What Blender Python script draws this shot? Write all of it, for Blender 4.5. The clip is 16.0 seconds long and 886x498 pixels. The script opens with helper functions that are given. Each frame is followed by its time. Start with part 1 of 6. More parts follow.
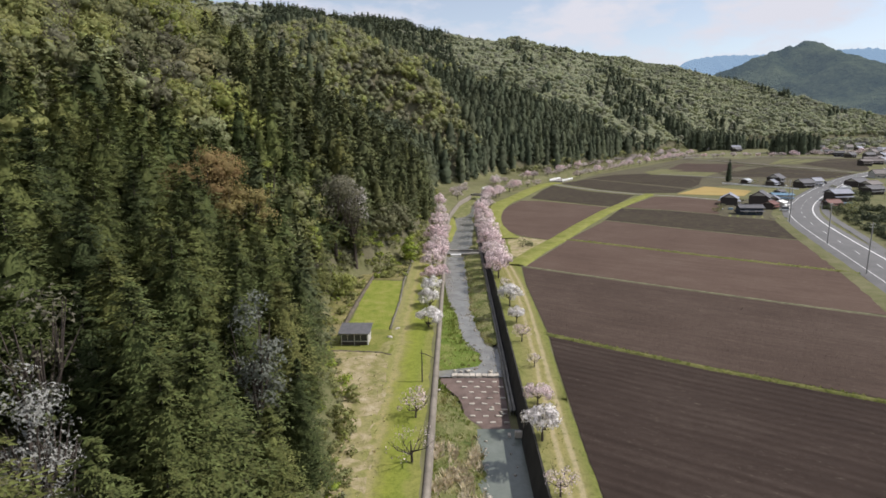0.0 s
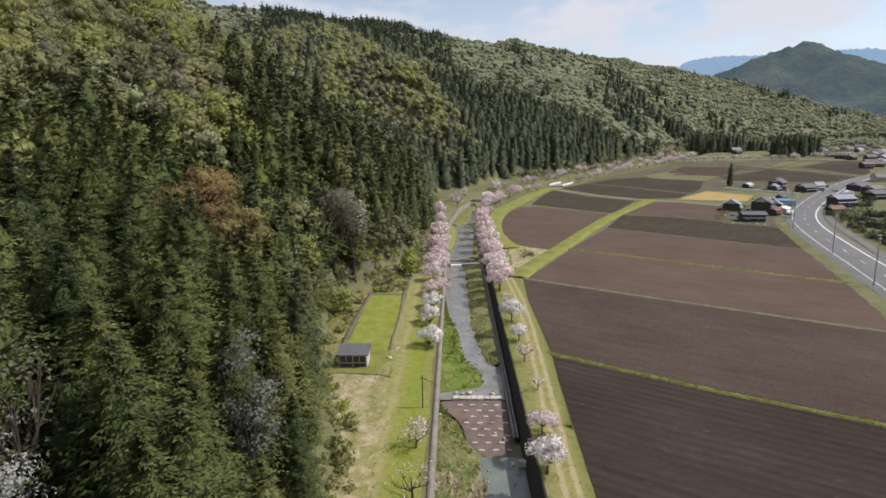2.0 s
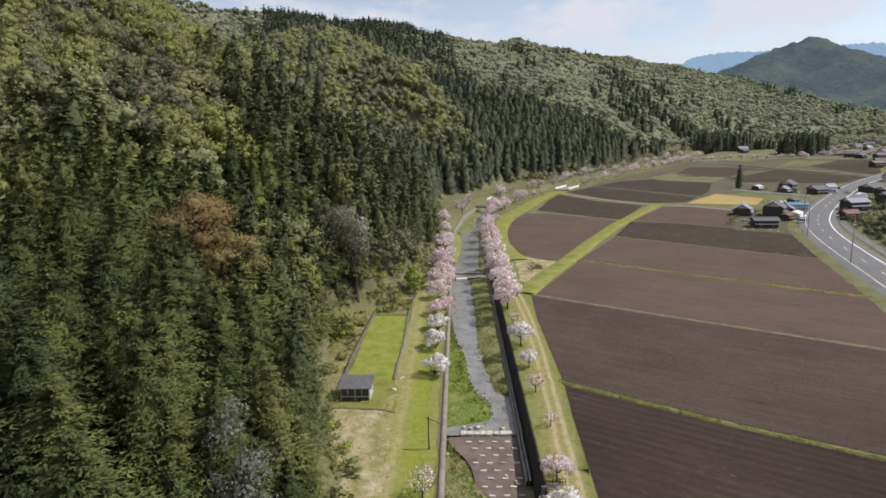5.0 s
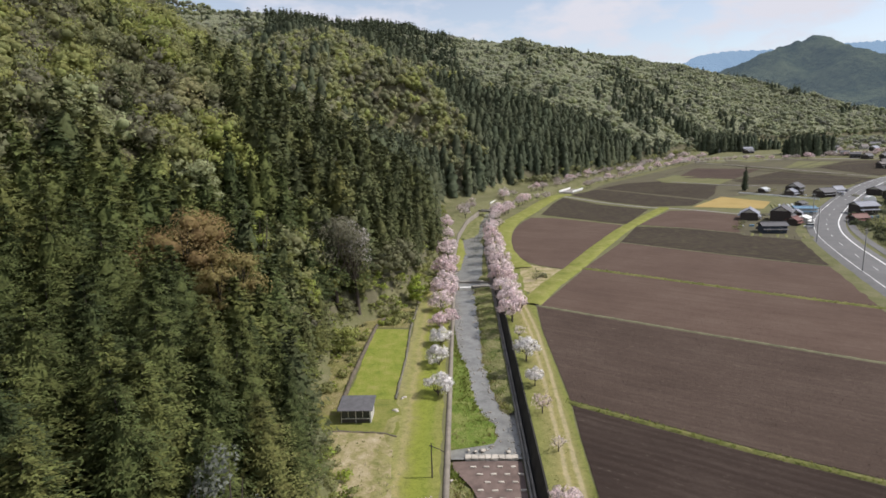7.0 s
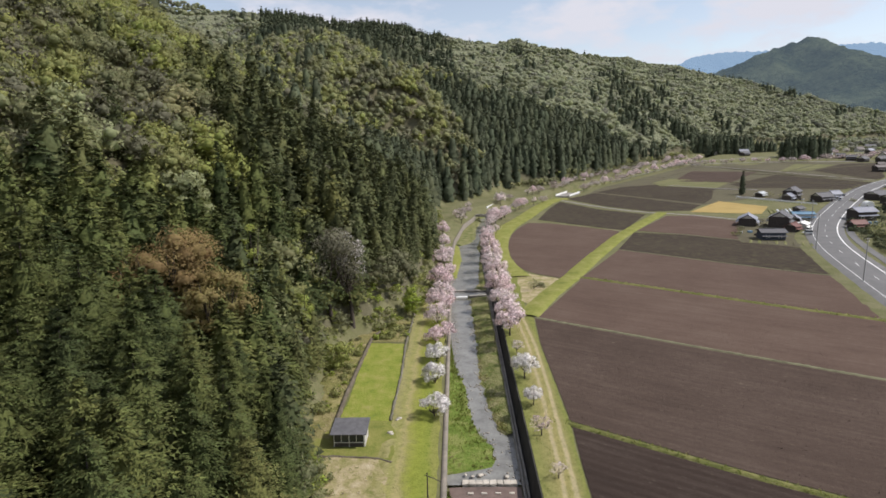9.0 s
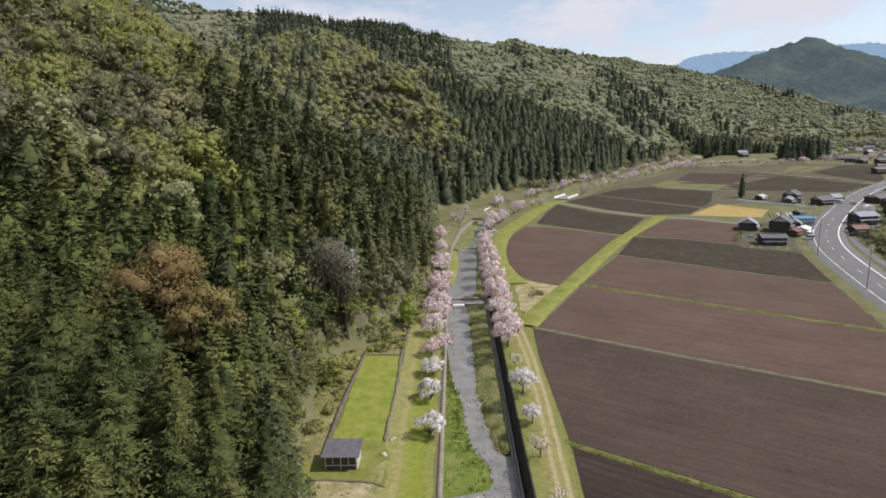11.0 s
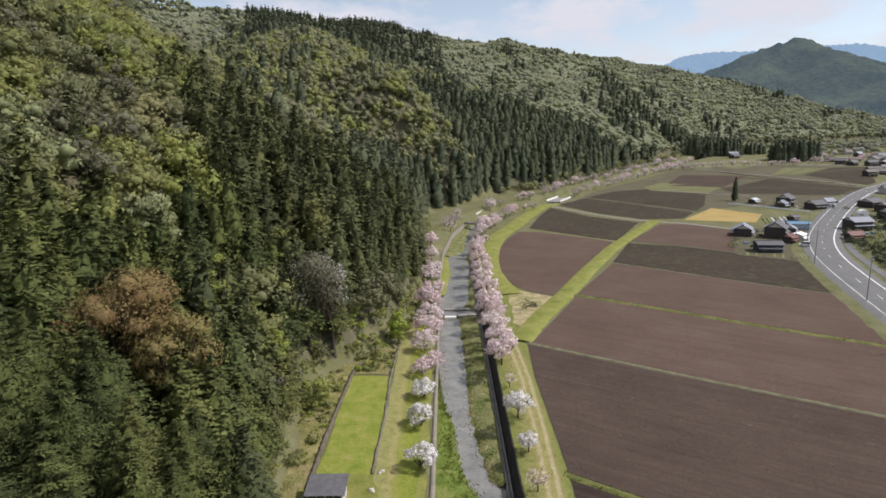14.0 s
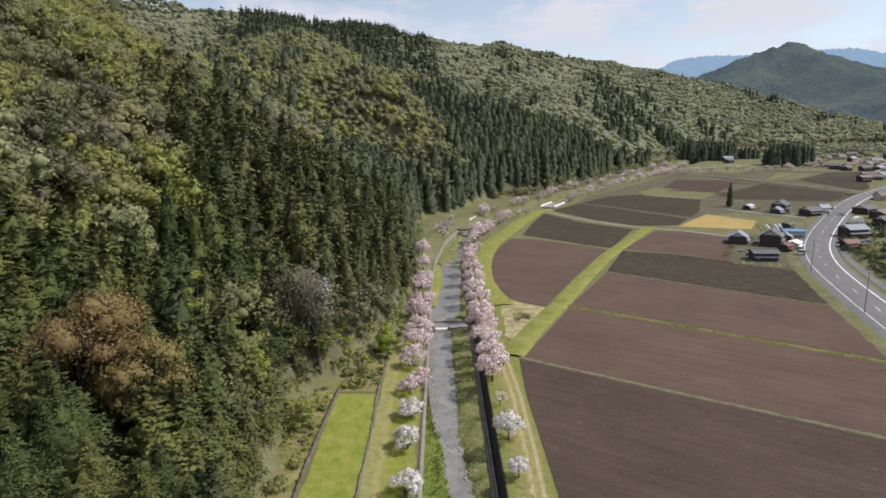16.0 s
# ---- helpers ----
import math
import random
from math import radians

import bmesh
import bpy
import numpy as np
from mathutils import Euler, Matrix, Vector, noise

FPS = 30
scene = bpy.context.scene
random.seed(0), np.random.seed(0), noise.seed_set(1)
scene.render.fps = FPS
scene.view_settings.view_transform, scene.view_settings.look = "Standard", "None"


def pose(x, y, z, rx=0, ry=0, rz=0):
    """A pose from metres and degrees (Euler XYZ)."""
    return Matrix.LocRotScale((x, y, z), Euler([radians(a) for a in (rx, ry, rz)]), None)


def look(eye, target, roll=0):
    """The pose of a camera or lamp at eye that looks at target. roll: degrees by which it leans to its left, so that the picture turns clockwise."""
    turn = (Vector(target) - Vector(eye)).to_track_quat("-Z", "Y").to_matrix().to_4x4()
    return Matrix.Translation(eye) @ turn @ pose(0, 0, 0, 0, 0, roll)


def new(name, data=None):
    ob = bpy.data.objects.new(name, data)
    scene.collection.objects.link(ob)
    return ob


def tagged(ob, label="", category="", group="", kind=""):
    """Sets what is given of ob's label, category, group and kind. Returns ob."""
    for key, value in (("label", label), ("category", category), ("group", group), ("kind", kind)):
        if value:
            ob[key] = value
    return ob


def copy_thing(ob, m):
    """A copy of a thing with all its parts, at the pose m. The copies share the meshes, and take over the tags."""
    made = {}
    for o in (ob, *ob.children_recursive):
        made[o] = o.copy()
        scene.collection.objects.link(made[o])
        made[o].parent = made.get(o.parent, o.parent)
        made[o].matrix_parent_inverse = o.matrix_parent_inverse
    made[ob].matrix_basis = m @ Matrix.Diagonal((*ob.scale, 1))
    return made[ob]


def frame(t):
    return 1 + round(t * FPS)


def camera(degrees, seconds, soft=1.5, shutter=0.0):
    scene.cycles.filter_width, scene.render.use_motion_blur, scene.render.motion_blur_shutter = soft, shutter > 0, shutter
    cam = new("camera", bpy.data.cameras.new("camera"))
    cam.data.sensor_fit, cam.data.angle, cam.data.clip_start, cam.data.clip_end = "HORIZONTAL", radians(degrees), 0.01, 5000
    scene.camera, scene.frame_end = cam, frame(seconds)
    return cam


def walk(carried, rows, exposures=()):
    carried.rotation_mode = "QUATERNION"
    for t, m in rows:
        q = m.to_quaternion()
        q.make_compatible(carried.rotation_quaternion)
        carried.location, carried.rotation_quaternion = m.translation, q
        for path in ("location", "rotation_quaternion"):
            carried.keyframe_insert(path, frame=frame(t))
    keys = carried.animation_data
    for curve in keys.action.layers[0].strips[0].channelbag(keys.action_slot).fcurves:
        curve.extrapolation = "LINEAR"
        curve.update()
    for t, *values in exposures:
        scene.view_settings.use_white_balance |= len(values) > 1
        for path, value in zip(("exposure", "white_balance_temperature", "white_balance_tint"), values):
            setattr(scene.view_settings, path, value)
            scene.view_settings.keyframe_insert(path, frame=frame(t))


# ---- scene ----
cam = camera(74.5, 16.0, soft=1.65)
PATH = [
    (0, (0.401, -1.031, 36.706), (0.358, 0.93, 36.317), -0.5),
    (0.5, (0.326, -0.283, 37.286), (0.284, 1.679, 36.9), -0.5),
    (1, (0.373, 0.495, 37.901), (0.331, 2.457, 37.515), -0.6),
    (1.5, (0.35, 1.127, 38.549), (0.309, 3.089, 38.164), -0.6),
    (2, (0.245, 1.926, 39.141), (0.203, 3.888, 38.756), -0.7),
    (2.5, (0.176, 2.881, 39.733), (0.131, 4.842, 39.346), -0.9),
    (3, (0.118, 3.648, 40.379), (0.071, 5.609, 39.993), -1.0),
    (3.5, (0.093, 4.635, 40.992), (0.041, 6.596, 40.604), -1.1),
    (4, (0.04, 5.696, 41.478), (-0.014, 7.658, 41.09), -1.2),
    (6.5, (-0.049, 10.359, 44.024), (-0.112, 12.32, 43.637), -1.5),
    (7, (-0.092, 11.188, 44.513), (-0.159, 13.148, 44.125), -1.5),
    (7.5, (-0.063, 11.884, 45.072), (-0.129, 13.844, 44.682), -1.4),
    (8, (-0.07, 12.775, 45.607), (-0.126, 14.736, 45.218), -1.4),
    (8.5, (-0.107, 13.41, 46.126), (-0.161, 15.371, 45.738), -1.4),
    (9, (-0.199, 14.485, 46.587), (-0.252, 16.446, 46.199), -1.4),
    (11.5, (0.141, 18.976, 48.596), (0.096, 20.937, 48.205), -1.3),
    (12, (0.125, 20.019, 48.945), (0.084, 21.98, 48.554), -1.3),
    (12.5, (0.109, 21.02, 49.362), (0.086, 22.981, 48.969), -1.4),
    (13, (0.038, 21.86, 49.756), (0.016, 23.82, 49.361), -1.3),
    (13.5, (-0.089, 22.83, 50.087), (-0.107, 24.791, 49.691), -1.3),
    (14, (-0.05, 23.907, 50.53), (-0.065, 25.867, 50.133), -1.1),
    (14.5, (0.191, 24.876, 50.855), (0.179, 26.836, 50.461), -1.0),
    (15, (0.402, 26.012, 51.259), (0.395, 27.972, 50.865), -1.0),
    (15.5, (0.808, 26.994, 51.69), (0.806, 28.955, 51.298), -0.9),
    (16, (1.19, 27.943, 52.01), (1.192, 29.904, 51.62), -0.9),
]
walk(cam, [(t, look(eye, target, roll)) for t, eye, target, roll in PATH], [(0, 0.67, 6450, 13), (16, 0.67, 6450, 13)])

# ---------------------------------------------------------------- light
SUN_AZ, SUN_EL = 90.0, 52.0          # degrees from +y towards +x; above the horizon
world = bpy.data.worlds.new("sky")
scene.world = world
world.use_nodes = True
wn, wl = world.node_tree.nodes, world.node_tree.links
wn.clear()
sky = wn.new("ShaderNodeTexSky")
sky.sky_type, sky.sun_disc = "NISHITA", False
sky.sun_elevation, sky.sun_rotation = radians(SUN_EL), radians(SUN_AZ)
sky.air_density, sky.dust_density, sky.ozone_density = 1.0, 0.3, 1.5
wtc = wn.new("ShaderNodeTexCoord")
wmap = wn.new("ShaderNodeMapping")
wmap.inputs["Scale"].default_value = (1.0, 1.0, 2.4)
wnoise = wn.new("ShaderNodeTexNoise")
wnoise.inputs["Scale"].default_value = 7.5
wnoise.inputs["Detail"].default_value = 9.0
wnoise.inputs["Roughness"].default_value = 0.55
wramp = wn.new("ShaderNodeValToRGB")
wramp.color_ramp.elements[0].position, wramp.color_ramp.elements[1].position = 0.44, 0.6
wmix = wn.new("ShaderNodeMix")
wmix.data_type = "RGBA"
wmix.inputs["B"].default_value = (3.05, 3.12, 3.4, 1)
wbg = wn.new("ShaderNodeBackground")
wbg.inputs["Strength"].default_value = 0.15
wout = wn.new("ShaderNodeOutputWorld")
wl.new(wtc.outputs["Generated"], wmap.inputs["Vector"])
wl.new(wmap.outputs["Vector"], wnoise.inputs["Vector"])
wl.new(wnoise.outputs["Fac"], wramp.inputs["Fac"])
wl.new(wramp.outputs["Color"], wmix.inputs["Factor"])
wdim = wn.new("ShaderNodeHueSaturation")
wdim.inputs["Value"].default_value, wdim.inputs["Saturation"].default_value = 0.58, 0.62
wl.new(sky.outputs["Color"], wdim.inputs["Color"])
wl.new(wdim.outputs["Color"], wmix.inputs["A"])
wl.new(wmix.outputs["Result"], wbg.inputs["Color"])
wl.new(wbg.outputs["Background"], wout.inputs["Surface"])

sun_data = bpy.data.lights.new("sun", "SUN")
sun_data.energy, sun_data.angle, sun_data.color = 2.6, radians(0.55), (1.0, 0.955, 0.89)
sun = new("sun", sun_data)
sun_dir = Vector((math.sin(radians(SUN_AZ)) * math.cos(radians(SUN_EL)), math.cos(radians(SUN_AZ)) * math.cos(radians(SUN_EL)), math.sin(radians(SUN_EL))))
sun.matrix_world = look(sun_dir * 300, (0, 0, 0))


# ---------------------------------------------------------------- materials
class Nodes:
    """A small builder for one node material."""

    def __init__(self, name):
        self.mat = bpy.data.materials.new(name)
        self.mat.use_nodes = True
        self.t = self.mat.node_tree
        self.t.nodes.clear()
        self.out = self.t.nodes.new("ShaderNodeOutputMaterial")

    def add(self, kind, **values):
        n = self.t.nodes.new(kind)
        for key, value in values.items():
            n.inputs[key.replace("_", " ")].default_value = value
        return n

    def link(self, a, b):
        self.t.links.new(a, b)

    def pos(self):
        return self.add("ShaderNodeNewGeometry").outputs["Position"]

    def noise(self, scale, detail=4.0, rough=0.55, vec=None, stretch=None):
        n = self.add("ShaderNodeTexNoise", Scale=scale, Detail=detail, Roughness=rough)
        v = vec or self.pos()
        if stretch:
            m = self.add("ShaderNodeMapping", Scale=stretch[:3], Rotation=(0, 0, stretch[3] if len(stretch) > 3 else 0))
            self.link(v, m.inputs["Vector"])
            v = m.outputs["Vector"]
        self.link(v, n.inputs["Vector"])
        return n.outputs["Fac"]

    def ramp(self, fac, stops):
        r = self.add("ShaderNodeValToRGB")
        e = r.color_ramp.elements
        while len(e) < len(stops):
            e.new(0.5)
        for el, (p, c) in zip(e, stops):
            el.position, el.color = p, (*c, 1)
        self.link(fac, r.inputs["Fac"])
        return r.outputs["Color"]

    def mix(self, fac, a, b, mode="MIX"):
        m = self.add("ShaderNodeMix")
        m.data_type, m.blend_type = "RGBA", mode
        for sock, v in (("Factor", fac), ("A", a), ("B", b)):
            if isinstance(v, (int, float)):
                m.inputs[sock].default_value = v
            elif isinstance(v, tuple):
                m.inputs[sock].default_value = (*v, 1)
            else:
                self.link(v, m.inputs[sock])
        return m.outputs["Result"]

    def math(self, op, a, b=0.0):
        m = self.add("ShaderNodeMath")
        m.operation = op
        for k, v in ((0, a), (1, b)):
            if isinstance(v, (int, float)):
                m.inputs[k].default_value = v
            else:
                self.link(v, m.inputs[k])
        return m.outputs["Value"]

    def bump(self, height, strength, dist):
        b = self.add("ShaderNodeBump", Strength=strength, Distance=dist)
        self.link(height, b.inputs["Height"])
        return b.outputs["Normal"]

    def surface(self, color, rough=0.9, normal=None, metal=0.0, spec=0.3):
        p = self.add("ShaderNodeBsdfPrincipled", Roughness=rough, Metallic=metal)
        p.inputs["Specular IOR Level"].default_value = spec
        if isinstance(color, tuple):
            p.inputs["Base Color"].default_value = (*color, 1)
        else:
            self.link(color, p.inputs["Base Color"])
        if normal is not None:
            self.link(normal, p.inputs["Normal"])
        self.link(p.outputs[0], self.out.inputs["Surface"])
        return self.mat


def plain(name, col, rough=0.8, metal=0.0, vary=0.25, scale=1.5, spec=0.3):
    """Painted, stony or metal surface with blotches, grain and slight relief."""
    n = Nodes(name)
    big, fine = n.noise(scale, 5), n.noise(scale * 14, 3)
    f = n.math("ADD", n.math("MULTIPLY", big, 0.7), n.math("MULTIPLY", fine, 0.3))
    lo, hi = tuple(c * (1 - vary) for c in col), tuple(min(1, c * (1 + vary)) for c in col)
    return n.surface(n.ramp(f, [(0.3, lo), (0.7, hi)]), rough, n.bump(fine, 0.35, 0.02), metal, spec)


def leaf(name, stops, object_random=False, through_leaf=0.35, vary=0.45, clump=0.35, rough_=1.0):
    """Foliage: a tint for each tree along the ramp, each leaf a little lighter or darker, some light passing through."""
    n = Nodes(name)
    if object_random:
        tint = n.add("ShaderNodeObjectInfo").outputs["Random"]
    else:
        a = n.add("ShaderNodeAttribute")
        a.attribute_name = "tint"
        tint = a.outputs["Fac"]
    isl = n.add("ShaderNodeNewGeometry").outputs["Random Per Island"]
    patch = n.noise(clump, 3)
    base = n.ramp(tint, stops)
    tuft = n.noise(1.9, 4, 0.75)
    grain = n.ramp(tuft, [(0.36, (1 - 0.4 * rough_,) * 3), (0.5, (1.0, 1.0, 1.0)), (0.66, (1 + 0.3 * rough_,) * 3)])
    base = n.mix(1.0, base, grain, "MULTIPLY")
    relief = n.bump(tuft, 0.5 * rough_, 0.3)
    val = n.math("ADD", 1 - vary, n.math("MULTIPLY", n.math("ADD", isl, n.math("MULTIPLY", patch, 0.8)), vary * 1.15))
    hsv = n.add("ShaderNodeHueSaturation")
    n.link(base, hsv.inputs["Color"])
    n.link(val, hsv.inputs["Value"])
    n.link(n.math("ADD", 0.485, n.math("MULTIPLY", isl, 0.03)), hsv.inputs["Hue"])
    d = n.add("ShaderNodeBsdfPrincipled", Roughness=0.75)
    d.inputs["Specular IOR Level"].default_value = 0.15
    tr = n.add("ShaderNodeBsdfTranslucent")
    n.link(hsv.outputs["Color"], d.inputs["Base Color"])
    n.link(hsv.outputs["Color"], tr.inputs["Color"])
    n.link(relief, d.inputs["Normal"])
    m = n.add("ShaderNodeMixShader", Fac=through_leaf)
    n.link(d.outputs[0], m.inputs[1])
    n.link(tr.outputs[0], m.inputs[2])
    n.link(m.outputs[0], n.out.inputs["Surface"])
    return n.mat


def grass_material(name, stops, scale=0.12, fine=3.0, bump=0.5, dist=0.12):
    n = Nodes(name)
    big, mid, small = n.noise(scale, 5, 0.6), n.noise(fine * 0.25, 4, 0.6), n.noise(fine, 4, 0.7)
    f = n.math("ADD", n.math("MULTIPLY", big, 0.55), n.math("ADD", n.math("MULTIPLY", mid, 0.25), n.math("MULTIPLY", small, 0.2)))
    col = n.ramp(f, stops)
    return n.surface(col, 0.95, n.bump(n.math("ADD", small, mid), bump, dist), spec=0.1)


def field_material(name, stops, angle, pitch, depth, stubble=0.0):
    """Tilled soil: furrows across an angle, clods, damp and dry patches, some weeds."""
    n = Nodes(name)
    m = n.add("ShaderNodeMapping", Rotation=(0, 0, radians(angle)))
    n.link(n.pos(), m.inputs["Vector"])
    across = m.outputs["Vector"]
    w = n.add("ShaderNodeTexWave", Scale=0.314 / pitch, Distortion=4.0, Detail=4.0)
    w.inputs["Detail Scale"].default_value = 0.35
    n.link(across, w.inputs["Vector"])
    clod, patch = n.noise(1.3, 7, 0.75), n.noise(0.045, 7, 0.7)
    streak = n.noise(0.9, 5, 0.65, across, (1.0, 0.05, 1.0))
    f = n.math("ADD", n.math("MULTIPLY", patch, 0.42), n.math("ADD", n.math("MULTIPLY", streak, 0.33), n.math("MULTIPLY", clod, 0.25)))
    col = n.ramp(f, stops)
    if stubble:
        weed = n.noise(0.7, 7, 0.78, across, (1.0, 0.4, 1.0))
        r = n.ramp(weed, [(0.48, (0, 0, 0)), (0.62, (stubble, stubble, stubble))])
        col = n.mix(r, col, (0.15, 0.14, 0.07))
    straw = n.noise(1.7, 6, 0.8, across, (1.0, 0.35, 1.0))
    col = n.mix(n.ramp(straw, [(0.6, (0, 0, 0)), (0.74, (0.55, 0.55, 0.55))]), col, (0.26, 0.22, 0.17))
    h = n.math("ADD", n.math("MULTIPLY", w.outputs["Fac"], depth), n.math("MULTIPLY", clod, 0.9))
    return n.surface(col, 0.97, n.bump(h, 0.8, 0.16), spec=0.08)


M = {}
M["terrain"] = grass_material("meadow", [(0.3, (0.085, 0.09, 0.04)), (0.45, (0.13, 0.132, 0.06)), (0.6, (0.175, 0.165, 0.092)), (0.75, (0.225, 0.2, 0.13))])
M["litter"] = grass_material("forest_floor", [(0.3, (0.075, 0.072, 0.04)), (0.7, (0.17, 0.155, 0.1))], 0.2)
# Far forest floor in sunlit canopy colour, to lighten the gaps between crowns.
M["canopy_floor"] = grass_material("canopy_toned_floor", [(0.3, (0.125, 0.13, 0.082)), (0.5, (0.19, 0.202, 0.125)), (0.7, (0.25, 0.25, 0.17))], 0.05, 0.5, 1.0, 2.0)
M["bank"] = grass_material("bank_grass", [(0.3, (0.105, 0.125, 0.033)), (0.44, (0.178, 0.194, 0.046)), (0.58, (0.24, 0.236, 0.074)), (0.74, (0.3, 0.262, 0.135))], 0.25)
M["bund_grass"] = grass_material("rough_bund_grass", [(0.3, (0.075, 0.085, 0.03)), (0.46, (0.13, 0.138, 0.045)), (0.58, (0.19, 0.185, 0.07)), (0.74, (0.25, 0.22, 0.12))], 0.3)
M["lawn"] = grass_material("lawn", [(0.32, (0.12, 0.155, 0.03)), (0.46, (0.19, 0.225, 0.038)), (0.58, (0.25, 0.252, 0.065)), (0.72, (0.31, 0.275, 0.12))], 0.42, 2.4, 0.9, 0.14)
M["yard_grass"] = grass_material("trodden_grass", [(0.32, (0.1, 0.12, 0.03)), (0.46, (0.16, 0.175, 0.042)), (0.58, (0.215, 0.21, 0.065)), (0.72, (0.28, 0.245, 0.12))], 0.35, 2.2, 0.8, 0.12)
M["waste"] = grass_material("weedy_waste_ground", [(0.3, (0.13, 0.13, 0.04)), (0.44, (0.21, 0.195, 0.075)), (0.56, (0.27, 0.235, 0.11)), (0.7, (0.35, 0.29, 0.175))], 0.4, 1.6, 0.9, 0.16)
M["dry"] = grass_material("dry_grass", [(0.34, (0.15, 0.16, 0.05)), (0.44, (0.25, 0.225, 0.1)), (0.54, (0.35, 0.295, 0.175)), (0.66, (0.45, 0.385, 0.27))], 0.5, 1.4, 0.9, 0.18)
M["rivergrass"] = grass_material("river_grass", [(0.3, (0.06, 0.085, 0.024)), (0.44, (0.12, 0.14, 0.045)), (0.56, (0.22, 0.21, 0.1)), (0.7, (0.34, 0.3, 0.19))], 0.4, 2.2, 0.9, 0.3)
def banded(name, bands, lo, hi, wander=0.5):
    """Grass worn into lengthwise bands: colours by the distance across, with ragged edges."""
    n = Nodes(name)
    a = n.add("ShaderNodeAttribute")
    a.attribute_name = "across"
    big, mid, small = n.noise(0.25, 5, 0.6), n.noise(0.9, 5, 0.65), n.noise(3.2, 4, 0.7)
    x = n.math("ADD", a.outputs["Fac"], n.math("MULTIPLY", n.math("SUBTRACT", n.math("ADD", n.math("MULTIPLY", big, 0.6), n.math("MULTIPLY", mid, 0.4)), 0.5), wander * 4))
    f = n.math("DIVIDE", n.math("SUBTRACT", x, lo), hi - lo)
    col = n.ramp(f, [((p - lo) / (hi - lo), c) for p, c in bands])
    shade = n.ramp(n.math("ADD", n.math("MULTIPLY", small, 0.5), n.math("MULTIPLY", mid, 0.5)), [(0.3, (0.55, 0.6, 0.5)), (0.5, (1, 1, 1)), (0.7, (1.35, 1.25, 1.3))])
    return n.surface(n.mix(1.0, col, shade, "MULTIPLY"), 0.95, n.bump(n.math("ADD", small, mid), 0.5, 0.1), spec=0.1)


GREEN, OLIVE, TAN = (0.168, 0.182, 0.052), (0.215, 0.203, 0.078), (0.335, 0.29, 0.165)
M["trackbank"] = banded("track_bank", [(-4.5, GREEN), (-1.9, OLIVE), (-1.2, (0.25, 0.225, 0.09)), (-0.9, TAN), (-0.6, TAN), (-0.3, (0.25, 0.225, 0.09)), (0.3, (0.24, 0.22, 0.085)), (0.6, TAN), (0.95, TAN), (1.25, OLIVE), (2.2, GREEN)], -5, 3, 0.28)
M["verge"] = banded("verge_grass", [(-12, OLIVE), (-11.2, (0.255, 0.235, 0.105)), (-9.9, (0.235, 0.232, 0.08)), (-9.0, (0.29, 0.258, 0.115)), (-8.2, (0.225, 0.228, 0.062)), (-6.9, (0.2, 0.226, 0.04)), (-5.3, (0.185, 0.215, 0.04)), (-4.4, (0.21, 0.215, 0.06))], -13, -3, 1.1)
SOIL = [(0.3, (0.047, 0.0338, 0.027)), (0.5, (0.076, 0.0548, 0.0435)), (0.7, (0.112, 0.085, 0.0675))]
# A darker set of browns for the nearest field.
SOIL_NEAR = [(0.3, (0.027, 0.02, 0.0165)), (0.5, (0.046, 0.0335, 0.0273)), (0.7, (0.078, 0.06, 0.049))]
SOIL_DARK = [(0.3, (0.0337, 0.0263, 0.0212)), (0.5, (0.0502, 0.0397, 0.0312)), (0.7, (0.0704, 0.0585, 0.0418))]
M["soil_red"] = field_material("dry_reddish_soil", [(0.3, (0.071, 0.048, 0.038)), (0.5, (0.108, 0.075, 0.0585)), (0.7, (0.148, 0.111, 0.087))], -58, 1.5, 0.08)
M["soil"] = field_material("tilled_soil", SOIL, -58, 1.5, 0.08)
M["soil_near"] = field_material("furrowed_soil", SOIL_NEAR, -58, 1.9, 1.0)
M["soil_dark"] = field_material("stubble_soil", SOIL_DARK, -58, 1.5, 0.08, 0.32)
M["scrub"] = grass_material("scrubby_slope", [(0.3, (0.11, 0.125, 0.036)), (0.44, (0.19, 0.18, 0.064)), (0.58, (0.26, 0.22, 0.11)), (0.72, (0.33, 0.28, 0.16))], 0.22, 2.0, 0.9, 0.3)
M["fallow"] = field_material("fallow_ground", [(0.3, (0.07, 0.062, 0.045)), (0.5, (0.105, 0.095, 0.065)), (0.7, (0.15, 0.14, 0.085))], -50, 2.0, 0.05, 0.5)
M["far_meadow"] = grass_material("dull_meadow", [(0.3, (0.1, 0.105, 0.045)), (0.5, (0.15, 0.15, 0.07)), (0.7, (0.19, 0.175, 0.095))], 0.1)
M["yellow"] = grass_material("ripe_straw", [(0.3, (0.27, 0.2, 0.075)), (0.55, (0.38, 0.28, 0.11)), (0.75, (0.36, 0.31, 0.13))], 0.1)
M["asphalt"] = plain("asphalt", (0.15, 0.148, 0.145), 0.9, vary=0.18, scale=0.25)
M["line"] = plain("road_paint", (0.75, 0.75, 0.73), 0.7, vary=0.1)
M["capping"] = plain("mossy_wall_top", (0.145, 0.135, 0.1), 0.95, vary=0.4, scale=0.5)
M["wall_top"] = plain("worn_concrete_top", (0.215, 0.19, 0.155), 0.95, vary=0.35, scale=0.5)
M["concrete"] = plain("weathered_concrete", (0.24, 0.225, 0.2), 0.9, vary=0.35, scale=0.5)
M["pale_bund"] = plain("dry_bund_earth", (0.15, 0.145, 0.085), 0.95, vary=0.4, scale=0.7)
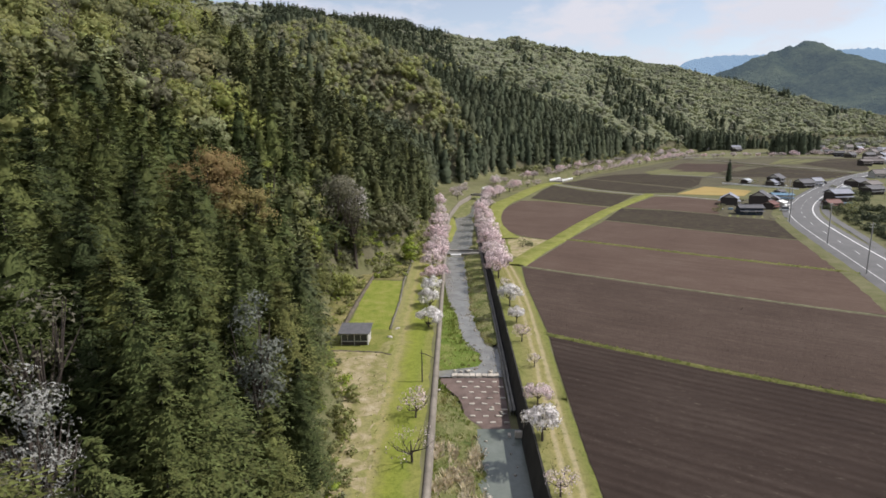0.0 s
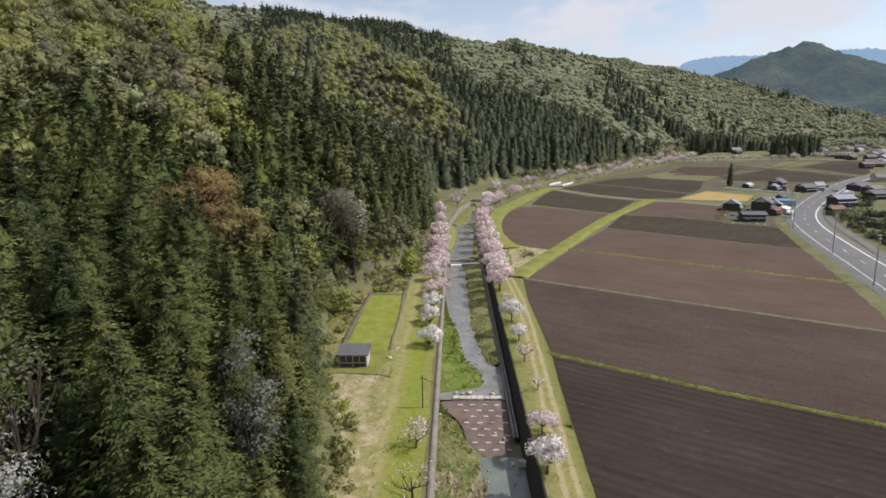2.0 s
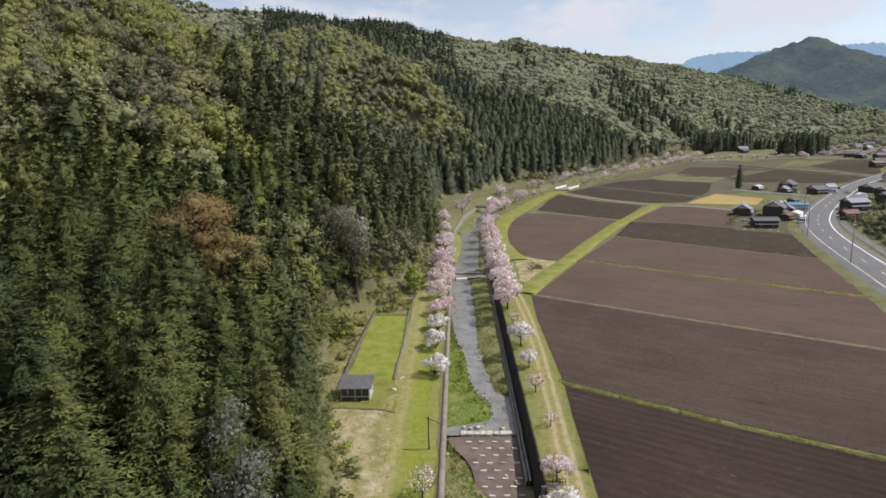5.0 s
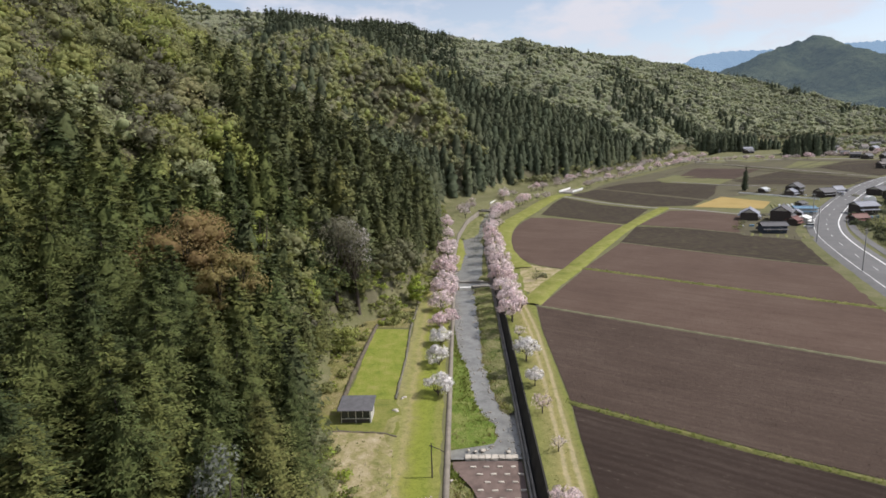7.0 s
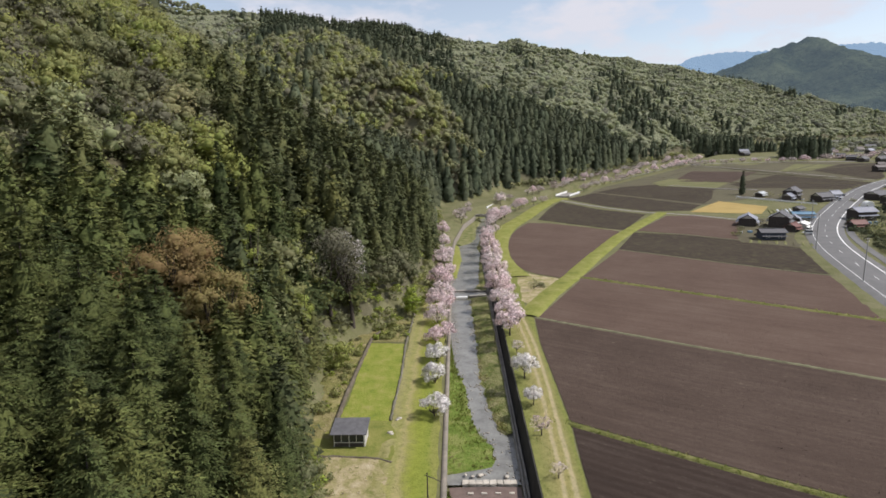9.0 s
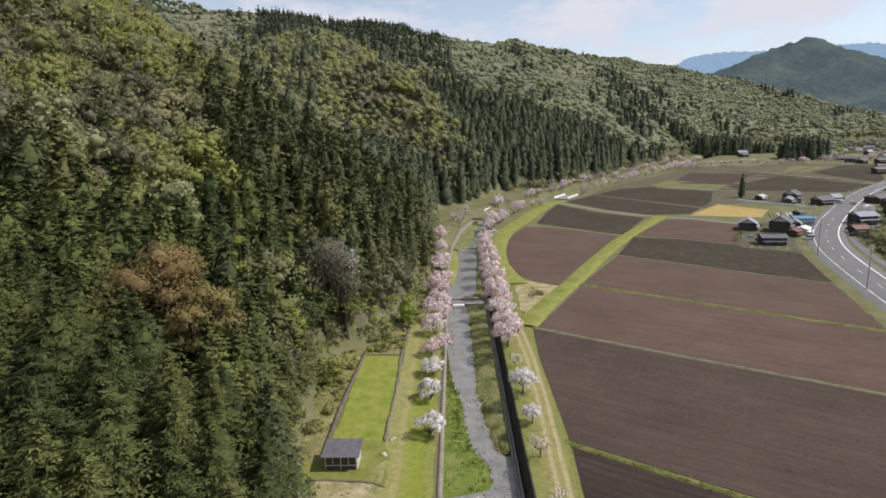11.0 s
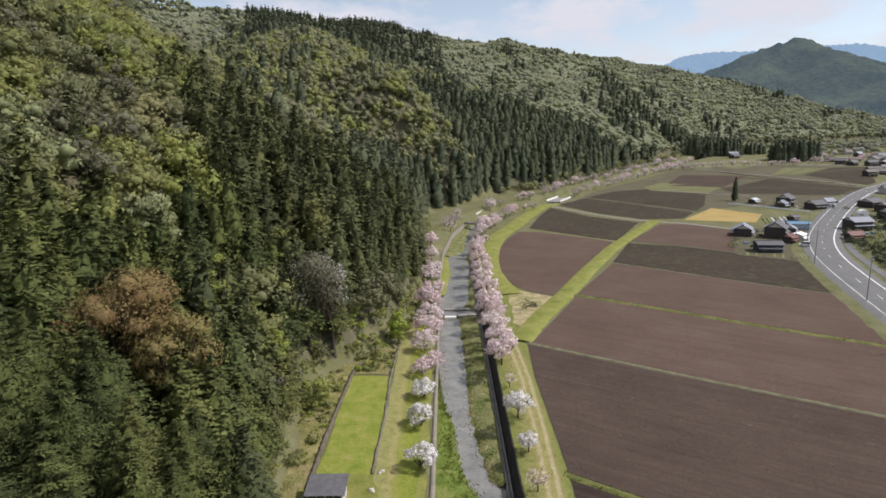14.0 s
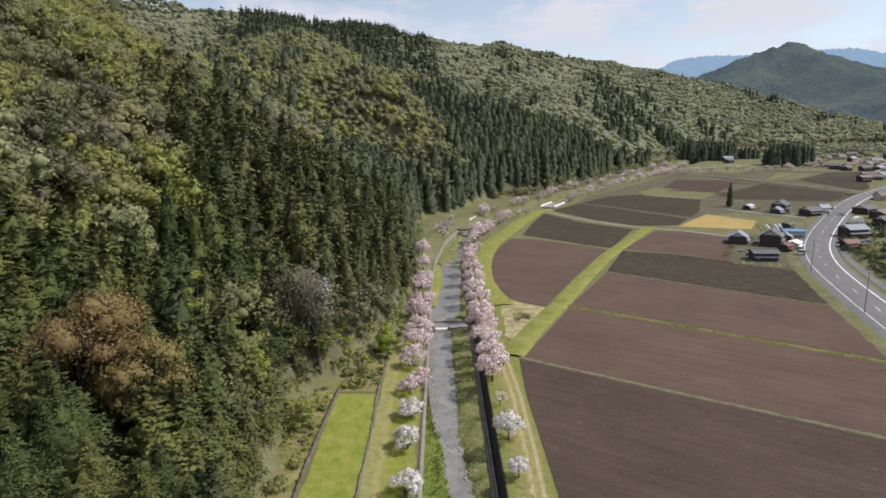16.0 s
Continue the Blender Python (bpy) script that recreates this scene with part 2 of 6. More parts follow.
M["bar_green"] = grass_material("lush_bar_grass", [(0.3, (0.075, 0.115, 0.024)), (0.48, (0.125, 0.175, 0.034)), (0.6, (0.2, 0.215, 0.07)), (0.74, (0.3, 0.27, 0.16))], 0.35, 2.2, 0.9, 0.3)
M["earth_wall"] = plain("earthy_stone", (0.12, 0.1, 0.072), 0.95, vary=0.5, scale=0.8)
M["wall"] = plain("mossy_retaining_wall", (0.036, 0.034, 0.03), 0.95, vary=0.5, scale=0.4)
M["white"] = plain("white_paint", (0.78, 0.78, 0.76), 0.6, vary=0.1)
M["pebble"] = plain("river_pebble", (0.27, 0.245, 0.21), 0.85, vary=0.4, scale=0.9)
M["stone"] = plain("pale_stone", (0.46, 0.42, 0.36), 0.9, vary=0.35, scale=0.9)
M["apron"] = plain("river_apron", (0.15, 0.11, 0.095), 0.9, vary=0.35, scale=0.7)
M["bark"] = plain("bark", (0.075, 0.06, 0.05), 0.95, vary=0.4, scale=3)
M["roof"] = plain("grey_roof_tile", (0.115, 0.113, 0.118), 0.7, vary=0.3, scale=1.2)
M["bluegrey"] = plain("slate_blue_roof", (0.25, 0.26, 0.3), 0.6, vary=0.2, scale=1.2)
M["roof_blue"] = plain("blue_sheet_roof", (0.14, 0.24, 0.33), 0.45, vary=0.2)
M["roof_red"] = plain("rust_red_roof", (0.155, 0.068, 0.055), 0.6, vary=0.3)
M["plaster"] = plain("pale_plaster", (0.5, 0.48, 0.44), 0.85, vary=0.15)
M["timber"] = plain("dark_timber", (0.06, 0.05, 0.045), 0.8, vary=0.35, scale=2)
M["navy"] = plain("dark_blue_boards", (0.05, 0.06, 0.08), 0.8, vary=0.3, scale=2)
M["glass"] = plain("dark_window", (0.03, 0.035, 0.04), 0.08, vary=0.2, spec=0.6)
M["pole"] = plain("grey_concrete_pole", (0.3, 0.29, 0.28), 0.8, vary=0.15)
M["metal"] = plain("galvanised_metal", (0.5, 0.5, 0.5), 0.45, 0.7, vary=0.15)
M["rubber"] = plain("tyre_rubber", (0.03, 0.03, 0.03), 0.9)
M["car_white"] = plain("white_car_paint", (0.7, 0.7, 0.7), 0.25, vary=0.04, spec=0.5)
M["car_dark"] = plain("dark_car_paint", (0.05, 0.05, 0.06), 0.25, vary=0.04, spec=0.5)

CONIFER = [(0.0, (0.058, 0.074, 0.028)), (0.35, (0.084, 0.102, 0.034)), (0.7, (0.116, 0.13, 0.041)), (0.92, (0.14, 0.152, 0.047)), (1.0, (0.155, 0.158, 0.052))]
# Hillside greens, with some blue-grey haze of the distance in the colour.
CONIFER_DARK = [(0.0, (0.068, 0.082, 0.049)), (0.35, (0.092, 0.107, 0.06)), (0.7, (0.125, 0.137, 0.068)), (0.9, (0.16, 0.168, 0.073)), (1.0, (0.175, 0.168, 0.085))]
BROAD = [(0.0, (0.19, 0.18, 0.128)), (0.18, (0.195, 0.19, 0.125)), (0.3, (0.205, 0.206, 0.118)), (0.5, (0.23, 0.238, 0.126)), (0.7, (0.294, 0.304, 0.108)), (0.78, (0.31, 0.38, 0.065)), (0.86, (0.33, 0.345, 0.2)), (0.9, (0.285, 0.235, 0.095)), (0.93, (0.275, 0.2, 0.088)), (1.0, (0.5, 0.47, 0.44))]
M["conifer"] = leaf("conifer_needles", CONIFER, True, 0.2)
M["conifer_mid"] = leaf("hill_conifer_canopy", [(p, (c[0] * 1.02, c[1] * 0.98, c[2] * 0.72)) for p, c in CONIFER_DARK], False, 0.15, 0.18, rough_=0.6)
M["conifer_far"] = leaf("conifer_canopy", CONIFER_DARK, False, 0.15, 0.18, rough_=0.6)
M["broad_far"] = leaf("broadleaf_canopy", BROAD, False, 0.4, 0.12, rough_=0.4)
# BROAD lifted part of the way towards haze, for the middle hills.
M["broad_part_hazed"] = leaf("part_hazed_broadleaf_canopy", [(p, tuple(min(1, c * 1.15 + 0.012) for c in col)) for p, col in BROAD], False, 0.45, 0.12, rough_=0.3)
# Leaf colours of the far hills, paled and greyed by haze in the colour.
BROAD_HAZED = [(0.0, (0.3, 0.293, 0.24)), (0.3, (0.308, 0.32, 0.222)), (0.6, (0.352, 0.375, 0.23)), (0.9, (0.395, 0.415, 0.232)), (1.0, (0.42, 0.42, 0.35))]
M["broad_hazed"] = leaf("hazed_broadleaf_canopy", BROAD_HAZED, False, 0.5, 0.1, rough_=0.2)
M["silver_leaf"] = leaf("silvery_leaves", [(0.0, (0.13, 0.145, 0.115)), (0.6, (0.175, 0.188, 0.155)), (1.0, (0.36, 0.36, 0.33))], False, 0.3, 0.2, rough_=0.5)
M["blossom_pink"] = leaf("pink_blossom", [(0.0, (0.78, 0.62, 0.63)), (1.0, (0.82, 0.71, 0.71))], True, 0.3, 0.2)
# Duller, greyer pink, mostly for the farther trees.
M["blossom_dull"] = leaf("dull_blossom", [(0.0, (0.44, 0.37, 0.34)), (0.5, (0.55, 0.47, 0.45)), (1.0, (0.62, 0.58, 0.54))], True, 0.3, 0.25)
M["blossom_white"] = leaf("white_blossom", [(0.0, (0.8, 0.76, 0.74)), (1.0, (0.82, 0.8, 0.78))], True, 0.3, 0.15)


def water_material(name, dark, light, ripple):
    n = Nodes(name)
    f = n.math("ADD", n.math("MULTIPLY", n.noise(0.35, 4), 0.6), n.math("MULTIPLY", n.noise(1.6, 6, 0.7), 0.4))
    return n.surface(n.ramp(f, [(0.35, dark), (0.65, light)]), 0.2, n.bump(n.noise(2.2, 5, 0.6), ripple, 0.1), spec=0.4)


M["water"] = water_material("shallow_river_water", (0.14, 0.138, 0.125), (0.255, 0.255, 0.235), 0.5)
M["pool"] = water_material("still_pool_water", (0.13, 0.15, 0.125), (0.18, 0.2, 0.175), 0.15)


# ---------------------------------------------------------------- mesh helpers
def put_material(me, mat):
    me.materials.append(M[mat])
    return me


def quads(name, V, Q, mat, tint=None, smooth=False):
    """A mesh out of arrays of corners (with their normals, if six columns wide) and of four- or three-cornered faces."""
    V, Q = np.asarray(V, np.float32), np.asarray(Q, np.int32)
    N = V[:, 3:] if V.shape[1] == 6 else None
    V, k = np.ascontiguousarray(V[:, :3]), Q.shape[1]
    me = bpy.data.meshes.new(name)
    me.vertices.add(len(V))
    me.vertices.foreach_set("co", V.ravel())
    me.loops.add(Q.size)
    me.loops.foreach_set("vertex_index", Q.ravel())
    me.polygons.add(len(Q))
    me.polygons.foreach_set("loop_start", np.arange(0, Q.size, k, dtype=np.int32))
    if smooth:
        me.polygons.foreach_set("use_smooth", np.ones(len(Q), bool))
    if tint is not None:
        me.attributes.new("tint", "FLOAT", "POINT").data.foreach_set("value", np.asarray(tint, np.float32))
    me.update(calc_edges=True)
    if N is not None:
        me.polygons.foreach_set("use_smooth", np.ones(len(Q), bool))
        me.normals_split_custom_set_from_vertices(N / np.maximum(np.linalg.norm(N, axis=1, keepdims=True), 1e-9))
    return put_material(me, mat)


def part(name, data, parent=None, label=""):
    """One mesh object, under its thing if one is given."""
    if isinstance(data, bmesh.types.BMesh):
        raise TypeError(name)
    ob = new(name, data)
    if parent:
        ob.parent = parent
    return tagged(ob, label)


def from_bm(name, bm, mat, bevel=0.0):
    if bevel:
        bmesh.ops.bevel(bm, geom=list(bm.edges), offset=bevel, segments=1, affect="EDGES", clamp_overlap=True)
    me = bpy.data.meshes.new(name)
    bm.to_mesh(me)
    bm.free()
    return put_material(me, mat)


def box(bm, lo, hi, turn=0.0, at=(0, 0, 0)):
    """A block between two corners, turned about z and moved."""
    c = [(a + b) / 2 for a, b in zip(lo, hi)]
    m = Matrix.Translation(at) @ Matrix.Rotation(turn, 4, "Z") @ Matrix.Translation(c) @ Matrix.Diagonal((hi[0] - lo[0], hi[1] - lo[1], hi[2] - lo[2], 1))
    return bmesh.ops.create_cube(bm, size=1.0, matrix=m)["verts"]


def block(name, lo, hi, mat, bevel=0.02, parent=None, label=""):
    bm = bmesh.new()
    box(bm, lo, hi)
    return part(name, from_bm(name, bm, mat, bevel), parent, label)


def tube(points, radii, n=6):
    """Corners and faces of a tapered tube along points."""
    P, V, Q = [Vector(p) for p in points], [], []
    for i, p in enumerate(P):
        d = (P[min(i + 1, len(P) - 1)] - P[max(i - 1, 0)]).normalized()
        a = d.orthogonal().normalized()
        b = d.cross(a)
        for k in range(n):
            w = 2 * math.pi * k / n
            V.append(p + (a * math.cos(w) + b * math.sin(w)) * radii[i])
    for i in range(len(P) - 1):
        for k in range(n):
            Q.append((i * n + k, i * n + (k + 1) % n, (i + 1) * n + (k + 1) % n, (i + 1) * n + k))
    return np.array(V), np.array(Q)


def merge(pieces):
    V, Q, o = [], [], 0
    for v, q in pieces:
        V.append(v)
        Q.append(q + o)
        o += len(v)
    return np.concatenate(V), np.concatenate(Q)


# ---------------------------------------------------------------- the lie of the land
def interp(y, table):
    return np.interp(y, [p[0] for p in table], [p[1] for p in table])


def valley(y):
    """Height of the valley floor, which climbs upstream."""
    y = np.asarray(y, float)
    return 0.01 * (y - 97) + 0.02 * np.clip(y - 480, 0, None)


RIVER = [(-200, 3.2), (230, 3.2), (260, 4.2), (300, 8.5), (340, 18), (370, 35), (400, 60), (470, 98), (569, 174), (690, 265), (900, 420), (1300, 800), (2200, 1600)]
FOOT = [(-11, -120), (-12, 45), (-16, 75), (-24, 92), (-27, 124), (-25, 138), (-17, 146), (-11, 163), (-6, 200), (-9, 260), (-12, 330), (-9, 370), (5, 378), (18, 398), (30, 428), (42, 452), (68, 466), (96, 502), (118, 530), (188, 622), (272, 724), (330, 820), (420, 900), (620, 985), (900, 1060), (2000, 1300)]


def river_x(y):
    return interp(y, RIVER)


def river_skew(y):
    return np.hypot(1.0, (river_x(np.asarray(y) + 4) - river_x(np.asarray(y) - 4)) / 8)


def foot_distance(x, y):
    """Distance into the hills from the line where they meet the valley; below zero on the valley floor."""
    x, y = np.asarray(x, float), np.asarray(y, float)
    best, side = np.full(x.shape, 1e9), np.full(x.shape, -1.0)
    for (ax, ay), (bx, by) in zip(FOOT, FOOT[1:]):
        dx, dy = bx - ax, by - ay
        t = np.clip(((x - ax) * dx + (y - ay) * dy) / (dx * dx + dy * dy), 0, 1)
        d = np.hypot(x - ax - t * dx, y - ay - t * dy)
        s = np.sign(dx * (y - ay) - dy * (x - ax))
        near = d < best - 1e-9
        best, side = np.where(near, d, best), np.where(near, s, side)
    return best * side


def waves(x, y, scale, seed):
    """Smooth rolling noise between about -1 and 1."""
    r = np.random.RandomState(seed)
    out = 0
    for _ in range(7):
        a, p, k = r.uniform(0, 2 * math.pi), r.uniform(0, 2 * math.pi), r.uniform(0.6, 1.6) / scale
        out = out + np.sin((x * math.cos(a) + y * math.sin(a)) * 2 * math.pi * k + p)
    return out / 3.0


RIDGES = [  # crest points (x, y, height above the datum) and the slope away from each crest
    ([(-57, 160, 37), (-77, 185, 53), (-98, 210, 68), (-160, 245, 110), (-270, 280, 175)], 0.42),
    ([(-75, 20, 42), (-110, 80, 72), (-170, 120, 118), (-320, 160, 210)], 0.5),
    ([(24, 412, 30), (-2, 440, 62), (-23, 465, 84), (-51, 490, 104), (-79, 520, 113), (-150, 600, 135), (-250, 800, 185), (-408, 1100, 266)], 0.33),
    ([(70, 545, 30), (95, 660, 70), (105, 850, 130), (120, 1100, 185), (132, 1450, 255)], 0.3),
    ([(-700, 1000, 300), (-408, 1100, 266), (-269, 1200, 261), (-136, 1300, 261), (-6, 1500, 263), (63, 1500, 264), (132, 1500, 254), (271, 1500, 232), (340, 1500, 215), (409, 1500, 212), (548, 1500, 180), (610, 1450, 154), (680, 1400, 128), (718, 1300, 86), (745, 1200, 46), (750, 1130, 30)], 0.3),
]


def ridges(x, y):
    """Height of the land under the ridges, falling away from their crests."""
    best = np.full(np.shape(x), -1e3)
    for crest, slope in RIDGES:
        for (ax, ay, az), (bx, by, bz) in zip(crest, crest[1:]):
            dx, dy = bx - ax, by - ay
            t = np.clip(((x - ax) * dx + (y - ay) * dy) / (dx * dx + dy * dy), 0, 1)
            d = np.hypot(x - ax - t * dx, y - ay - t * dy)
            best = np.maximum(best, az + t * (bz - az) - slope * (np.sqrt(d * d + 144) - 12))
    return best


def hill(x, y):
    """Height of the hills over the valley floor."""
    d = np.clip(foot_distance(x, y), 0, None)
    r = ridges(x, y) - valley(y) + np.clip(d / 200, 0, 1) * np.clip((900 - y) / 500, 0.25, 1) * (6 * waves(x, y, 240, 3) + 3 * waves(x, y, 90, 5))
    r = r - np.clip((y - 600) / 200, 0, 1) * np.clip(d / 150, 0, 1) * (17 * np.abs(waves(x, y, 210, 8)) - 5)
    f = (0.76 + 0.55 * np.exp(-(((y - 425) / 40) ** 2))) * d + 3
    k = 9.0
    m = np.minimum(f, r) - k * np.log1p(np.exp(-np.abs(f - r) / k)) * np.clip(d / 40, 0, 1)
    return np.clip(m, 0, None) * np.clip(d / 4, 0, 1)


def left_rise(x, y):
    """The terrace on the forest side stands above the fields."""
    u = river_x(y) - np.asarray(x, float)
    return np.clip((u - 6.4) / 6, 0, 1) * interp(y, [(0, 0.3), (60, 0.5), (95, 1.2), (140, 1.8), (200, 1.8), (300, 2.5), (700, 2.0)])


def ground(x, y):
    return valley(y) + left_rise(x, y) + hill(x, y)


HALF_L, HALF_R = 6.2, 6.4


def river_bed(y):
    """Height of the river bed: a drop at each weir."""
    y = np.asarray(y, float)
    return valley(y) - 3.6 + 0.35 * (y > 90) - 0.5 * (y < 74) + 0.3 * (y > 184)


# terrain: one sheet from behind the camera to the far ridges, with the river cut into it
us = np.unique(np.concatenate([-np.geomspace(14, 1500, 70), np.arange(-14, -6.3, 0.7), [-6.3, -6.2, -6.1, -5, -3, -1, 1, 3, 5, 6.8, 6.9, 7.0], np.arange(8, 16, 1.0), np.geomspace(16, 2200, 46)]))
vs = np.concatenate([np.arange(-160, 0, 20), np.arange(0, 230, 4), np.arange(230, 480, 5), np.geomspace(480, 2300, 90)])
U, W = np.meshgrid(us, vs)
X = river_x(W) + U * np.where(np.abs(U) < 20, river_skew(W), 1 + (river_skew(W) - 1) * 20 / np.maximum(np.abs(U), 20))
Z = np.where((U > -6.25) & (U < 6.85), river_bed(W) - 0.35, ground(X, W) - 0.03)
nu, nv = len(us), len(vs)
V = np.stack([X, W, Z], -1).reshape(-1, 3)
I = np.arange(nu * nv).reshape(nv, nu)
Q = np.stack([I[:-1, :-1], I[:-1, 1:], I[1:, 1:], I[1:, :-1]], -1).reshape(-1, 4)
terrain_mesh = quads("ground", V, Q, "terrain", smooth=True)
terrain_mesh.materials.append(M["litter"])
terrain_mesh.materials.append(M["canopy_floor"])
cx_, cy_ = V[Q].mean(1)[:, 0], V[Q].mean(1)[:, 1]
terrain_mesh.polygons.foreach_set("material_index", (foot_distance(cx_, cy_) > 3).astype(np.int32) + ((foot_distance(cx_, cy_) > 12) & (cy_ > 560)).astype(np.int32))
terrain = part("ground", terrain_mesh)
tagged(terrain, "grassy valley floor rising into wooded hills", "ground", kind="structure")


def sheet(name, poly, mat, lift=0.05, step=3.0, rough=0.0, base=valley, label="", category="field", seed=1, kind="structure", soft=0.0, across=None):
    """A patch of ground over a polygon, following the land; rough: metres of uneven relief."""
    bm = bmesh.new()
    vs_ = [bm.verts.new((x, y, 0)) for x, y in poly]
    bm.faces.new(vs_)
    xs_, ys_ = [p[0] for p in poly], [p[1] for p in poly]
    for axis, lo, hi in ((0, min(xs_), max(xs_)), (1, min(ys_), max(ys_))):
        c = lo + step
        while c < hi:
            co, no = [0, 0, 0], [0, 0, 0]
            co[axis], no[axis] = c, 1
            bmesh.ops.bisect_plane(bm, geom=bm.verts[:] + bm.edges[:] + bm.faces[:], plane_co=co, plane_no=no)
            c += step
    rnd = random.Random(seed)
    for v in bm.verts:
        edge = v.is_boundary
        v.co.z = float(base(v.co.y)) + lift + (rough * (noise.noise(v.co * 0.6) + 0.6 * noise.noise(v.co * 1.7)) if rough and not edge else 0)
        if edge and soft:
            v.co.x += rnd.uniform(-soft, soft)
            v.co.y += rnd.uniform(-soft, soft)
    bmesh.ops.recalc_face_normals(bm, faces=bm.faces)
    if bm.faces and sum(f.normal.z for f in bm.faces) < 0:
        bmesh.ops.reverse_faces(bm, faces=bm.faces)
    for f in bm.faces:
        f.smooth = True
    me = from_bm(name, bm, mat)
    if across:
        me.attributes.new("across", "FLOAT", "POINT").data.foreach_set("value", [float(across(v.co.x, v.co.y)) for v in me.vertices])
    return tagged(part(name, me), label, category, kind=kind)


def resample(points, step):
    P, out = [np.array(p, float) for p in points], []
    for a, b in zip(P, P[1:]):
        n = max(1, int(np.linalg.norm(b - a) / step))
        out += [a + (b - a) * i / n for i in range(n)]
    return np.array(out + [P[-1]])


def smooth_line(points, step, rounds=3):
    """A polyline with its corners rounded off."""
    P = [np.array(p, float) for p in points]
    for _ in range(rounds):
        Qn = [P[0]]
        for a, b in zip(P, P[1:]):
            Qn += [a * 0.75 + b * 0.25, a * 0.25 + b * 0.75]
        P = Qn + [P[-1]]
    return resample(P, step)


def sweep(points, profile, zfun, wobble=0.0, seed=1):
    """Corners and faces of a profile (offset to the right, height) carried along a line on the ground."""
    r = np.random.RandomState(seed)
    P = np.array(points, float)
    d = np.gradient(P, axis=0)
    d /= np.linalg.norm(d, axis=1)[:, None]
    nrm = np.stack([d[:, 1], -d[:, 0]], -1)
    V = []
    for i, p in enumerate(P):
        for k, (o, h) in enumerate(profile):
            q = p + nrm[i] * (o + wobble * r.uniform(-1, 1))
            V.append((q[0], q[1], float(zfun(q[0], q[1])) + h + (wobble * 0.5 * r.uniform(-1, 1) if 0 < k < len(profile) - 1 else 0)))
    n, m = len(P), len(profile)
    J = np.arange(n * m).reshape(n, m)
    return np.array(V), np.stack([J[:-1, 1:], J[:-1, :-1], J[1:, :-1], J[1:, 1:]], -1).reshape(-1, 4)


def flat(x, y):
    return valley(y)


# ---------------------------------------------------------------- fields, banks, road
BUND_B = [(17.2, 102), (40, 86.6), (59.8, 75), (82, 61.5)]
BUND_A = [(18.6, 155.6), (51.9, 133.3), (75.7, 118), (96, 105.5)]
BUND_C = [(37.8, 194.8), (57.4, 180.7), (79.5, 163.9), (99.5, 149.9), (104, 146.5)]
BUND_D = [(61, 235), (80.1, 218.5), (99.8, 201.7), (115, 190.3)]
BUND_E = [(78.3, 272), (97.6, 262.5), (113.7, 248)]

sheet("field_near", [(15.4, 30), (15.7, 62), (16.8, 90), (17.5, 100.5), *[(x, y - 1) for x, y in BUND_B], (70, 30)], "soil_near", 0.06, 2.5, 0.05, label="dark brown furrowed field")
sheet("field_second", [(17.6, 104), (17.6, 137), (18.6, 154), *[(x, y - 0.7) for x, y in BUND_A], (83, 63), *[(x, y + 1) for x, y in BUND_B[:-1]][::-1]], "soil", 0.06, 3, 0.05, label="reddish brown tilled field")
sheet("field_third", [(20.5, 157.3), (37.5, 191), *[(x, y - 1.3) for x, y in BUND_C], (97, 107), *[(x, y + 0.8) for x, y in BUND_A[:-1]][::-1]], "soil_red", 0.06, 3, 0.04, label="reddish brown tilled field")
sheet("field_fourth", [(39.6, 196), (60.3, 233), *[(x, y - 0.5) for x, y in BUND_D], (105.5, 149), *[(x, y + 1.4) for x, y in BUND_C[:-1]][::-1]], "soil_red", 0.06, 4, 0.04, label="reddish brown tilled field")
sheet("field_stubble", [(62, 237), (77.5, 270), (97.6, 261.8), (113.7, 247.3), (131, 229), (115.6, 191.5), *[(x, y + 0.6) for x, y in BUND_D[:-1]][::-1]], "soil_dark", 0.06, 4, 0.04, label="grey brown stubble field")
sheet("field_upper", [(80, 274.5), (108, 316), (121, 314), (136, 294), (119, 258), (114, 249), (97.6, 263.2)], "soil_red", 0.06, 4, 0.04, label="brown tilled field beside houses")
sheet("field_round", smooth_line([(32, 194), (22.5, 202), (19.3, 215), (19, 236), (22, 264), (28, 287), (37, 307), (69, 277.5), (73, 272.5), (50, 229), (32, 194)], 3, 1)[:-1].tolist(), "soil_red", 0.06, 4, 0.04, label="brown field with a rounded end")
sheet("field_beyond", [(40.8, 311), (52, 349), (64, 381), (79, 345), (99, 322), (75, 276.5), (69.5, 280.5)], "soil_dark", 0.06, 4, 0.04, label="dark grey brown field")
sheet("straw_field", [(124, 327), (156, 315.5), (172.5, 341), (157, 368)], "yellow", 0.06, 5, 0.05, label="field of ochre yellow straw")
FAR_FIELDS = [([(70, 394), (86, 356), (104, 332), (126, 332), (140, 352), (112, 400), (96, 424)], "soil_dark"), ([(98, 428), (114, 404), (144, 358), (158, 380), (176, 420), (150, 470), (124, 460)], "soil_dark")]
sheet("fallow_plain", [(80, 400), (112, 465), (185, 555), (262, 655), (330, 665), (425, 605), (362, 522), (290, 447), (240, 388), (214, 364), (180, 376), (142, 354), (106, 334)], "fallow", 0.03, 12, label="grey-brown fallow paddies at the valley's far end", soft=0.8)
for k, (poly, mat) in enumerate(FAR_FIELDS):
    sheet("field_far", poly, mat, 0.07, 9, label="distant fallow field below the hills")

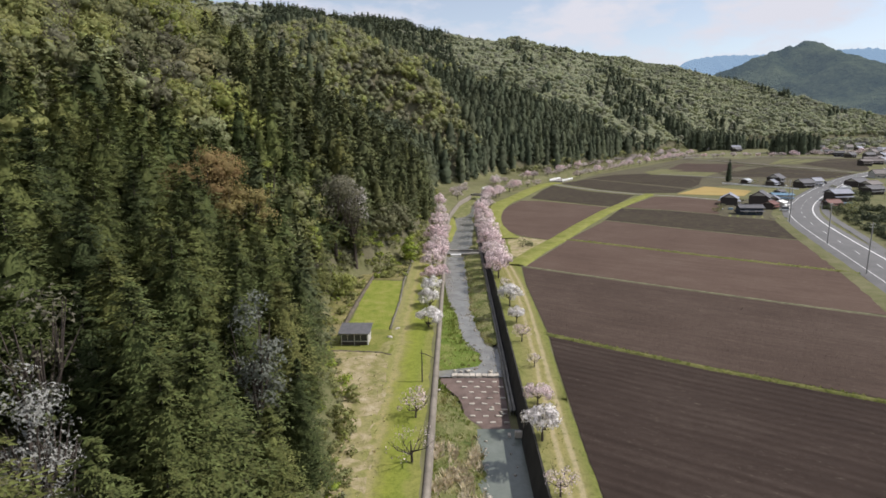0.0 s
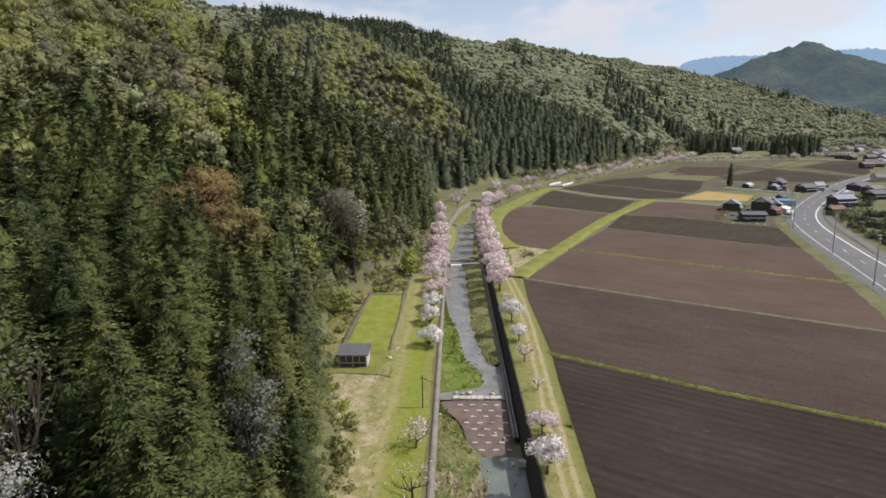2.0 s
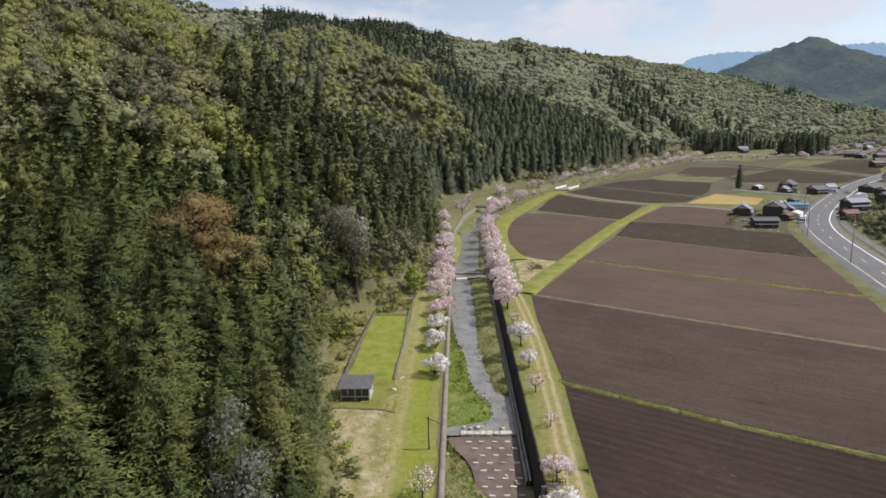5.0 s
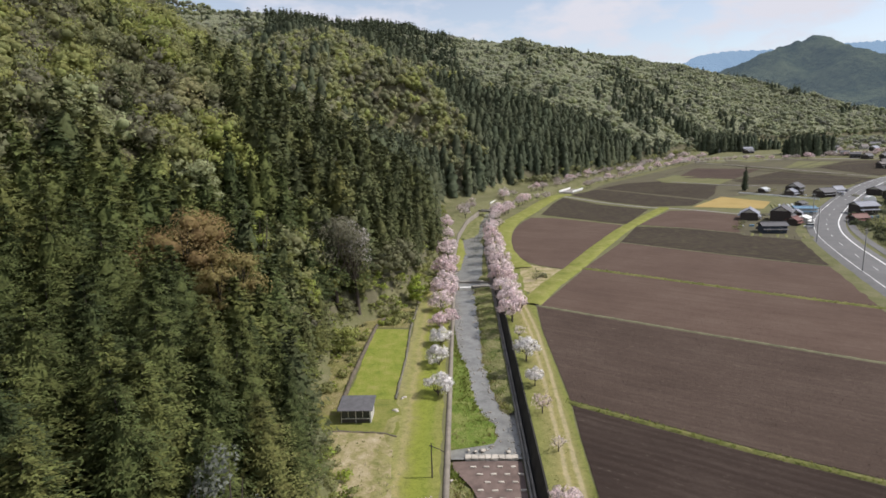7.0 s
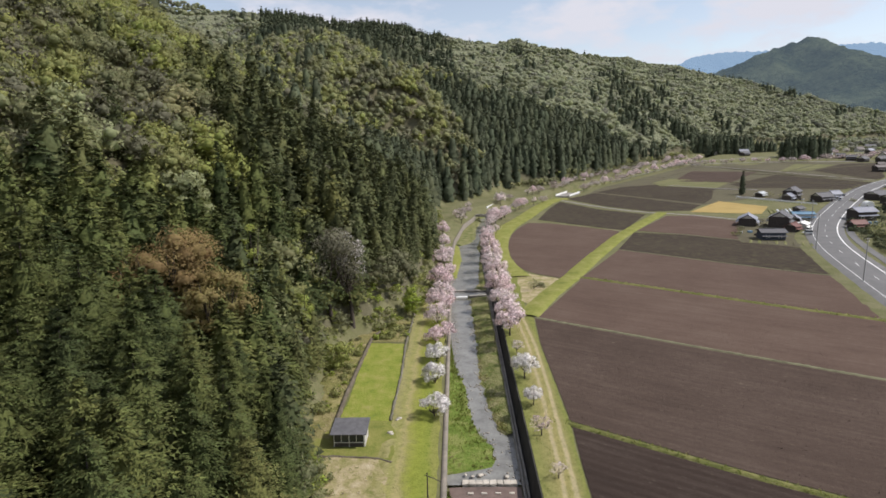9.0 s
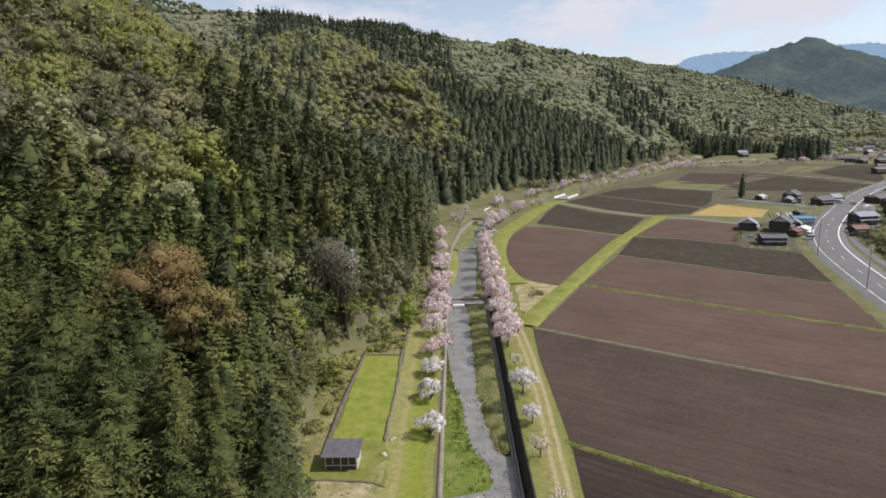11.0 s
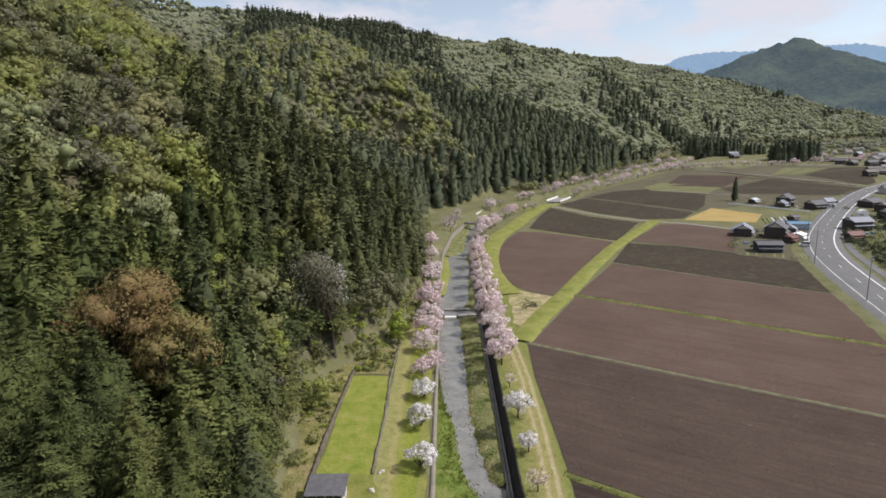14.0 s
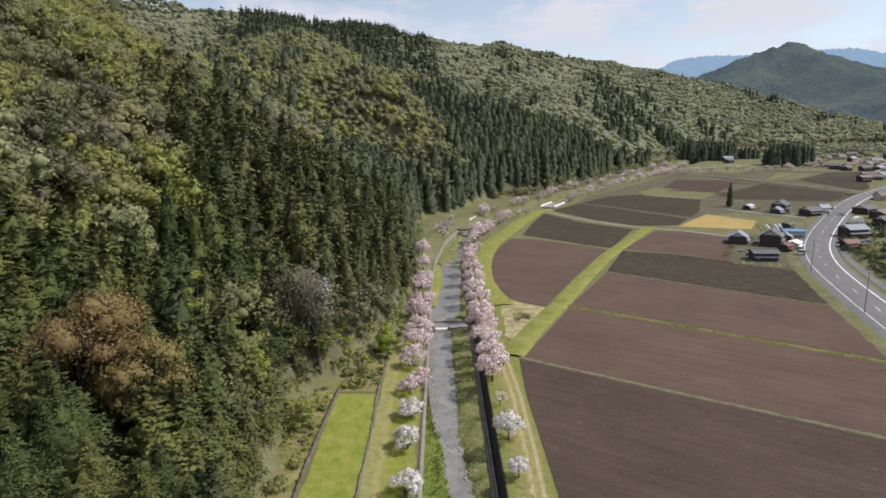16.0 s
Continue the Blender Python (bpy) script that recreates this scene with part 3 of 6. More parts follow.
BUND = [(-0.9, 0), (-0.45, 0.22), (0.1, 0.3), (0.5, 0.2), (0.9, 0)]
for line, wide, lab in ((BUND_B, 0.7, "grassy"), (BUND_A, 0.75, "narrow dry"), (BUND_C, 1.1, "broad grassy"), (BUND_D, 0.5, "narrow dry"), (BUND_E, 0.5, "narrow dry")):
    V, Q = sweep(resample(line, 0.8), [(o * wide, h * min(1, 0.5 + wide / 2)) for o, h in BUND], flat, 0.1, 4)
    tagged(part("field_bund", quads("field_bund", V, Q, "bund_grass" if line in (BUND_B, BUND_C) else "pale_bund", smooth=True)), lab + " earth bund between two fields", "bund", "field bunds", kind="structure")

LEVEE = [(18.5, 156), (27, 175), (36.5, 193), (52, 225), (70, 260), (88, 290), (110, 325)]
V, Q = sweep(resample(LEVEE, 1.5), [(-4.7, 0.05), (-3.8, 0.3), (-1, 0.45), (0.6, 0.4), (1.2, 0.05)], flat, 0.12, 7)
tagged(part("levee", quads("levee", V, Q, "bank", smooth=True)), "yellow-green grassy levee between the fields", "levee", kind="structure")
V, Q = sweep(smooth_line([(18.8, 196), (15.2, 215), (14.6, 236), (17.5, 264), (23.5, 291), (33, 314), (46, 352), (60, 388), (70, 396)], 2), [(-4.4, 0.05), (-2.6, 0.4), (1.6, 0.45), (4.2, 0.08)], flat, 0.12, 9)
tagged(part("levee", quads("levee", V, Q, "bank", smooth=True)), "curving grassy river levee", "levee", kind="structure")
sheet("dry_lawn", [(18.5, 196.5), (22.5, 200.5), (31.5, 193), (28, 181), (20, 164), (17, 170)], "dry", 0.05, 3, 0.06, label="patch of pale dry grass", category="lawn", soft=0.3)
V, Q = sweep(smooth_line([(64, 392), (82, 353), (101, 328), (120, 318), (138, 297.5), (147, 288)], 3), [(-1.3, 0.09), (1.3, 0.09)], flat)
tagged(part("farm_lane", quads("farm_lane", V, Q, "concrete")), "narrow pale concrete farm lane", "lane", kind="structure")

# right bank: grass strip with a worn track
TRACK = [(30, 12.2), (56, 12.9), (75, 13.6), (90, 14.2), (117, 15.2), (137, 15.5), (152, 15), (175, 13.5), (210, 12.5), (260, 12.5)]
sheet("river_bank", [(10.1, 30), (10.1, 215), (14.6, 215), (18.6, 197), (17.2, 160), (18.3, 155), (17.4, 137), (17.4, 105), (16.6, 90), (15.6, 62), (15.3, 30)], "trackbank", 0.04, 2.0, 0.07, label="yellow-green grassy river bank with a worn wheel track", category="bank", soft=0.12, across=lambda x, y: x - interp(y, TRACK))
# left terrace
terrace = lambda y: valley(y) + interp(y, [(0, 0.3), (60, 0.5), (95, 1.2), (140, 1.8), (200, 1.8), (300, 2.5), (700, 2.0)])
sheet("verge", [(-3.6, 45), (-3.6, 168), (-9.5, 168), (-11.5, 150), (-11.4, 101), (-12.5, 92), (-12.5, 84), (-11.5, 45)], "verge", 0.06, 2, 0.06, terrace, "grass verge with a worn earthen footpath", "verge", soft=0.2, across=lambda x, y: x)
sheet("lawn", [(-19.9, 101), (-12, 101), (-11.6, 118), (-12.2, 134), (-19.8, 135)], "lawn", 0.06, 2, 0.05, terrace, "rectangular bright green lawn", "lawn", soft=0.15)
sheet("scrub_slope", [(-24, 96), (-20.6, 96), (-20.4, 135.5), (-12.4, 135), (-11.8, 150), (-17, 149), (-26, 138), (-28, 124)], "scrub", 0.05, 2, 0.14, lambda y: terrace(y) + 0.02, "rough tan and green scrubby ground", "scrub", soft=0.3)
sheet("meadow", [(-12.8, 50), (-16, 74), (-21, 88), (-20, 91), (-12.6, 90.4), (-10.6, 86), (-9.6, 74), (-10.4, 66), (-9, 60), (-9.6, 50)], "dry", 0.07, 2, 0.12, terrace, "rough strawy dry meadow", "meadow", soft=0.3)
sheet("waste_ground", [(-23.8, 92), (-20.4, 97), (-20.5, 136.2), (-22.5, 137.5), (-25.2, 134), (-26.6, 126), (-26.2, 116), (-25, 107)], "waste", 0.05, 2, 0.08, terrace, "rough weedy ground beside the lawn", "ground", soft=0.3)
sheet("shed_yard", [(-23.5, 91.4), (-12.6, 90.8), (-10.4, 89.8), (-10.2, 95), (-11.5, 101.2), (-20.5, 101.2), (-22.5, 97)], "yard_grass", 0.065, 2, 0.06, terrace, "short green grass round the shed", "lawn", soft=0.25)
# road
ROAD = [(40, -40), (83, 70), (104, 124), (116.5, 162), (126.5, 193.5), (140, 232), (152.5, 257.5), (167, 280.5), (190, 311.5), (234, 366.5), (289, 429), (343, 476), (420, 540), (520, 640)]
road_line = smooth_line(ROAD, 3)
road_z = lambda x, y: valley(y) + 0.5
V, Q = sweep(road_line, [(-7.5, -0.5), (-5.2, 0.0), (5.2, 0.0), (7.0, -0.1)], road_z)
road = tagged(part("road", quads("road", V, Q, "asphalt")), "two-lane asphalt country road with white edge lines", "road", kind="structure")
for off, wide in ((-4.6, 0.1), (4.4, 0.22)):
    V, Q = sweep(road_line, [(off - wide, 0.012), (off + wide, 0.012)], road_z)
    part("edge_line", quads("edge_line", V, Q, "line"), road)
dash = []
for i in range(0, len(road_line) - 2, 4):
    dash.append(sweep(road_line[i:i + 2], [(-0.09, 0.012), (0.09, 0.012)], road_z))
for v, q in dash[:60]:
    part("centre_dash", quads("centre_dash", v, q, "line"), road)
V, Q = sweep(road_line[:int(len(road_line) * 0.62)], [(-11.5, -0.45), (-9.4, -0.3), (-7.4, -0.32)], road_z, 0.2, 5)
tagged(part("road_verge", quads("road_verge", V, Q, "terrain")), "grassy road verge", "verge", kind="structure")

# ---------------------------------------------------------------- river

def strip(name, u0, u1, z0, z1, mat, y0, y1, label, category, rough=0.0, n=2, seed=1, kind="structure", step=2.0):
    """A strip of ground along the river between two offsets from its middle."""
    yy = np.arange(y0, y1 + 0.01, step)
    r = np.random.RandomState(seed)
    f = np.linspace(0, 1, n)
    a = u0(yy) if callable(u0) else np.full(len(yy), u0)
    b = u1(yy) if callable(u1) else np.full(len(yy), u1)
    Uu = a[:, None] * (1 - f) + b[:, None] * f
    Xx = river_x(yy)[:, None] + Uu * river_skew(yy)[:, None]
    Zz = z0(yy)[:, None] * (1 - f) + z1(yy)[:, None] * f
    if rough:
        Zz = Zz + rough * r.uniform(-1, 1, Zz.shape)
        Zz[:, 1:-1] += rough * 1.5
    Vv = np.stack([Xx, np.repeat(yy[:, None], n, 1), Zz], -1).reshape(-1, 3)
    J = np.arange(len(yy) * n).reshape(len(yy), n)
    Qq = np.stack([J[:-1, :-1], J[:-1, 1:], J[1:, 1:], J[1:, :-1]], -1).reshape(-1, 4)
    return tagged(part(name, quads(name, Vv, Qq, mat, smooth=True)), label, category, kind=kind)


bed = lambda y: river_bed(y)
strip("water", -6.15, 6.3, bed, bed, "pool", 20, 74, "still grey-green river pool", "water", n=3)
strip("water", -6.15, 6.3, bed, bed, "water", 90.5, 184, "shallow grey river water", "water", n=3)
strip("water", -6.15, 6.3, bed, bed, "water", 186, 720, "shallow grey river water", "water", n=3)

# grass bars in the river
up = lambda k: (lambda y: river_bed(y) + k)
bar_edge = lambda tab: (lambda y: interp(y, tab) + 0.35 * np.sin(y * 1.3) + 0.25 * np.sin(y * 3.1 + 1))
strip("grass_bar", -6.1, bar_edge([(20, -1.0), (58, 1.0), (72, 0.8), (76, 0.2), (78, -1.6), (82, -2.2), (86, -4.2), (87.6, -5.6), (91, -6.0)]), up(0.8), up(-0.1), "rivergrass", 20, 90, "overgrown bank of reeds and grass in the river", "grass bar", 0.15, 6, 2)
strip("grass_bar", -6.1, bar_edge([(93, -6.3), (94, -1.0), (95, 1.9), (98, 2.3), (101, 1.7), (104, 0.2), (108, -1.0), (114, -1.7), (125, -2.5), (128, -3.3), (134, -4.5), (150, -6.2)]), up(0.9), up(-0.1), "bar_green", 93, 149, "green grass bar beside the river", "grass bar", 0.12, 6, 3)
strip("grass_bar", bar_edge([(104, 4.0), (106, 2.6), (114, 1.3), (127, 0.0), (146, 0.1), (175, -0.4), (184, -0.3)]), 5.2, up(-0.1), up(0.7), "rivergrass", 104, 184, "mottled green and straw grass bar", "grass bar", 0.14, 6, 4)
strip("grass_bar", bar_edge([(190, 0), (200, 3), (240, 5)]), 5.4, up(-0.1), up(0.6), "rivergrass", 190, 240, "grass bar below the cherry trees", "grass bar", 0.14, 5, 5)
strip("grass_bar", -6.1, bar_edge([(200, -5), (235, -2.2), (262, -4)]), up(0.7), up(-0.1), "bank", 205, 262, "bright green grass bar", "grass bar", 0.1, 5, 6)

strip("grass_bar", -6.1, bar_edge([(262, -4), (268, 0.5), (280, 1.6), (300, 0.4), (318, -1.5), (332, -3)]), up(0.75), up(-0.1), "rivergrass", 262, 332, "gravelly grass bar above the bend", "grass bar", 0.15, 6, 7)
strip("grass_bar", bar_edge([(246, 5), (256, 3.2), (272, 3.6), (300, 3.0), (330, 3.4), (380, 2.6)]), 6.0, up(-0.1), up(0.7), "rivergrass", 246, 380, "straw-coloured grass bar along the bend", "grass bar", 0.15, 6, 8)
strip("grass_bar", -6.1, bar_edge([(336, -4), (350, -2), (420, -2.4), (520, -1)]), up(0.7), up(-0.1), "rivergrass", 336, 520, "rough grass along the upper stream", "grass bar", 0.15, 5, 9, step=4.0)

# retaining walls
top = lambda y: valley(y) + 0.0
strip("retaining_wall", 6.85, 6.0, top, up(-0.3), "wall", 20, 300, "dark mossy concrete retaining wall of the river", "wall", n=2)
strip("wall_coping", 6.8, 7.05, lambda y: valley(y) + 0.06, lambda y: valley(y) + 0.06, "wall", 20, 300, "concrete coping on the retaining wall", "wall", n=2)
for u, w, lab in ((5.75, 0.16, "pale concrete kerb"), (5.25, 0.14, "pale concrete kerb")):
    V, Q = sweep(np.stack([river_x(np.arange(78, 300, 2.0)) + u, np.arange(78, 300, 2.0)], -1), [(-w, -0.2), (-w, 0.75), (w, 0.75), (w, -0.2)], lambda x, y: river_bed(y))
    tagged(part("ledge_kerb", quads("ledge_kerb", V, Q, "concrete")), lab + " along the foot of the river wall", "kerb", kind="structure")
V, Q = sweep(np.stack([river_x(np.arange(20, 330, 2.0)) - 6.05, np.arange(20, 330, 2.0)], -1), [(0.36, -4), (0.36, 0.1), (-0.36, 0.1), (-0.36, -0.3)], lambda x, y: valley(y))
tagged(part("river_wall", quads("river_wall", V, Q, "wall_top")), "grey concrete river wall with a flat top", "wall", kind="structure")

# weir with baffle blocks
strip("weir_apron", lambda y: interp(y, [(74, 1.4), (75.7, 0.4), (77.8, -1.5), (82, -2.0), (84, -2.7), (86.5, -4.3), (87.6, -5.2), (90.4, -5.4)]), 4.9, lambda y: river_bed(y) * 0 + interp(y, [(74, -4.25), (90.4, -3.25)]), lambda y: interp(y, [(74, -4.25), (90.4, -3.25)]), "apron", 73.9, 90.4, "brown stone apron of the river weir", "weir", 0.03, 8, 3, step=1.0)


def stone(name, lo, hi, mat, seed, parent=None):
    r = random.Random(seed)
    bm = bmesh.new()
    box(bm, lo, hi)
    for v in bm.verts:
        v.co += Vector((r.uniform(-1, 1), r.uniform(-1, 1), r.uniform(-1, 0.6))) * 0.07
    return part(name, from_bm(name, bm, mat, 0.05), parent)


weir = new("weir")
tagged(weir, "low weir crest of pale stone blocks", "weir", kind="structure")
for i in range(8):
    stone("crest_stone", (-0.3 + i * 1.0, 90.2, -3.6), (0.62 + i * 1.0, 91.3, -2.95), "stone", i, weir)
for row in range(8):
    for i in range(4):
        y = 88.3 - row * 1.75
        x = 0.4 + i * 1.95 + (0.95 if row % 2 else 0)
        if x > 7.2 or x < interp(y, [(74, 4), (78, 1.8), (84, 0.6), (90, 0)]):
            continue
        z = float(interp(y, [(74, -4.25), (90.4, -3.25)]))
        stone("baffle_block", (x, y, z - 0.1), (x + 0.85, y + 0.32, z + 0.22), "stone", 100 + row * 9 + i, weir)
weir_up = new("weir")
tagged(weir_up, "low stepped concrete weir with white water", "weir", kind="structure")
for i, (x0, x1, y0, zz) in enumerate([(-1.2, 2.2, 183.6, 0.3), (2.8, 5.2, 184.4, 0.4), (5.4, 8.2, 185, 0.45), (-1.5, 8.2, 190, 0.55)]):
    z = float(river_bed(185.0))
    stone("weir_step", (x0, y0, z - 0.5), (x1, y0 + 1.4, z + zz), "white" if i < 1 else "concrete", 300 + i, weir_up)


# sluice at the end of the ledge: outfall block, pipe mouth and a hand rail on the bank
sluice = new("sluice")
sluice.matrix_basis = pose(9.0, 72.3, float(valley(72.3)))
block("outfall_block", (-0.6, -0.3, -3.9), (0.4, 0.3, -3.0), "stone", 0.06, sluice)
block("pipe_cover", (-1.5, 0.1, -4.3), (-1.1, 0.9, -3.7), "stone", 0.05, sluice)
block("cross_wall", (0.5, -0.2, -2.4), (1.7, 0.2, 0.12), "wall_top", 0.03, sluice)
block("slab", (1.2, -0.6, -0.1), (2.8, 0.7, 0.14), "wall_top", 0.03, sluice)
for k in (1.9, 2.7, 3.5):
    block("rail_post", (k, 0.25, 0), (k + 0.07, 0.32, 0.95), "timber", 0.01, sluice)
for k in (0.5, 0.88):
    block("rail", (1.9, 0.26, k), (3.57, 0.31, k + 0.06), "timber", 0.01, sluice)
tagged(sluice, "concrete sluice outfall with a dark hand rail", "sluice")


# ---------------------------------------------------------------- trees
def unit(v):
    return v / np.maximum(np.linalg.norm(v, axis=-1, keepdims=True), 1e-9)


def sprays(C, A, B, fingers, r, N):
    """Leaf sprays: from each centre some pointed fingers fan out along A, spread along B; N: the crown's own roundness."""
    turn = (np.einsum("ij,ij->i", np.cross(A, B), N) < 0)[:, None]
    B = np.where(turn, B, -B)
    tri = []
    for k in range(fingers):
        f = (k - (fingers - 1) / 2) * (1.5 / max(fingers - 1, 1)) if fingers > 1 else 0.0
        tip = C + A * (1.0 - 0.25 * abs(f)) + B * f * 1.2
        mid = C - A * 0.55 + B * f * 0.5
        w = B * (0.42 if fingers > 1 else 0.8) + A * 0.25 * r.uniform(-1, 1, (len(C), 1))
        tri.append(np.stack([tip, mid - w, mid + w], 1))
    V = np.concatenate(tri, 0).reshape(-1, 3)
    V = np.concatenate([V, np.repeat(np.tile(N, (fingers, 1)), 3, axis=0)], 1)
    return V, np.arange(len(V)).reshape(-1, 3)


def conifer_leaves(n_branch, along, seed, size=0.055, low=0.08, width=0.2, power=0.8, fingers=3, shell=0.0):
    """Foliage of a conifer one unit high: drooping boughs in loose tiers, each a flat frond of needle sprays."""
    r = np.random.RandomState(seed)
    t = low + (1 - low) * (1 - r.uniform(0, 1, n_branch) ** 0.72)
    t = np.concatenate([t, [0.99, 0.975, 0.96, 0.94]])
    n = len(t)
    az = r.uniform(0, 2 * np.pi, n)
    lump = 0.88 + 0.2 * np.sin(az * 3 + seed) * np.sin(t * 23 + seed * 2) + 0.22 * r.uniform(-1, 1, n)
    R = width * (1 - t) ** power * lump * np.clip((t - low) / 0.12 + 0.55, 0, 1) + 0.01
    rise = r.uniform(0.0, 0.35, n) + 0.3 * t
    up = np.array([0, 0, 1.0])
    out = np.stack([np.cos(az), np.sin(az), np.zeros_like(az)], -1)
    tan = np.stack([-np.sin(az), np.cos(az), np.zeros_like(az)], -1)
    roll = r.normal(0, 0.25, (n, 1))
    C, A, B, N = [], [], [], []
    for k in range(along):
        f = (k + 0.9) / along
        s = size * (0.6 + 0.7 * r.uniform(0, 1, n)) * (0.55 + 0.45 * (1 - t)) * (1.15 - 0.35 * f)
        swing = ((-1) ** k * 0.55 + r.normal(0, 0.3, n))[:, None] * (1.25 - f)
        droop = rise[:, None] - 0.75 * f + r.normal(0, 0.15, (n, 1))
        d = unit(out * np.cos(swing) + tan * np.sin(swing) + up * droop)
        c = out * (R * f)[:, None] + up * (t + R * (rise * f - 0.42 * f * f))[:, None] + tan * ((-1) ** k * 0.12 * R * (1.2 - f))[:, None] + r.normal(0, 0.004, (n, 3))
        side = unit(np.cross(d, up) + up * roll + r.normal(0, 0.18, (n, 3)))
        on = (r.uniform(0, 1, n) < shell)[:, None]
        d = np.where(on, unit(out * 0.7 - up + r.normal(0, 0.2, (n, 3))), d)
        side = np.where(on, unit(tan + r.normal(0, 0.2, (n, 3))), side)
        C.append(c)
        A.append(d * (s * 0.85)[:, None])
        B.append(side * (s * 0.95)[:, None])
        N.append(unit(out + up * (0.45 + 0.5 * r.uniform(0, 1, (n, 1))) + r.normal(0, 0.3, (n, 3))))
    return sprays(np.concatenate(C), np.concatenate(A), np.concatenate(B), fingers, r, np.concatenate(N))


def cone_core(seed, width, power, low, rings=10, seg=9, skirt=0.38, top=0.8):
    """The dense inner crown of a conifer one unit high: ragged tiers narrowing to the tip."""
    r = np.random.RandomState(seed + 900)
    V, Q = [], []
    for i in range(rings):
        t = low + (top - low) * (i / (rings - 1)) ** 0.92
        R = width * (1 - t) ** power * (1.0 if i % 2 == 0 else 1 - skirt) * np.clip((t - low) / 0.1 + 0.6, 0, 1) + 0.004
        a = 2 * np.pi * (np.arange(seg) + 0.5 * (i % 2) + r.uniform(-0.25, 0.25, seg)) / seg
        rad = R * r.uniform(0.6, 1.2, seg)
        zz = 0.6 if i % 2 else 0.15
        V.append(np.stack([np.cos(a) * rad, np.sin(a) * rad, t - (0.045 if i % 2 == 0 else 0.0) + r.uniform(-0.025, 0.025, seg), np.cos(a), np.sin(a), np.full(seg, zz)], -1))
        if i:
            for k in range(seg):
                p, q, u, w = (i - 1) * seg + k, (i - 1) * seg + (k + 1) % seg, i * seg + k, i * seg + (k + 1) % seg
                Q += [(p, q, w), (p, w, u)]
    V.append(np.array([[0, 0, top + 0.03, 0, 0, 1]]))
    n = rings * seg
    Q += [((rings - 1) * seg + k, (rings - 1) * seg + (k + 1) % seg, n) for k in range(seg)]
    return np.concatenate(V), np.array(Q)


BALL = np.array([(0, 0, 1)] + [(0.894 * math.cos(k * 1.2566), 0.894 * math.sin(k * 1.2566), 0.447) for k in range(5)] + [(0.894 * math.cos(k * 1.2566 + 0.628), 0.894 * math.sin(k * 1.2566 + 0.628), -0.447) for k in range(5)] + [(0, 0, -1)])
BALL_FACES = np.array([(0, 1 + k, 1 + (k + 1) % 5) for k in range(5)] + [(1 + k, 6 + k, 1 + (k + 1) % 5) for k in range(5)] + [(1 + (k + 1) % 5, 6 + k, 6 + (k + 1) % 5) for k in range(5)] + [(11, 6 + (k + 1) % 5, 6 + k) for k in range(5)])


def full_conifer(n_branch, along, seed, size, low, width, power, fingers, shell, fill=0.8, rings=10, seg=9):
    return merge([cone_core(seed, width * fill, power, low, rings, seg), conifer_leaves(n_branch, along, seed, size, low, width, power, fingers, shell)])


def broad_leaves(n, seed, size=0.06, width=0.42, base=0.28, blobs=11, flat=1.0, bend=0.34, fingers=1, lobe=1.0, core=0.0, tall=0.75, loose=0.0):
    """Foliage of a broadleaf tree one unit high: leaf sprays over many uneven lobes."""
    r = np.random.RandomState(seed)
    az, q = r.uniform(0, 2 * np.pi, blobs), np.sqrt(r.uniform(0.05, 1, blobs))
    bz = base + (1 - base) * (0.2 + 0.6 * r.uniform(0, 1, blobs)) * (1.12 - 0.55 * q * q)
    bc = np.stack([np.cos(az) * q * width * 0.72, np.sin(az) * q * width * 0.72, bz * flat], -1)
    br = width * r.uniform(0.26, 0.48, blobs) * lobe
    w = r.choice(blobs, n, p=br ** 2 / (br ** 2).sum())
    d = unit(r.normal(0, 1, (n, 3)) + [0, 0, 0.35])
    C = bc[w] + d * (br[w] * (1.08 + loose * r.uniform(-0.5, 1, n) - 0.6 * r.uniform(0, 1, n) ** 2))[:, None] * [1, 1, tall]
    nor = unit(d + r.normal(0, bend, (n, 3)))
    a = unit(np.cross(nor, r.normal(0, 1, (n, 3))))
    b = np.cross(nor, a)
    s = size * r.uniform(0.5, 1.3, n)
    mid = np.array([0, 0, base + (1 - base) * 0.35])
    soft = unit(d + 0.55 * unit(C - mid) + r.normal(0, 0.28 + loose, (n, 3)))
    out = sprays(C, a * s[:, None], b * (s * 0.8)[:, None], fingers, r, soft)
    if not core:
        return out
    inner = BALL[None] * (br * core)[:, None, None] * r.uniform(0.7, 1.2, (blobs, 12, 1)) * [1, 1, tall] + bc[:, None]
    inner = np.concatenate([inner, np.repeat(BALL[None], blobs, 0)], -1)
    return merge([(inner.reshape(-1, 6), (BALL_FACES[None] + (np.arange(blobs) * 12)[:, None, None]).reshape(-1, 3)), out])


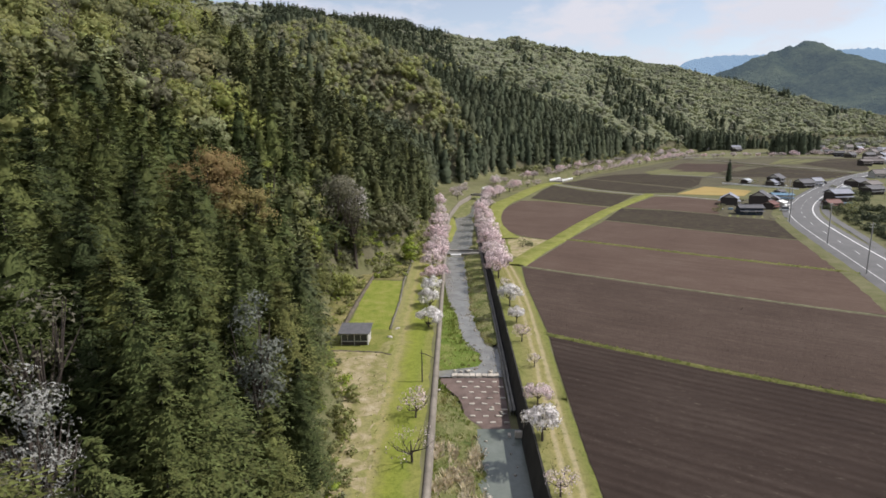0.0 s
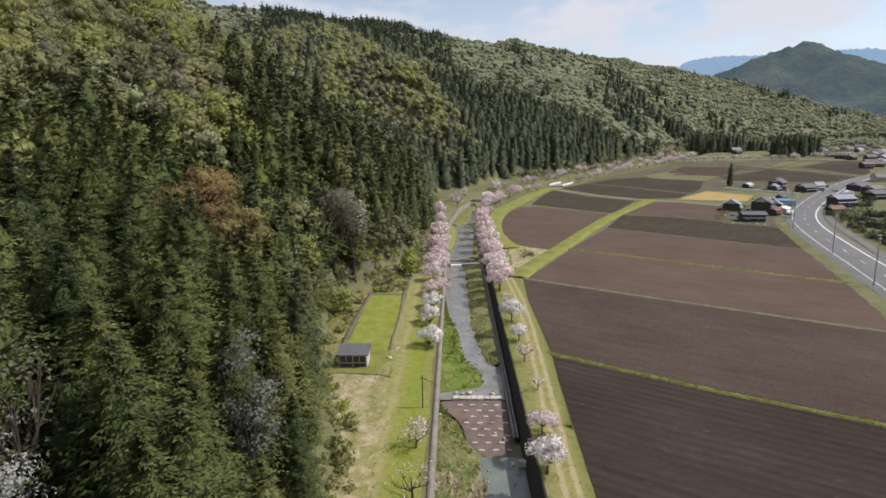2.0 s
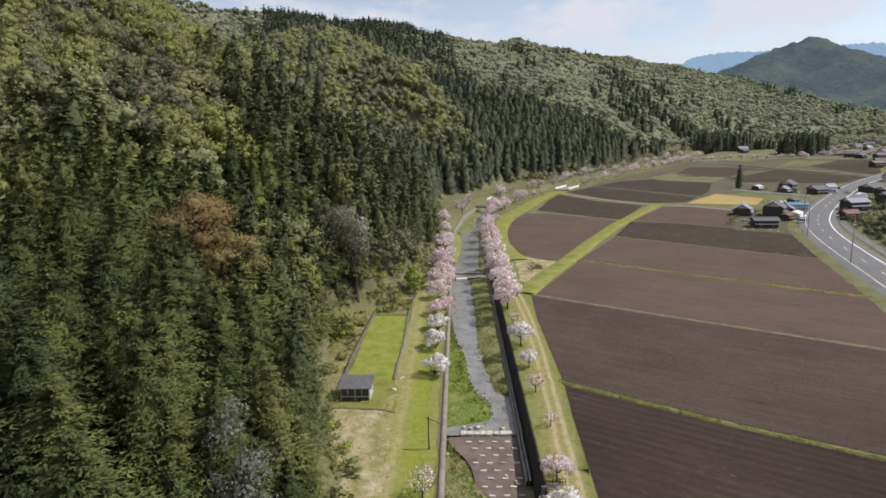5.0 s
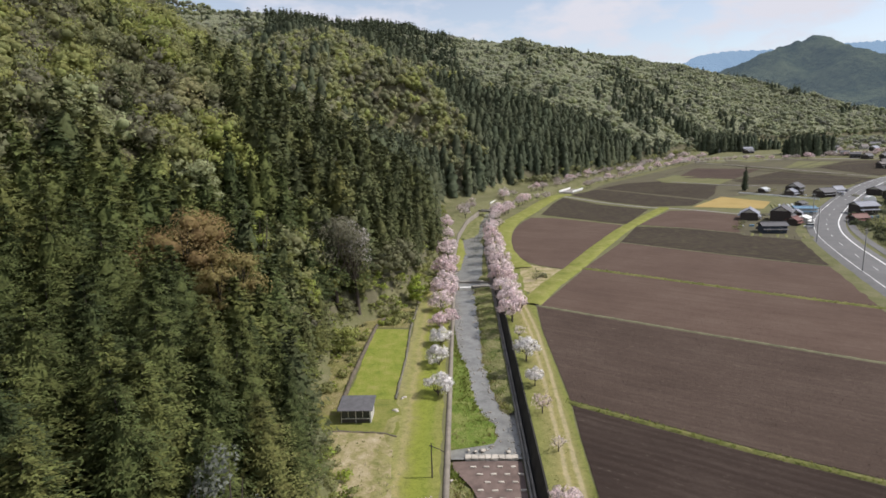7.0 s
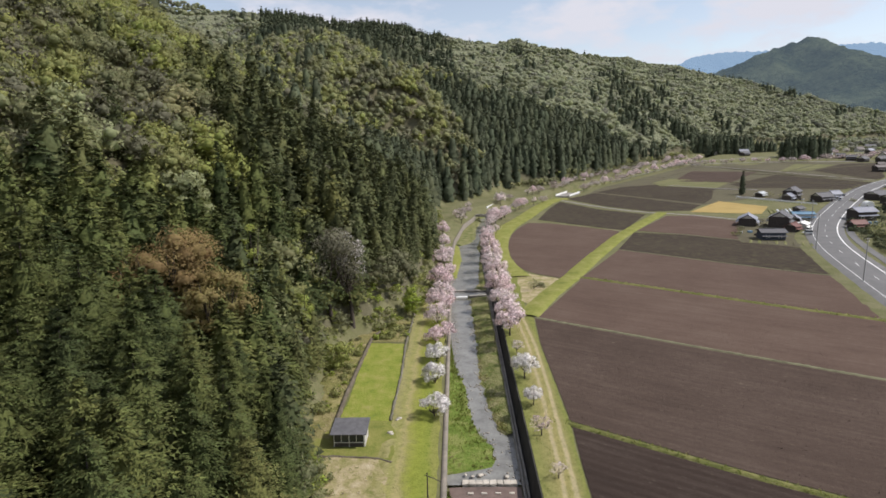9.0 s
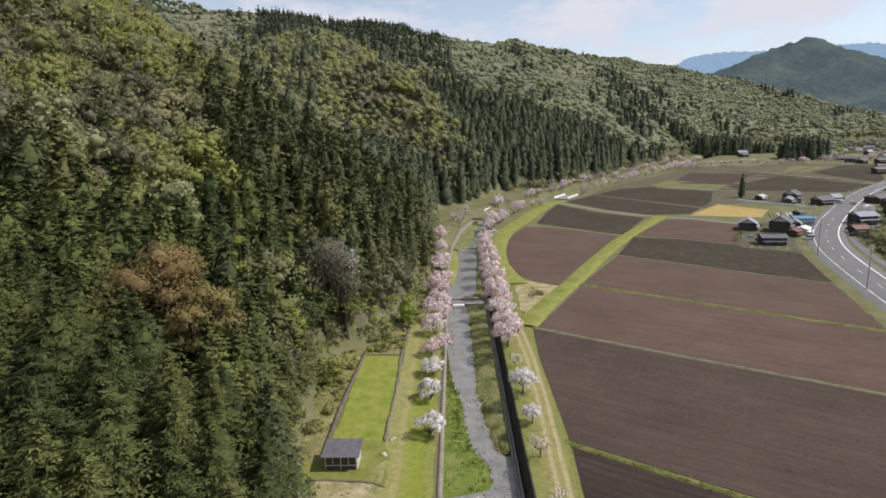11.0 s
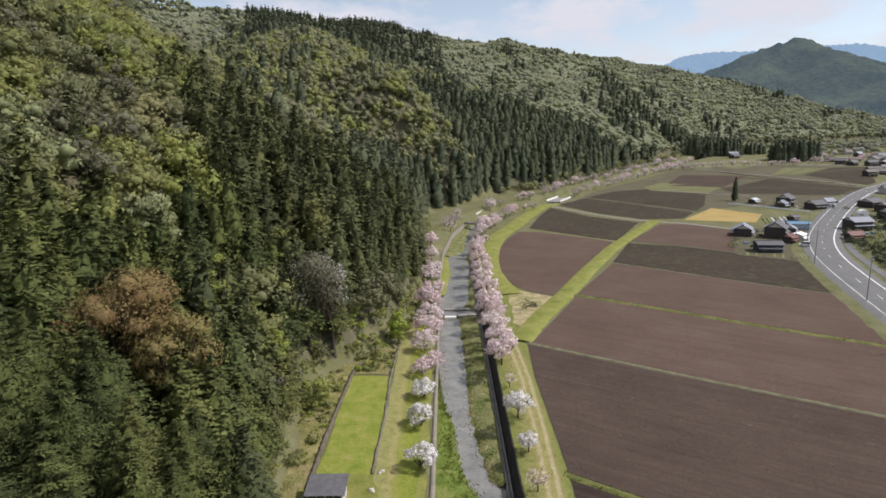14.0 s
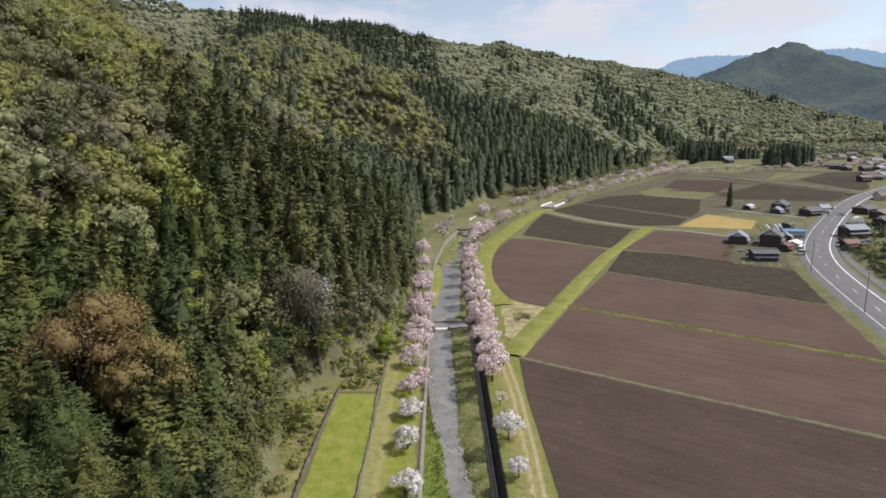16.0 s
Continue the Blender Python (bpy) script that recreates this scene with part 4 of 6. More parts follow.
def limbs(seed, height, spread, n=6, thick=0.035, fork=0.3, low=0.0):
    """Trunk and forking limbs of a broadleaf tree, in metres."""
    r = random.Random(seed)
    pieces = []
    lean = Vector((r.uniform(-0.06, 0.06), r.uniform(-0.06, 0.06), 1)) * height
    pts = [Vector((0, 0, -0.4)), lean * fork * 0.5, lean * fork, lean * 0.62]
    pieces.append(tube(pts, [thick * height * k for k in (1.25, 1.0, 0.85, 0.3)]))
    for k in range(n):
        a = 2 * math.pi * (k + r.uniform(-0.3, 0.3)) / n
        o = Vector((math.cos(a), math.sin(a), 0)) * spread
        s = lean * r.uniform(fork * 0.75, fork * 1.15)
        tip = lean * r.uniform(0.62, 0.9) + o * r.uniform(0.65, 0.95)
        mid = s.lerp(tip, 0.5) + Vector((0, 0, -0.06 * height)) + o * 0.08
        pieces.append(tube([s, mid, tip], [thick * height * 0.55, thick * height * 0.36, thick * height * 0.08], 5))
        for _ in range(2):
            t2 = mid + (tip - mid) * 0.5 + Vector((r.uniform(-1, 1), r.uniform(-1, 1), r.uniform(0.2, 0.9))) * spread * 0.4
            pieces.append(tube([mid, mid.lerp(t2, 0.55), t2], [thick * height * 0.3, thick * height * 0.2, thick * height * 0.05], 4))
    return merge(pieces)


def on_ground(x, y):
    return float(ground(x, y))


def jitter_grid(x0, x1, y0, y1, gap, seed):
    r = np.random.RandomState(seed)
    gx, gy = np.meshgrid(np.arange(x0, x1, gap), np.arange(y0, y1, gap))
    gx = gx + (np.arange(gx.shape[0]) % 2)[:, None] * gap / 2
    return gx.ravel() + r.uniform(-0.36, 0.36, gx.size) * gap, gy.ravel() + r.uniform(-0.36, 0.36, gx.size) * gap


def share(x, y):
    """Share of broadleaf trees at a place: high on the upper slopes, low along the foot of the hills."""
    d = foot_distance(x, y)
    line = interp(y, [(0, 32), (60, 33), (90, 36), (112, 31), (128, 27), (150, 29), (164, 34), (174, 52), (184, 74), (196, 76), (206, 62), (229, 47), (245, 38), (300, 34), (350, 32), (400, 30), (440, 32), (465, 105), (545, 98), (590, 78), (625, 52), (660, 22), (700, 2), (900, -4)])
    line = np.where(y < 166 + 1.22 * (-57 - x), interp(y, [(0, 34), (92, 39), (100, 37), (113, 35), (124, 30), (130, 26), (150, 24), (200, 22)]), np.where(y < 180, np.maximum(line, 70), line))
    s = 1 / (1 + np.exp(-(d - line) / 2.5))
    patch = waves(x, y, 130, 21) + 0.5 * waves(x, y, 40, 22)
    s = np.where(d > line + 14, 0.988 - 0.9 * (patch > np.where(y > 600, 1.4, 1.0)), s * 0.96 + 0.02)
    spur = (y > 335) & (y < 570) & (x < 32 - 0.96 * (y - 410))
    s = np.where(spur, 0.97 / (1 + np.exp(-(ground(x, y) - 23 - 0.3 * np.clip(-x - 10, 0, 100)) / 4)), s)
    s = np.where(((x - 258) / 48) ** 2 + ((y - 850) / 62) ** 2 < 1, 0.3, s)
    s = np.where((y > 600) & (x < 12 - 0.05 * (y - 600)) & (x > -0.31 * y) & (patch > -0.7), 0.12, s)
    for gx_, gy_, rx_, ry_ in ((205, 745, 36, 50), (239, 905, 26, 62), (97, 834, 16, 20), (121, 707, 7, 8), (320, 926, 30, 26), (416, 930, 34, 24)):
        s = np.where(((x - gx_) / rx_) ** 2 + ((y - gy_) / ry_) ** 2 < 1 + 0.5 * waves(x, y, 25, 29), 0.4, s)
    foot = (y > 104) & (y < 156) & (d < 13)
    s = np.where(foot, 0.45, s)
    return np.where((d < 5) & (y > 70) & (y < 300), np.maximum(s, 0.35), s)


def forest(name, x, y, height, wide, templates, mat, tint, label, category, sink=0.5):
    """One joined canopy out of a few tree shapes, turned, scaled and set on the ground."""
    r = np.random.RandomState(len(x) + 5)
    z = ground(x, y) - sink
    Vs, Qs, Ts, o = [], [], [], 0
    pick = r.randint(0, len(templates), len(x))
    for k, (tv, tq) in enumerate(templates):
        idx = np.nonzero(pick == k)[0]
        if not len(idx):
            continue
        a = r.uniform(0, 2 * np.pi, len(idx))
        c, s = np.cos(a)[:, None], np.sin(a)[:, None]
        h, w = height[idx][:, None], wide[idx][:, None]
        px = (tv[:, 0] * c - tv[:, 1] * s) * w + x[idx][:, None]
        py = (tv[:, 0] * s + tv[:, 1] * c) * w + y[idx][:, None]
        pz = tv[:, 2] * h + z[idx][:, None]
        nx, ny = tv[:, 3] * c - tv[:, 4] * s, tv[:, 3] * s + tv[:, 4] * c
        Vs.append(np.stack([px, py, pz, nx, ny, np.repeat(tv[None, :, 5], len(idx), 0)], -1).reshape(-1, 6))
        Qs.append((tq[None] + (np.arange(len(idx)) * len(tv))[:, None, None]).reshape(-1, tq.shape[1]) + o)
        Ts.append(np.repeat(tint[idx], len(tv)))
        o += len(idx) * len(tv)
    return tagged(part(name, quads(name, np.concatenate(Vs), np.concatenate(Qs), mat, np.concatenate(Ts), True)), label, category, kind="stuff")


def in_sight(x, y, tall=10):
    """Whether a tree top can be seen from the flight over the land between: woods behind the crests are left out."""
    z = ground(x, y) + tall
    open_ = np.zeros(len(x), bool)
    for ex, ey, ez in ((0.0, 0.0, 37.0), (1.0, 28.0, 52.0)):
        clear = np.ones(len(x), bool)
        for f in np.concatenate([np.linspace(0.3, 0.9, 22), [0.94, 0.97]]):
            px, py = ex + (x - ex) * f, ey + (y - ey) * f
            clear &= ground(px, py) < ez + (z - ez) * f + 2
        open_ |= clear
    return open_


def seen(x, y, margin=12):
    """Whether a place can come into the wide view up the valley."""
    return (np.abs(x) < 0.80 * (y + 4) + margin) & (y > 8)


# near conifers on the slope beside the flight: single trees
near_models = []
for k in range(9):
    tree = new("conifer")
    V, Q = full_conifer(340, 9, 40 + k, 0.026, 0.16, 0.35, 0.82, 2, 0.04, 0.52, 14, 11) if k < 5 else full_conifer(250, 7, 40 + k, 0.036, 0.16, 0.34, 0.8, 1, 0.08, 0.64, 12, 10)
    part("crown", quads("crown", V, Q, "conifer", None, True), tree)
    V, Q = tube([(0, 0, -0.05), (0, 0, 0.5), (0, 0, 0.97)], [0.013, 0.009, 0.001])
    part("trunk", quads("trunk", V, Q, "bark"), tree)
    tagged(tree, "tall dark green conifer on the wooded slope", "conifer", "conifers on the slope")
    near_models.append(tree)
gx, gy = jitter_grid(-120, -8, 14, 150, 4.6, 11)
d = foot_distance(gx, gy)
rs = np.random.RandomState(5)
clearing = (np.hypot((gx + 40) / 1.25, gy - 89) < 6.5) | (np.hypot(gx + 24, gy - 29) < 3.4) | (np.hypot(gx + 27, gy - 34) < 2.6) | (np.hypot(gx + 17.5, gy - 48) < 2.4)
ok = ~clearing & (d > 1.5) & seen(gx, gy, 14) & (rs.uniform(0, 1, len(gx)) > share(gx, gy))
order = np.argsort(np.hypot(gx[ok], gy[ok] - 10))
cxs, cys = gx[ok][order], gy[ok][order]
NEAR = 340
used, taken = 0, set()
for x, y in zip(cxs[:NEAR], cys[:NEAR]):
    r = random.Random(int(x * 131 + y * 17))
    h = r.uniform(13, 18.5) * min(1.0, 0.5 + float(foot_distance(x, y)) / 12)
    m = pose(x, y, on_ground(x, y) - 0.4, r.uniform(-2, 2), r.uniform(-2, 2), r.uniform(0, 360)) @ Matrix.Diagonal((h * r.uniform(1.05, 1.32), h * r.uniform(1.05, 1.32), h, 1))
    k = used % 5 if used < 95 else 5 + used % 4
    src = near_models[k]
    if k not in taken:
        taken.add(k)
        src.matrix_basis = m
    else:
        c = copy_thing(src, Matrix.Identity(4))
        c.matrix_basis = m
    used += 1

con_mid = [full_conifer(200, 4, 60 + k, 0.042, 0.2, 0.26, 0.66, 1, 0.25, 0.66, 10, 9) for k in range(5)]
con_far = [full_conifer(50, 3, 70 + k, 0.06, 0.03, 0.23, 0.62, 1, 0.3, 0.88, 8, 7) for k in range(4)]
con_min = [full_conifer(14, 2, 80 + k, 0.14, 0.05, 0.24, 0.6, 1, 0.4, 0.75, 4, 6) for k in range(4)]
bro_mid = [broad_leaves(760, 90 + k, 0.03, base=0.2, blobs=20, core=0.55, bend=0.6, lobe=0.9, tall=0.95, loose=0.25) for k in range(5)]
bro_far = [broad_leaves(90, 100 + k, 0.064, base=0.2, blobs=7, core=0.7, lobe=1.15, bend=0.5, tall=0.95, loose=0.15) for k in range(5)]
bro_min = [broad_leaves(16, 110 + k, 0.11, 0.5, base=0.1, blobs=3, core=0.85, lobe=1.45, bend=0.5, tall=1.0, loose=0.15) for k in range(4)]


def two_kinds(x, y, tag, con, bro, scale, seed, broad_mat="broad_far", plump=1.0):
    r = np.random.RandomState(seed)
    b = r.uniform(0, 1, len(x)) < share(x, y)
    thin = r.uniform(0, 1, len(x))
    c = ~b & (thin < (0.9 if plump == 1.0 else 0.85))
    b = b & (thin < ((0.64 if tag == "mid" else 0.95) if plump == 1.0 else 1.0))
    cx, cy = x[c], y[c]
    h = r.uniform(14.5, 22.5, len(cx)) * scale * np.clip(0.5 + foot_distance(cx, cy) / 12 + (cy > 300), 0.5, 1)
    h = h * (0.58 if plump != 1.0 else 1.0)
    t = np.clip(r.normal(0.36, 0.2, len(cx)) * np.where(cy > 600, 0.3, np.where(cy > 330, 0.6, 1.0)), 0, 1)
    close = np.clip((foot_distance(cx, cy) - 9) / 10, 0, 1) * (5.0 if plump == 1.0 else 3.0)
    h = h + close * 0.85
    if len(cx):
        forest("conifer_forest", cx, cy, h, h * (1.0 if plump == 1.0 else 1.5) * r.uniform(0.95, 1.3, len(cx)), con, "conifer_mid" if tag == "mid" else "conifer_far", t, "dense dark green conifer forest on the hillside", "forest", close + 0.5)
    bx, by = x[b], y[b]
    h = (r.uniform(9.5, 17, len(bx)) if tag == "mid" else r.uniform(10.5, 14.5, len(bx))) * (scale if plump == 1.0 else 0.95) * np.clip(0.3 + foot_distance(bx, by) / 12, 0.3, 1)
    sunny = (np.abs(by - 160 - 1.22 * (-57 - bx)) < 16) & (by < 230) & (bx < -48)
    h = np.where(sunny, h * 1.12, h) * (0.86 if plump != 1.0 else 1.0)
    m = waves(bx, by, 45, 31)
    t = np.clip((0.58 if tag == "mid" else 0.5) + 0.1 * m + r.normal(0, 0.12, len(bx)), 0.15, 0.71)
    t = np.where(sunny, np.clip(t + 0.1, 0, 0.72), t)
    grey = waves(bx, by, 30, 37) + 0.5 * r.normal(0, 1, len(bx))
    t = np.where((grey > 1.05) | (r.uniform(0, 1, len(bx)) < 0.05), r.uniform(0.05, 0.28, len(bx)), t)
    rare = r.uniform(0, 1, len(bx))
    t = np.where(rare > 0.997, 0.88, np.where(rare < 0.006, 0.85, t))
    close = np.clip((foot_distance(bx, by) - 6) / 10, 0, 1) * (4.2 if plump != 1.0 else 2.2)
    if len(bx):
        forest("broadleaf_forest", bx, by, h, h * (1.0 if plump == 1.0 else 1.25) * r.uniform(0.85, 1.3, len(bx)), bro, broad_mat, t, "spring broadleaf forest in fresh yellow-green and grey", "forest", close + 0.5)


gx2, gy2 = jitter_grid(-230, 5, 14, 260, 5.0, 12)
d = foot_distance(gx2, gy2)
nearest = np.hypot(cxs[:NEAR], cys[:NEAR] - 10).max()
isnear = (np.hypot(gx2, gy2 - 10) < nearest) & (gy2 < 150)
bshare = share(gx2, gy2)
ok = (np.hypot((gx2 + 40) / 1.25, gy2 - 89) > 6.5) & (d > 1.2) & seen(gx2, gy2) & ~(isnear & (bshare < 0.35))
gx2, gy2 = gx2[ok], gy2[ok]
ok = in_sight(gx2, gy2, 26)
two_kinds(gx2[ok], gy2[ok], "mid", con_mid, bro_mid, 1.0, 13)
gx3, gy3 = jitter_grid(-420, 230, 260, 620, 6.2, 14)
ok = (foot_distance(gx3, gy3) > 0.6) & seen(gx3, gy3)
gx3, gy3 = gx3[ok], gy3[ok]
ok = in_sight(gx3, gy3, 20)
two_kinds(gx3[ok], gy3[ok], "far", con_far, bro_far, 1.12, 15, "broad_part_hazed")
gx4, gy4 = jitter_grid(-900, 1300, 620, 1750, 9.0, 16)
ok = (foot_distance(gx4, gy4) > 2) & seen(gx4, gy4)
gx4, gy4 = gx4[ok], gy4[ok]
ok = in_sight(gx4, gy4, 16)
two_kinds(gx4[ok], gy4[ok], "distant", con_min, bro_min, 1.2, 17, "broad_hazed", 1.6)


# dark conifer groves at the far end of the valley, and undergrowth along the foot of the woods
def scatter(cx, cy, rx, ry, gap, seed):
    x, y = jitter_grid(cx - rx, cx + rx, cy - ry, cy + ry, gap, seed)
    k = ((x - cx) / rx) ** 2 + ((y - cy) / ry) ** 2 < 1
    return x[k], y[k]


for cx, cy, rx, ry, hh in ((396, 694, 26, 16, 27), (372, 672, 9, 9, 13), (330, 790, 52, 26, 26), (395, 800, 24, 12, 17)):
    x, y = scatter(cx, cy, rx, ry, 5.5, 61)
    hs_ = np.random.RandomState(3).uniform(0.75, 1.1, len(x)) * hh
    forest("conifer_grove", x, y, hs_, hs_ * 1.15, con_far, "conifer_far", np.random.RandomState(4).uniform(0, 0.3, len(x)), "dark conifer grove beside the village", "grove")
bush_shapes = [broad_leaves(120, 130 + k, 0.12, 0.6, 0.0, 7) for k in range(4)]
x, y = jitter_grid(-34, 0, 40, 330, 1.9, 62)
f = foot_distance(x, y)
rr = np.random.RandomState(63)
k = (f > np.where((y > 92) & (y < 142), 0.8, -2.4)) & (f < 7) & (rr.uniform(0, 1, len(x)) < np.where(f < 1, np.where(y < 92, 0.85, 0.5), 0.8)) & ~((np.abs(x + 17) < 5) & (np.abs(y - 95) < 5))
hs_ = rr.uniform(0.8, 2.6, k.sum())
forest("undergrowth", x[k], y[k], hs_, hs_ * 1.3, bush_shapes, "broad_far", np.clip(rr.normal(0.66, 0.1, k.sum()), 0.3, 0.78), "tangled green and tan undergrowth along the wood's edge", "undergrowth", 0.15)


x, y = jitter_grid(-36, -12, 88, 172, 0.95, 73)
f = foot_distance(x, y)
rr = np.random.RandomState(74)
k = (f < 3) & (rr.uniform(0, 1, len(x)) < 0.5) & (waves(x, y, 9, 75) > -0.3) & ((x < -20.6) | (y > 136.5)) & (x < -11.2 - (y < 138) * 8) & ~((x > -24) & (y < 102))
hs_ = rr.uniform(0.25, 0.85, k.sum())
forest("rough_weeds", x[k], y[k], hs_, hs_ * 1.7, bush_shapes[:2], "broad_far", np.clip(rr.normal(0.66, 0.14, k.sum()), 0.1, 0.78), "rough weeds and dry stalks beside the lawn", "weeds", 0.1)


x, y = jitter_grid(470, 900, 770, 1080, 11, 64)
k = (foot_distance(x, y) < 2.5) & (np.random.RandomState(65).uniform(0, 1, len(x)) < np.where(y > 860, 0.8, 0.3))
x, y = x[k], y[k]
hs_ = np.random.RandomState(66).uniform(6, 11, len(x))
forest("far_trees", x, y, hs_, hs_ * 1.5, bro_min, "broad_hazed", np.random.RandomState(67).uniform(0, 1, len(x)), "spring trees in haze-paled colours at the valley's far end", "trees", 1.0)

x, y = jitter_grid(40, 290, 430, 740, 6.5, 68)
f = foot_distance(x, y)
k = (f > -6) & (f < 4) & (np.random.RandomState(69).uniform(0, 1, len(x)) < 0.75)
x, y = x[k], y[k]
hs_ = np.random.RandomState(71).uniform(4, 9, len(x))
forest("forest_edge", x, y, hs_, hs_ * 1.3, bro_far, "broad_part_hazed", np.random.RandomState(72).uniform(0.3, 0.74, len(x)), "yellow-green and tan saplings along the wood's edge", "trees", 0.6)

# single trees that stand out from the woods
def broad_tree(name, x, y, top, wide, tint, label, cards_=900, size=0.05, base=0.25, bare=False, seed=1, mat="broad_far"):
    z = on_ground(x, y) - 0.3
    h = top - z
    tree = new(name)
    tree.matrix_basis = pose(x, y, z)
    V, Q = limbs(seed, h * 0.95, wide * 0.85, 8, 0.02, 0.3)
    part("trunk", quads("trunk", V, Q, "bark"), tree)
    V, Q = broad_leaves(cards_ * 2, seed, size * 0.62, wide / h, base, 22, core=0.0 if bare else 0.5)
    part("crown", quads("crown", V * h, Q, mat, np.full(len(V), tint)), tree)
    return tagged(tree, label, "tree", "trees that stand out")


broad_tree("rust_leaved_tree", -41.5, 92.5, 37.5, 9, 0.93, "broad rust-brown tree in young leaf", 4200, 0.017, 0.3, seed=601)
broad_tree("rust_leaved_tree", -35, 93.5, 33, 5.5, 0.9, "ochre-brown tree in young leaf", 2300, 0.019, 0.3, seed=602)
broad_tree("bare_cherry", -28.5, 137, 30, 7.5, 0.06, "nearly bare grey tree with pinkish tips", 1700, 0.022, 0.3, bare=True, seed=603)
broad_tree("bare_cherry", -24.5, 141, 29, 3.5, 1.0, "pale pink mountain cherry", 320, 0.02, 0.45, bare=True, seed=604)
broad_tree("lime_green_tree", -11.8, 153.9, 10.5, 3.0, 0.78, "bright lime-green young tree beside the path", 700, 0.045, 0.05, seed=605)
broad_tree("green_bush", -24.6, 123, 8.3, 3.6, 0.72, "large yellow-green bush beside the lawn", 800, 0.06, 0.02, seed=606)
broad_tree("lime_green_tree", -38, 115.8, 34.5, 2.4, 0.74, "small lime-green tree among conifers", 500, 0.022, 0.3, seed=607)
broad_tree("pale_green_tree", -53.5, 126.5, 46, 5, 0.85, "pale green tree in fresh leaf", 1100, 0.04, 0.3, seed=608)
broad_tree("lime_green_tree", -29.5, 118, 23, 2.2, 0.74, "lime-green tree at the foot of the slope", 700, 0.03, 0.2, seed=609)
broad_tree("white_flowering_tree", -23.8, 29, 26.2, 2.8, 1.0, "white-flowering tree at the edge of the conifers", 900, 0.014, 0.25, bare=True, seed=610, mat="silver_leaf")
broad_tree("white_flowering_tree", -21.5, 26.5, 22, 2.4, 1.0, "straggling white-flowering tree among dark conifers", 700, 0.014, 0.25, bare=True, seed=611, mat="silver_leaf")
broad_tree("bare_tree", -27.2, 34.5, 29.5, 3.2, 0.02, "bare grey-brown tree among conifers", 260, 0.02, 0.3, bare=True, seed=612)
broad_tree("silver_leaved_tree", -23, 72.5, 15.5, 3, 0.6, "silvery grey-green tree at the wood's edge", 700, 0.028, 0.15, bare=True, seed=613, mat="silver_leaf")
broad_tree("silver_leaved_tree", -17.5, 48, 24, 2.8, 0.6, "silvery grey-green tree rising through the conifers", 800, 0.02, 0.3, bare=True, seed=614, mat="silver_leaf")
for x, y, top in ((-42.6, 137, 46.8), (-48.8, 133.4, 46.3), (-44.5, 134.5, 42), (-39.5, 139, 40)):
    z = on_ground(x, y) - 0.4
    c = copy_thing(near_models[5 + int(top) % 4], Matrix.Identity(4))
    c.matrix_basis = pose(x, y, z, 0, 0, 40 * top) @ Matrix.Diagonal(((top - z) * 0.72, (top - z) * 0.72, top - z, 1))
    tagged(c, "tall slender cedar rising above the woods", group="tall cedars")


# ---------------------------------------------------------------- cherry trees along the river
def cherry(seed, height, spread, leaves, mat, label, petal=0.2):
    tree = new("cherry_tree")
    V, Q = limbs(seed, height, spread, 6, 0.028, 0.32)
    part("trunk", quads("trunk", V, Q, "bark"), tree)
    V, Q = broad_leaves(leaves, seed, petal / height, spread / height * 1.12, 0.34, 34, lobe=0.55)
    part("crown", quads("crown", V * height, Q, mat), tree)
    tagged(tree, label, "cherry tree", "cherry trees along the river")
    return tree


CHERRY = {"white": [cherry(500 + k, 5.2, 2.7, 1700, "blossom_white", "white-blossomed cherry tree on the grassy river bank") for k in range(2)],
          "pink": [cherry(510 + k, 5.6, 3.1, 1350, "blossom_pink", "pink-blossomed cherry tree on the river bank", 0.22) for k in range(4)],
          "thin": [cherry(520 + k, 4.2, 2.2, 420, "blossom_pink", "young cherry tree with thin pale blossom", 0.14) for k in range(3)],
          "dull": [cherry(540 + k, 4.8, 3.4, 700, "blossom_dull", "cherry tree in dull greyish-pink blossom") for k in range(3)],
          "bare": [cherry(530 + k, 4.4, 2.9, 230, "blossom_pink", "nearly bare dark-limbed cherry tree with a few blossoms", 0.1) for k in range(2)]}
placed = set()


def plant(kind, x, y, s=1.0, z=None):
    models = CHERRY[kind]
    r = random.Random(int(x * 97 + y * 13))
    k = r.randrange(len(models))
    m = pose(x, y, on_ground(x, y) if z is None else z, 0, 0, r.uniform(0, 360)) @ Matrix.Diagonal((s, s, s, 1))
    if (kind, k) in placed:
        copy_thing(models[k], Matrix.Identity(4)).matrix_basis = m
    else:
        placed.add((kind, k))
        models[k].matrix_basis = m


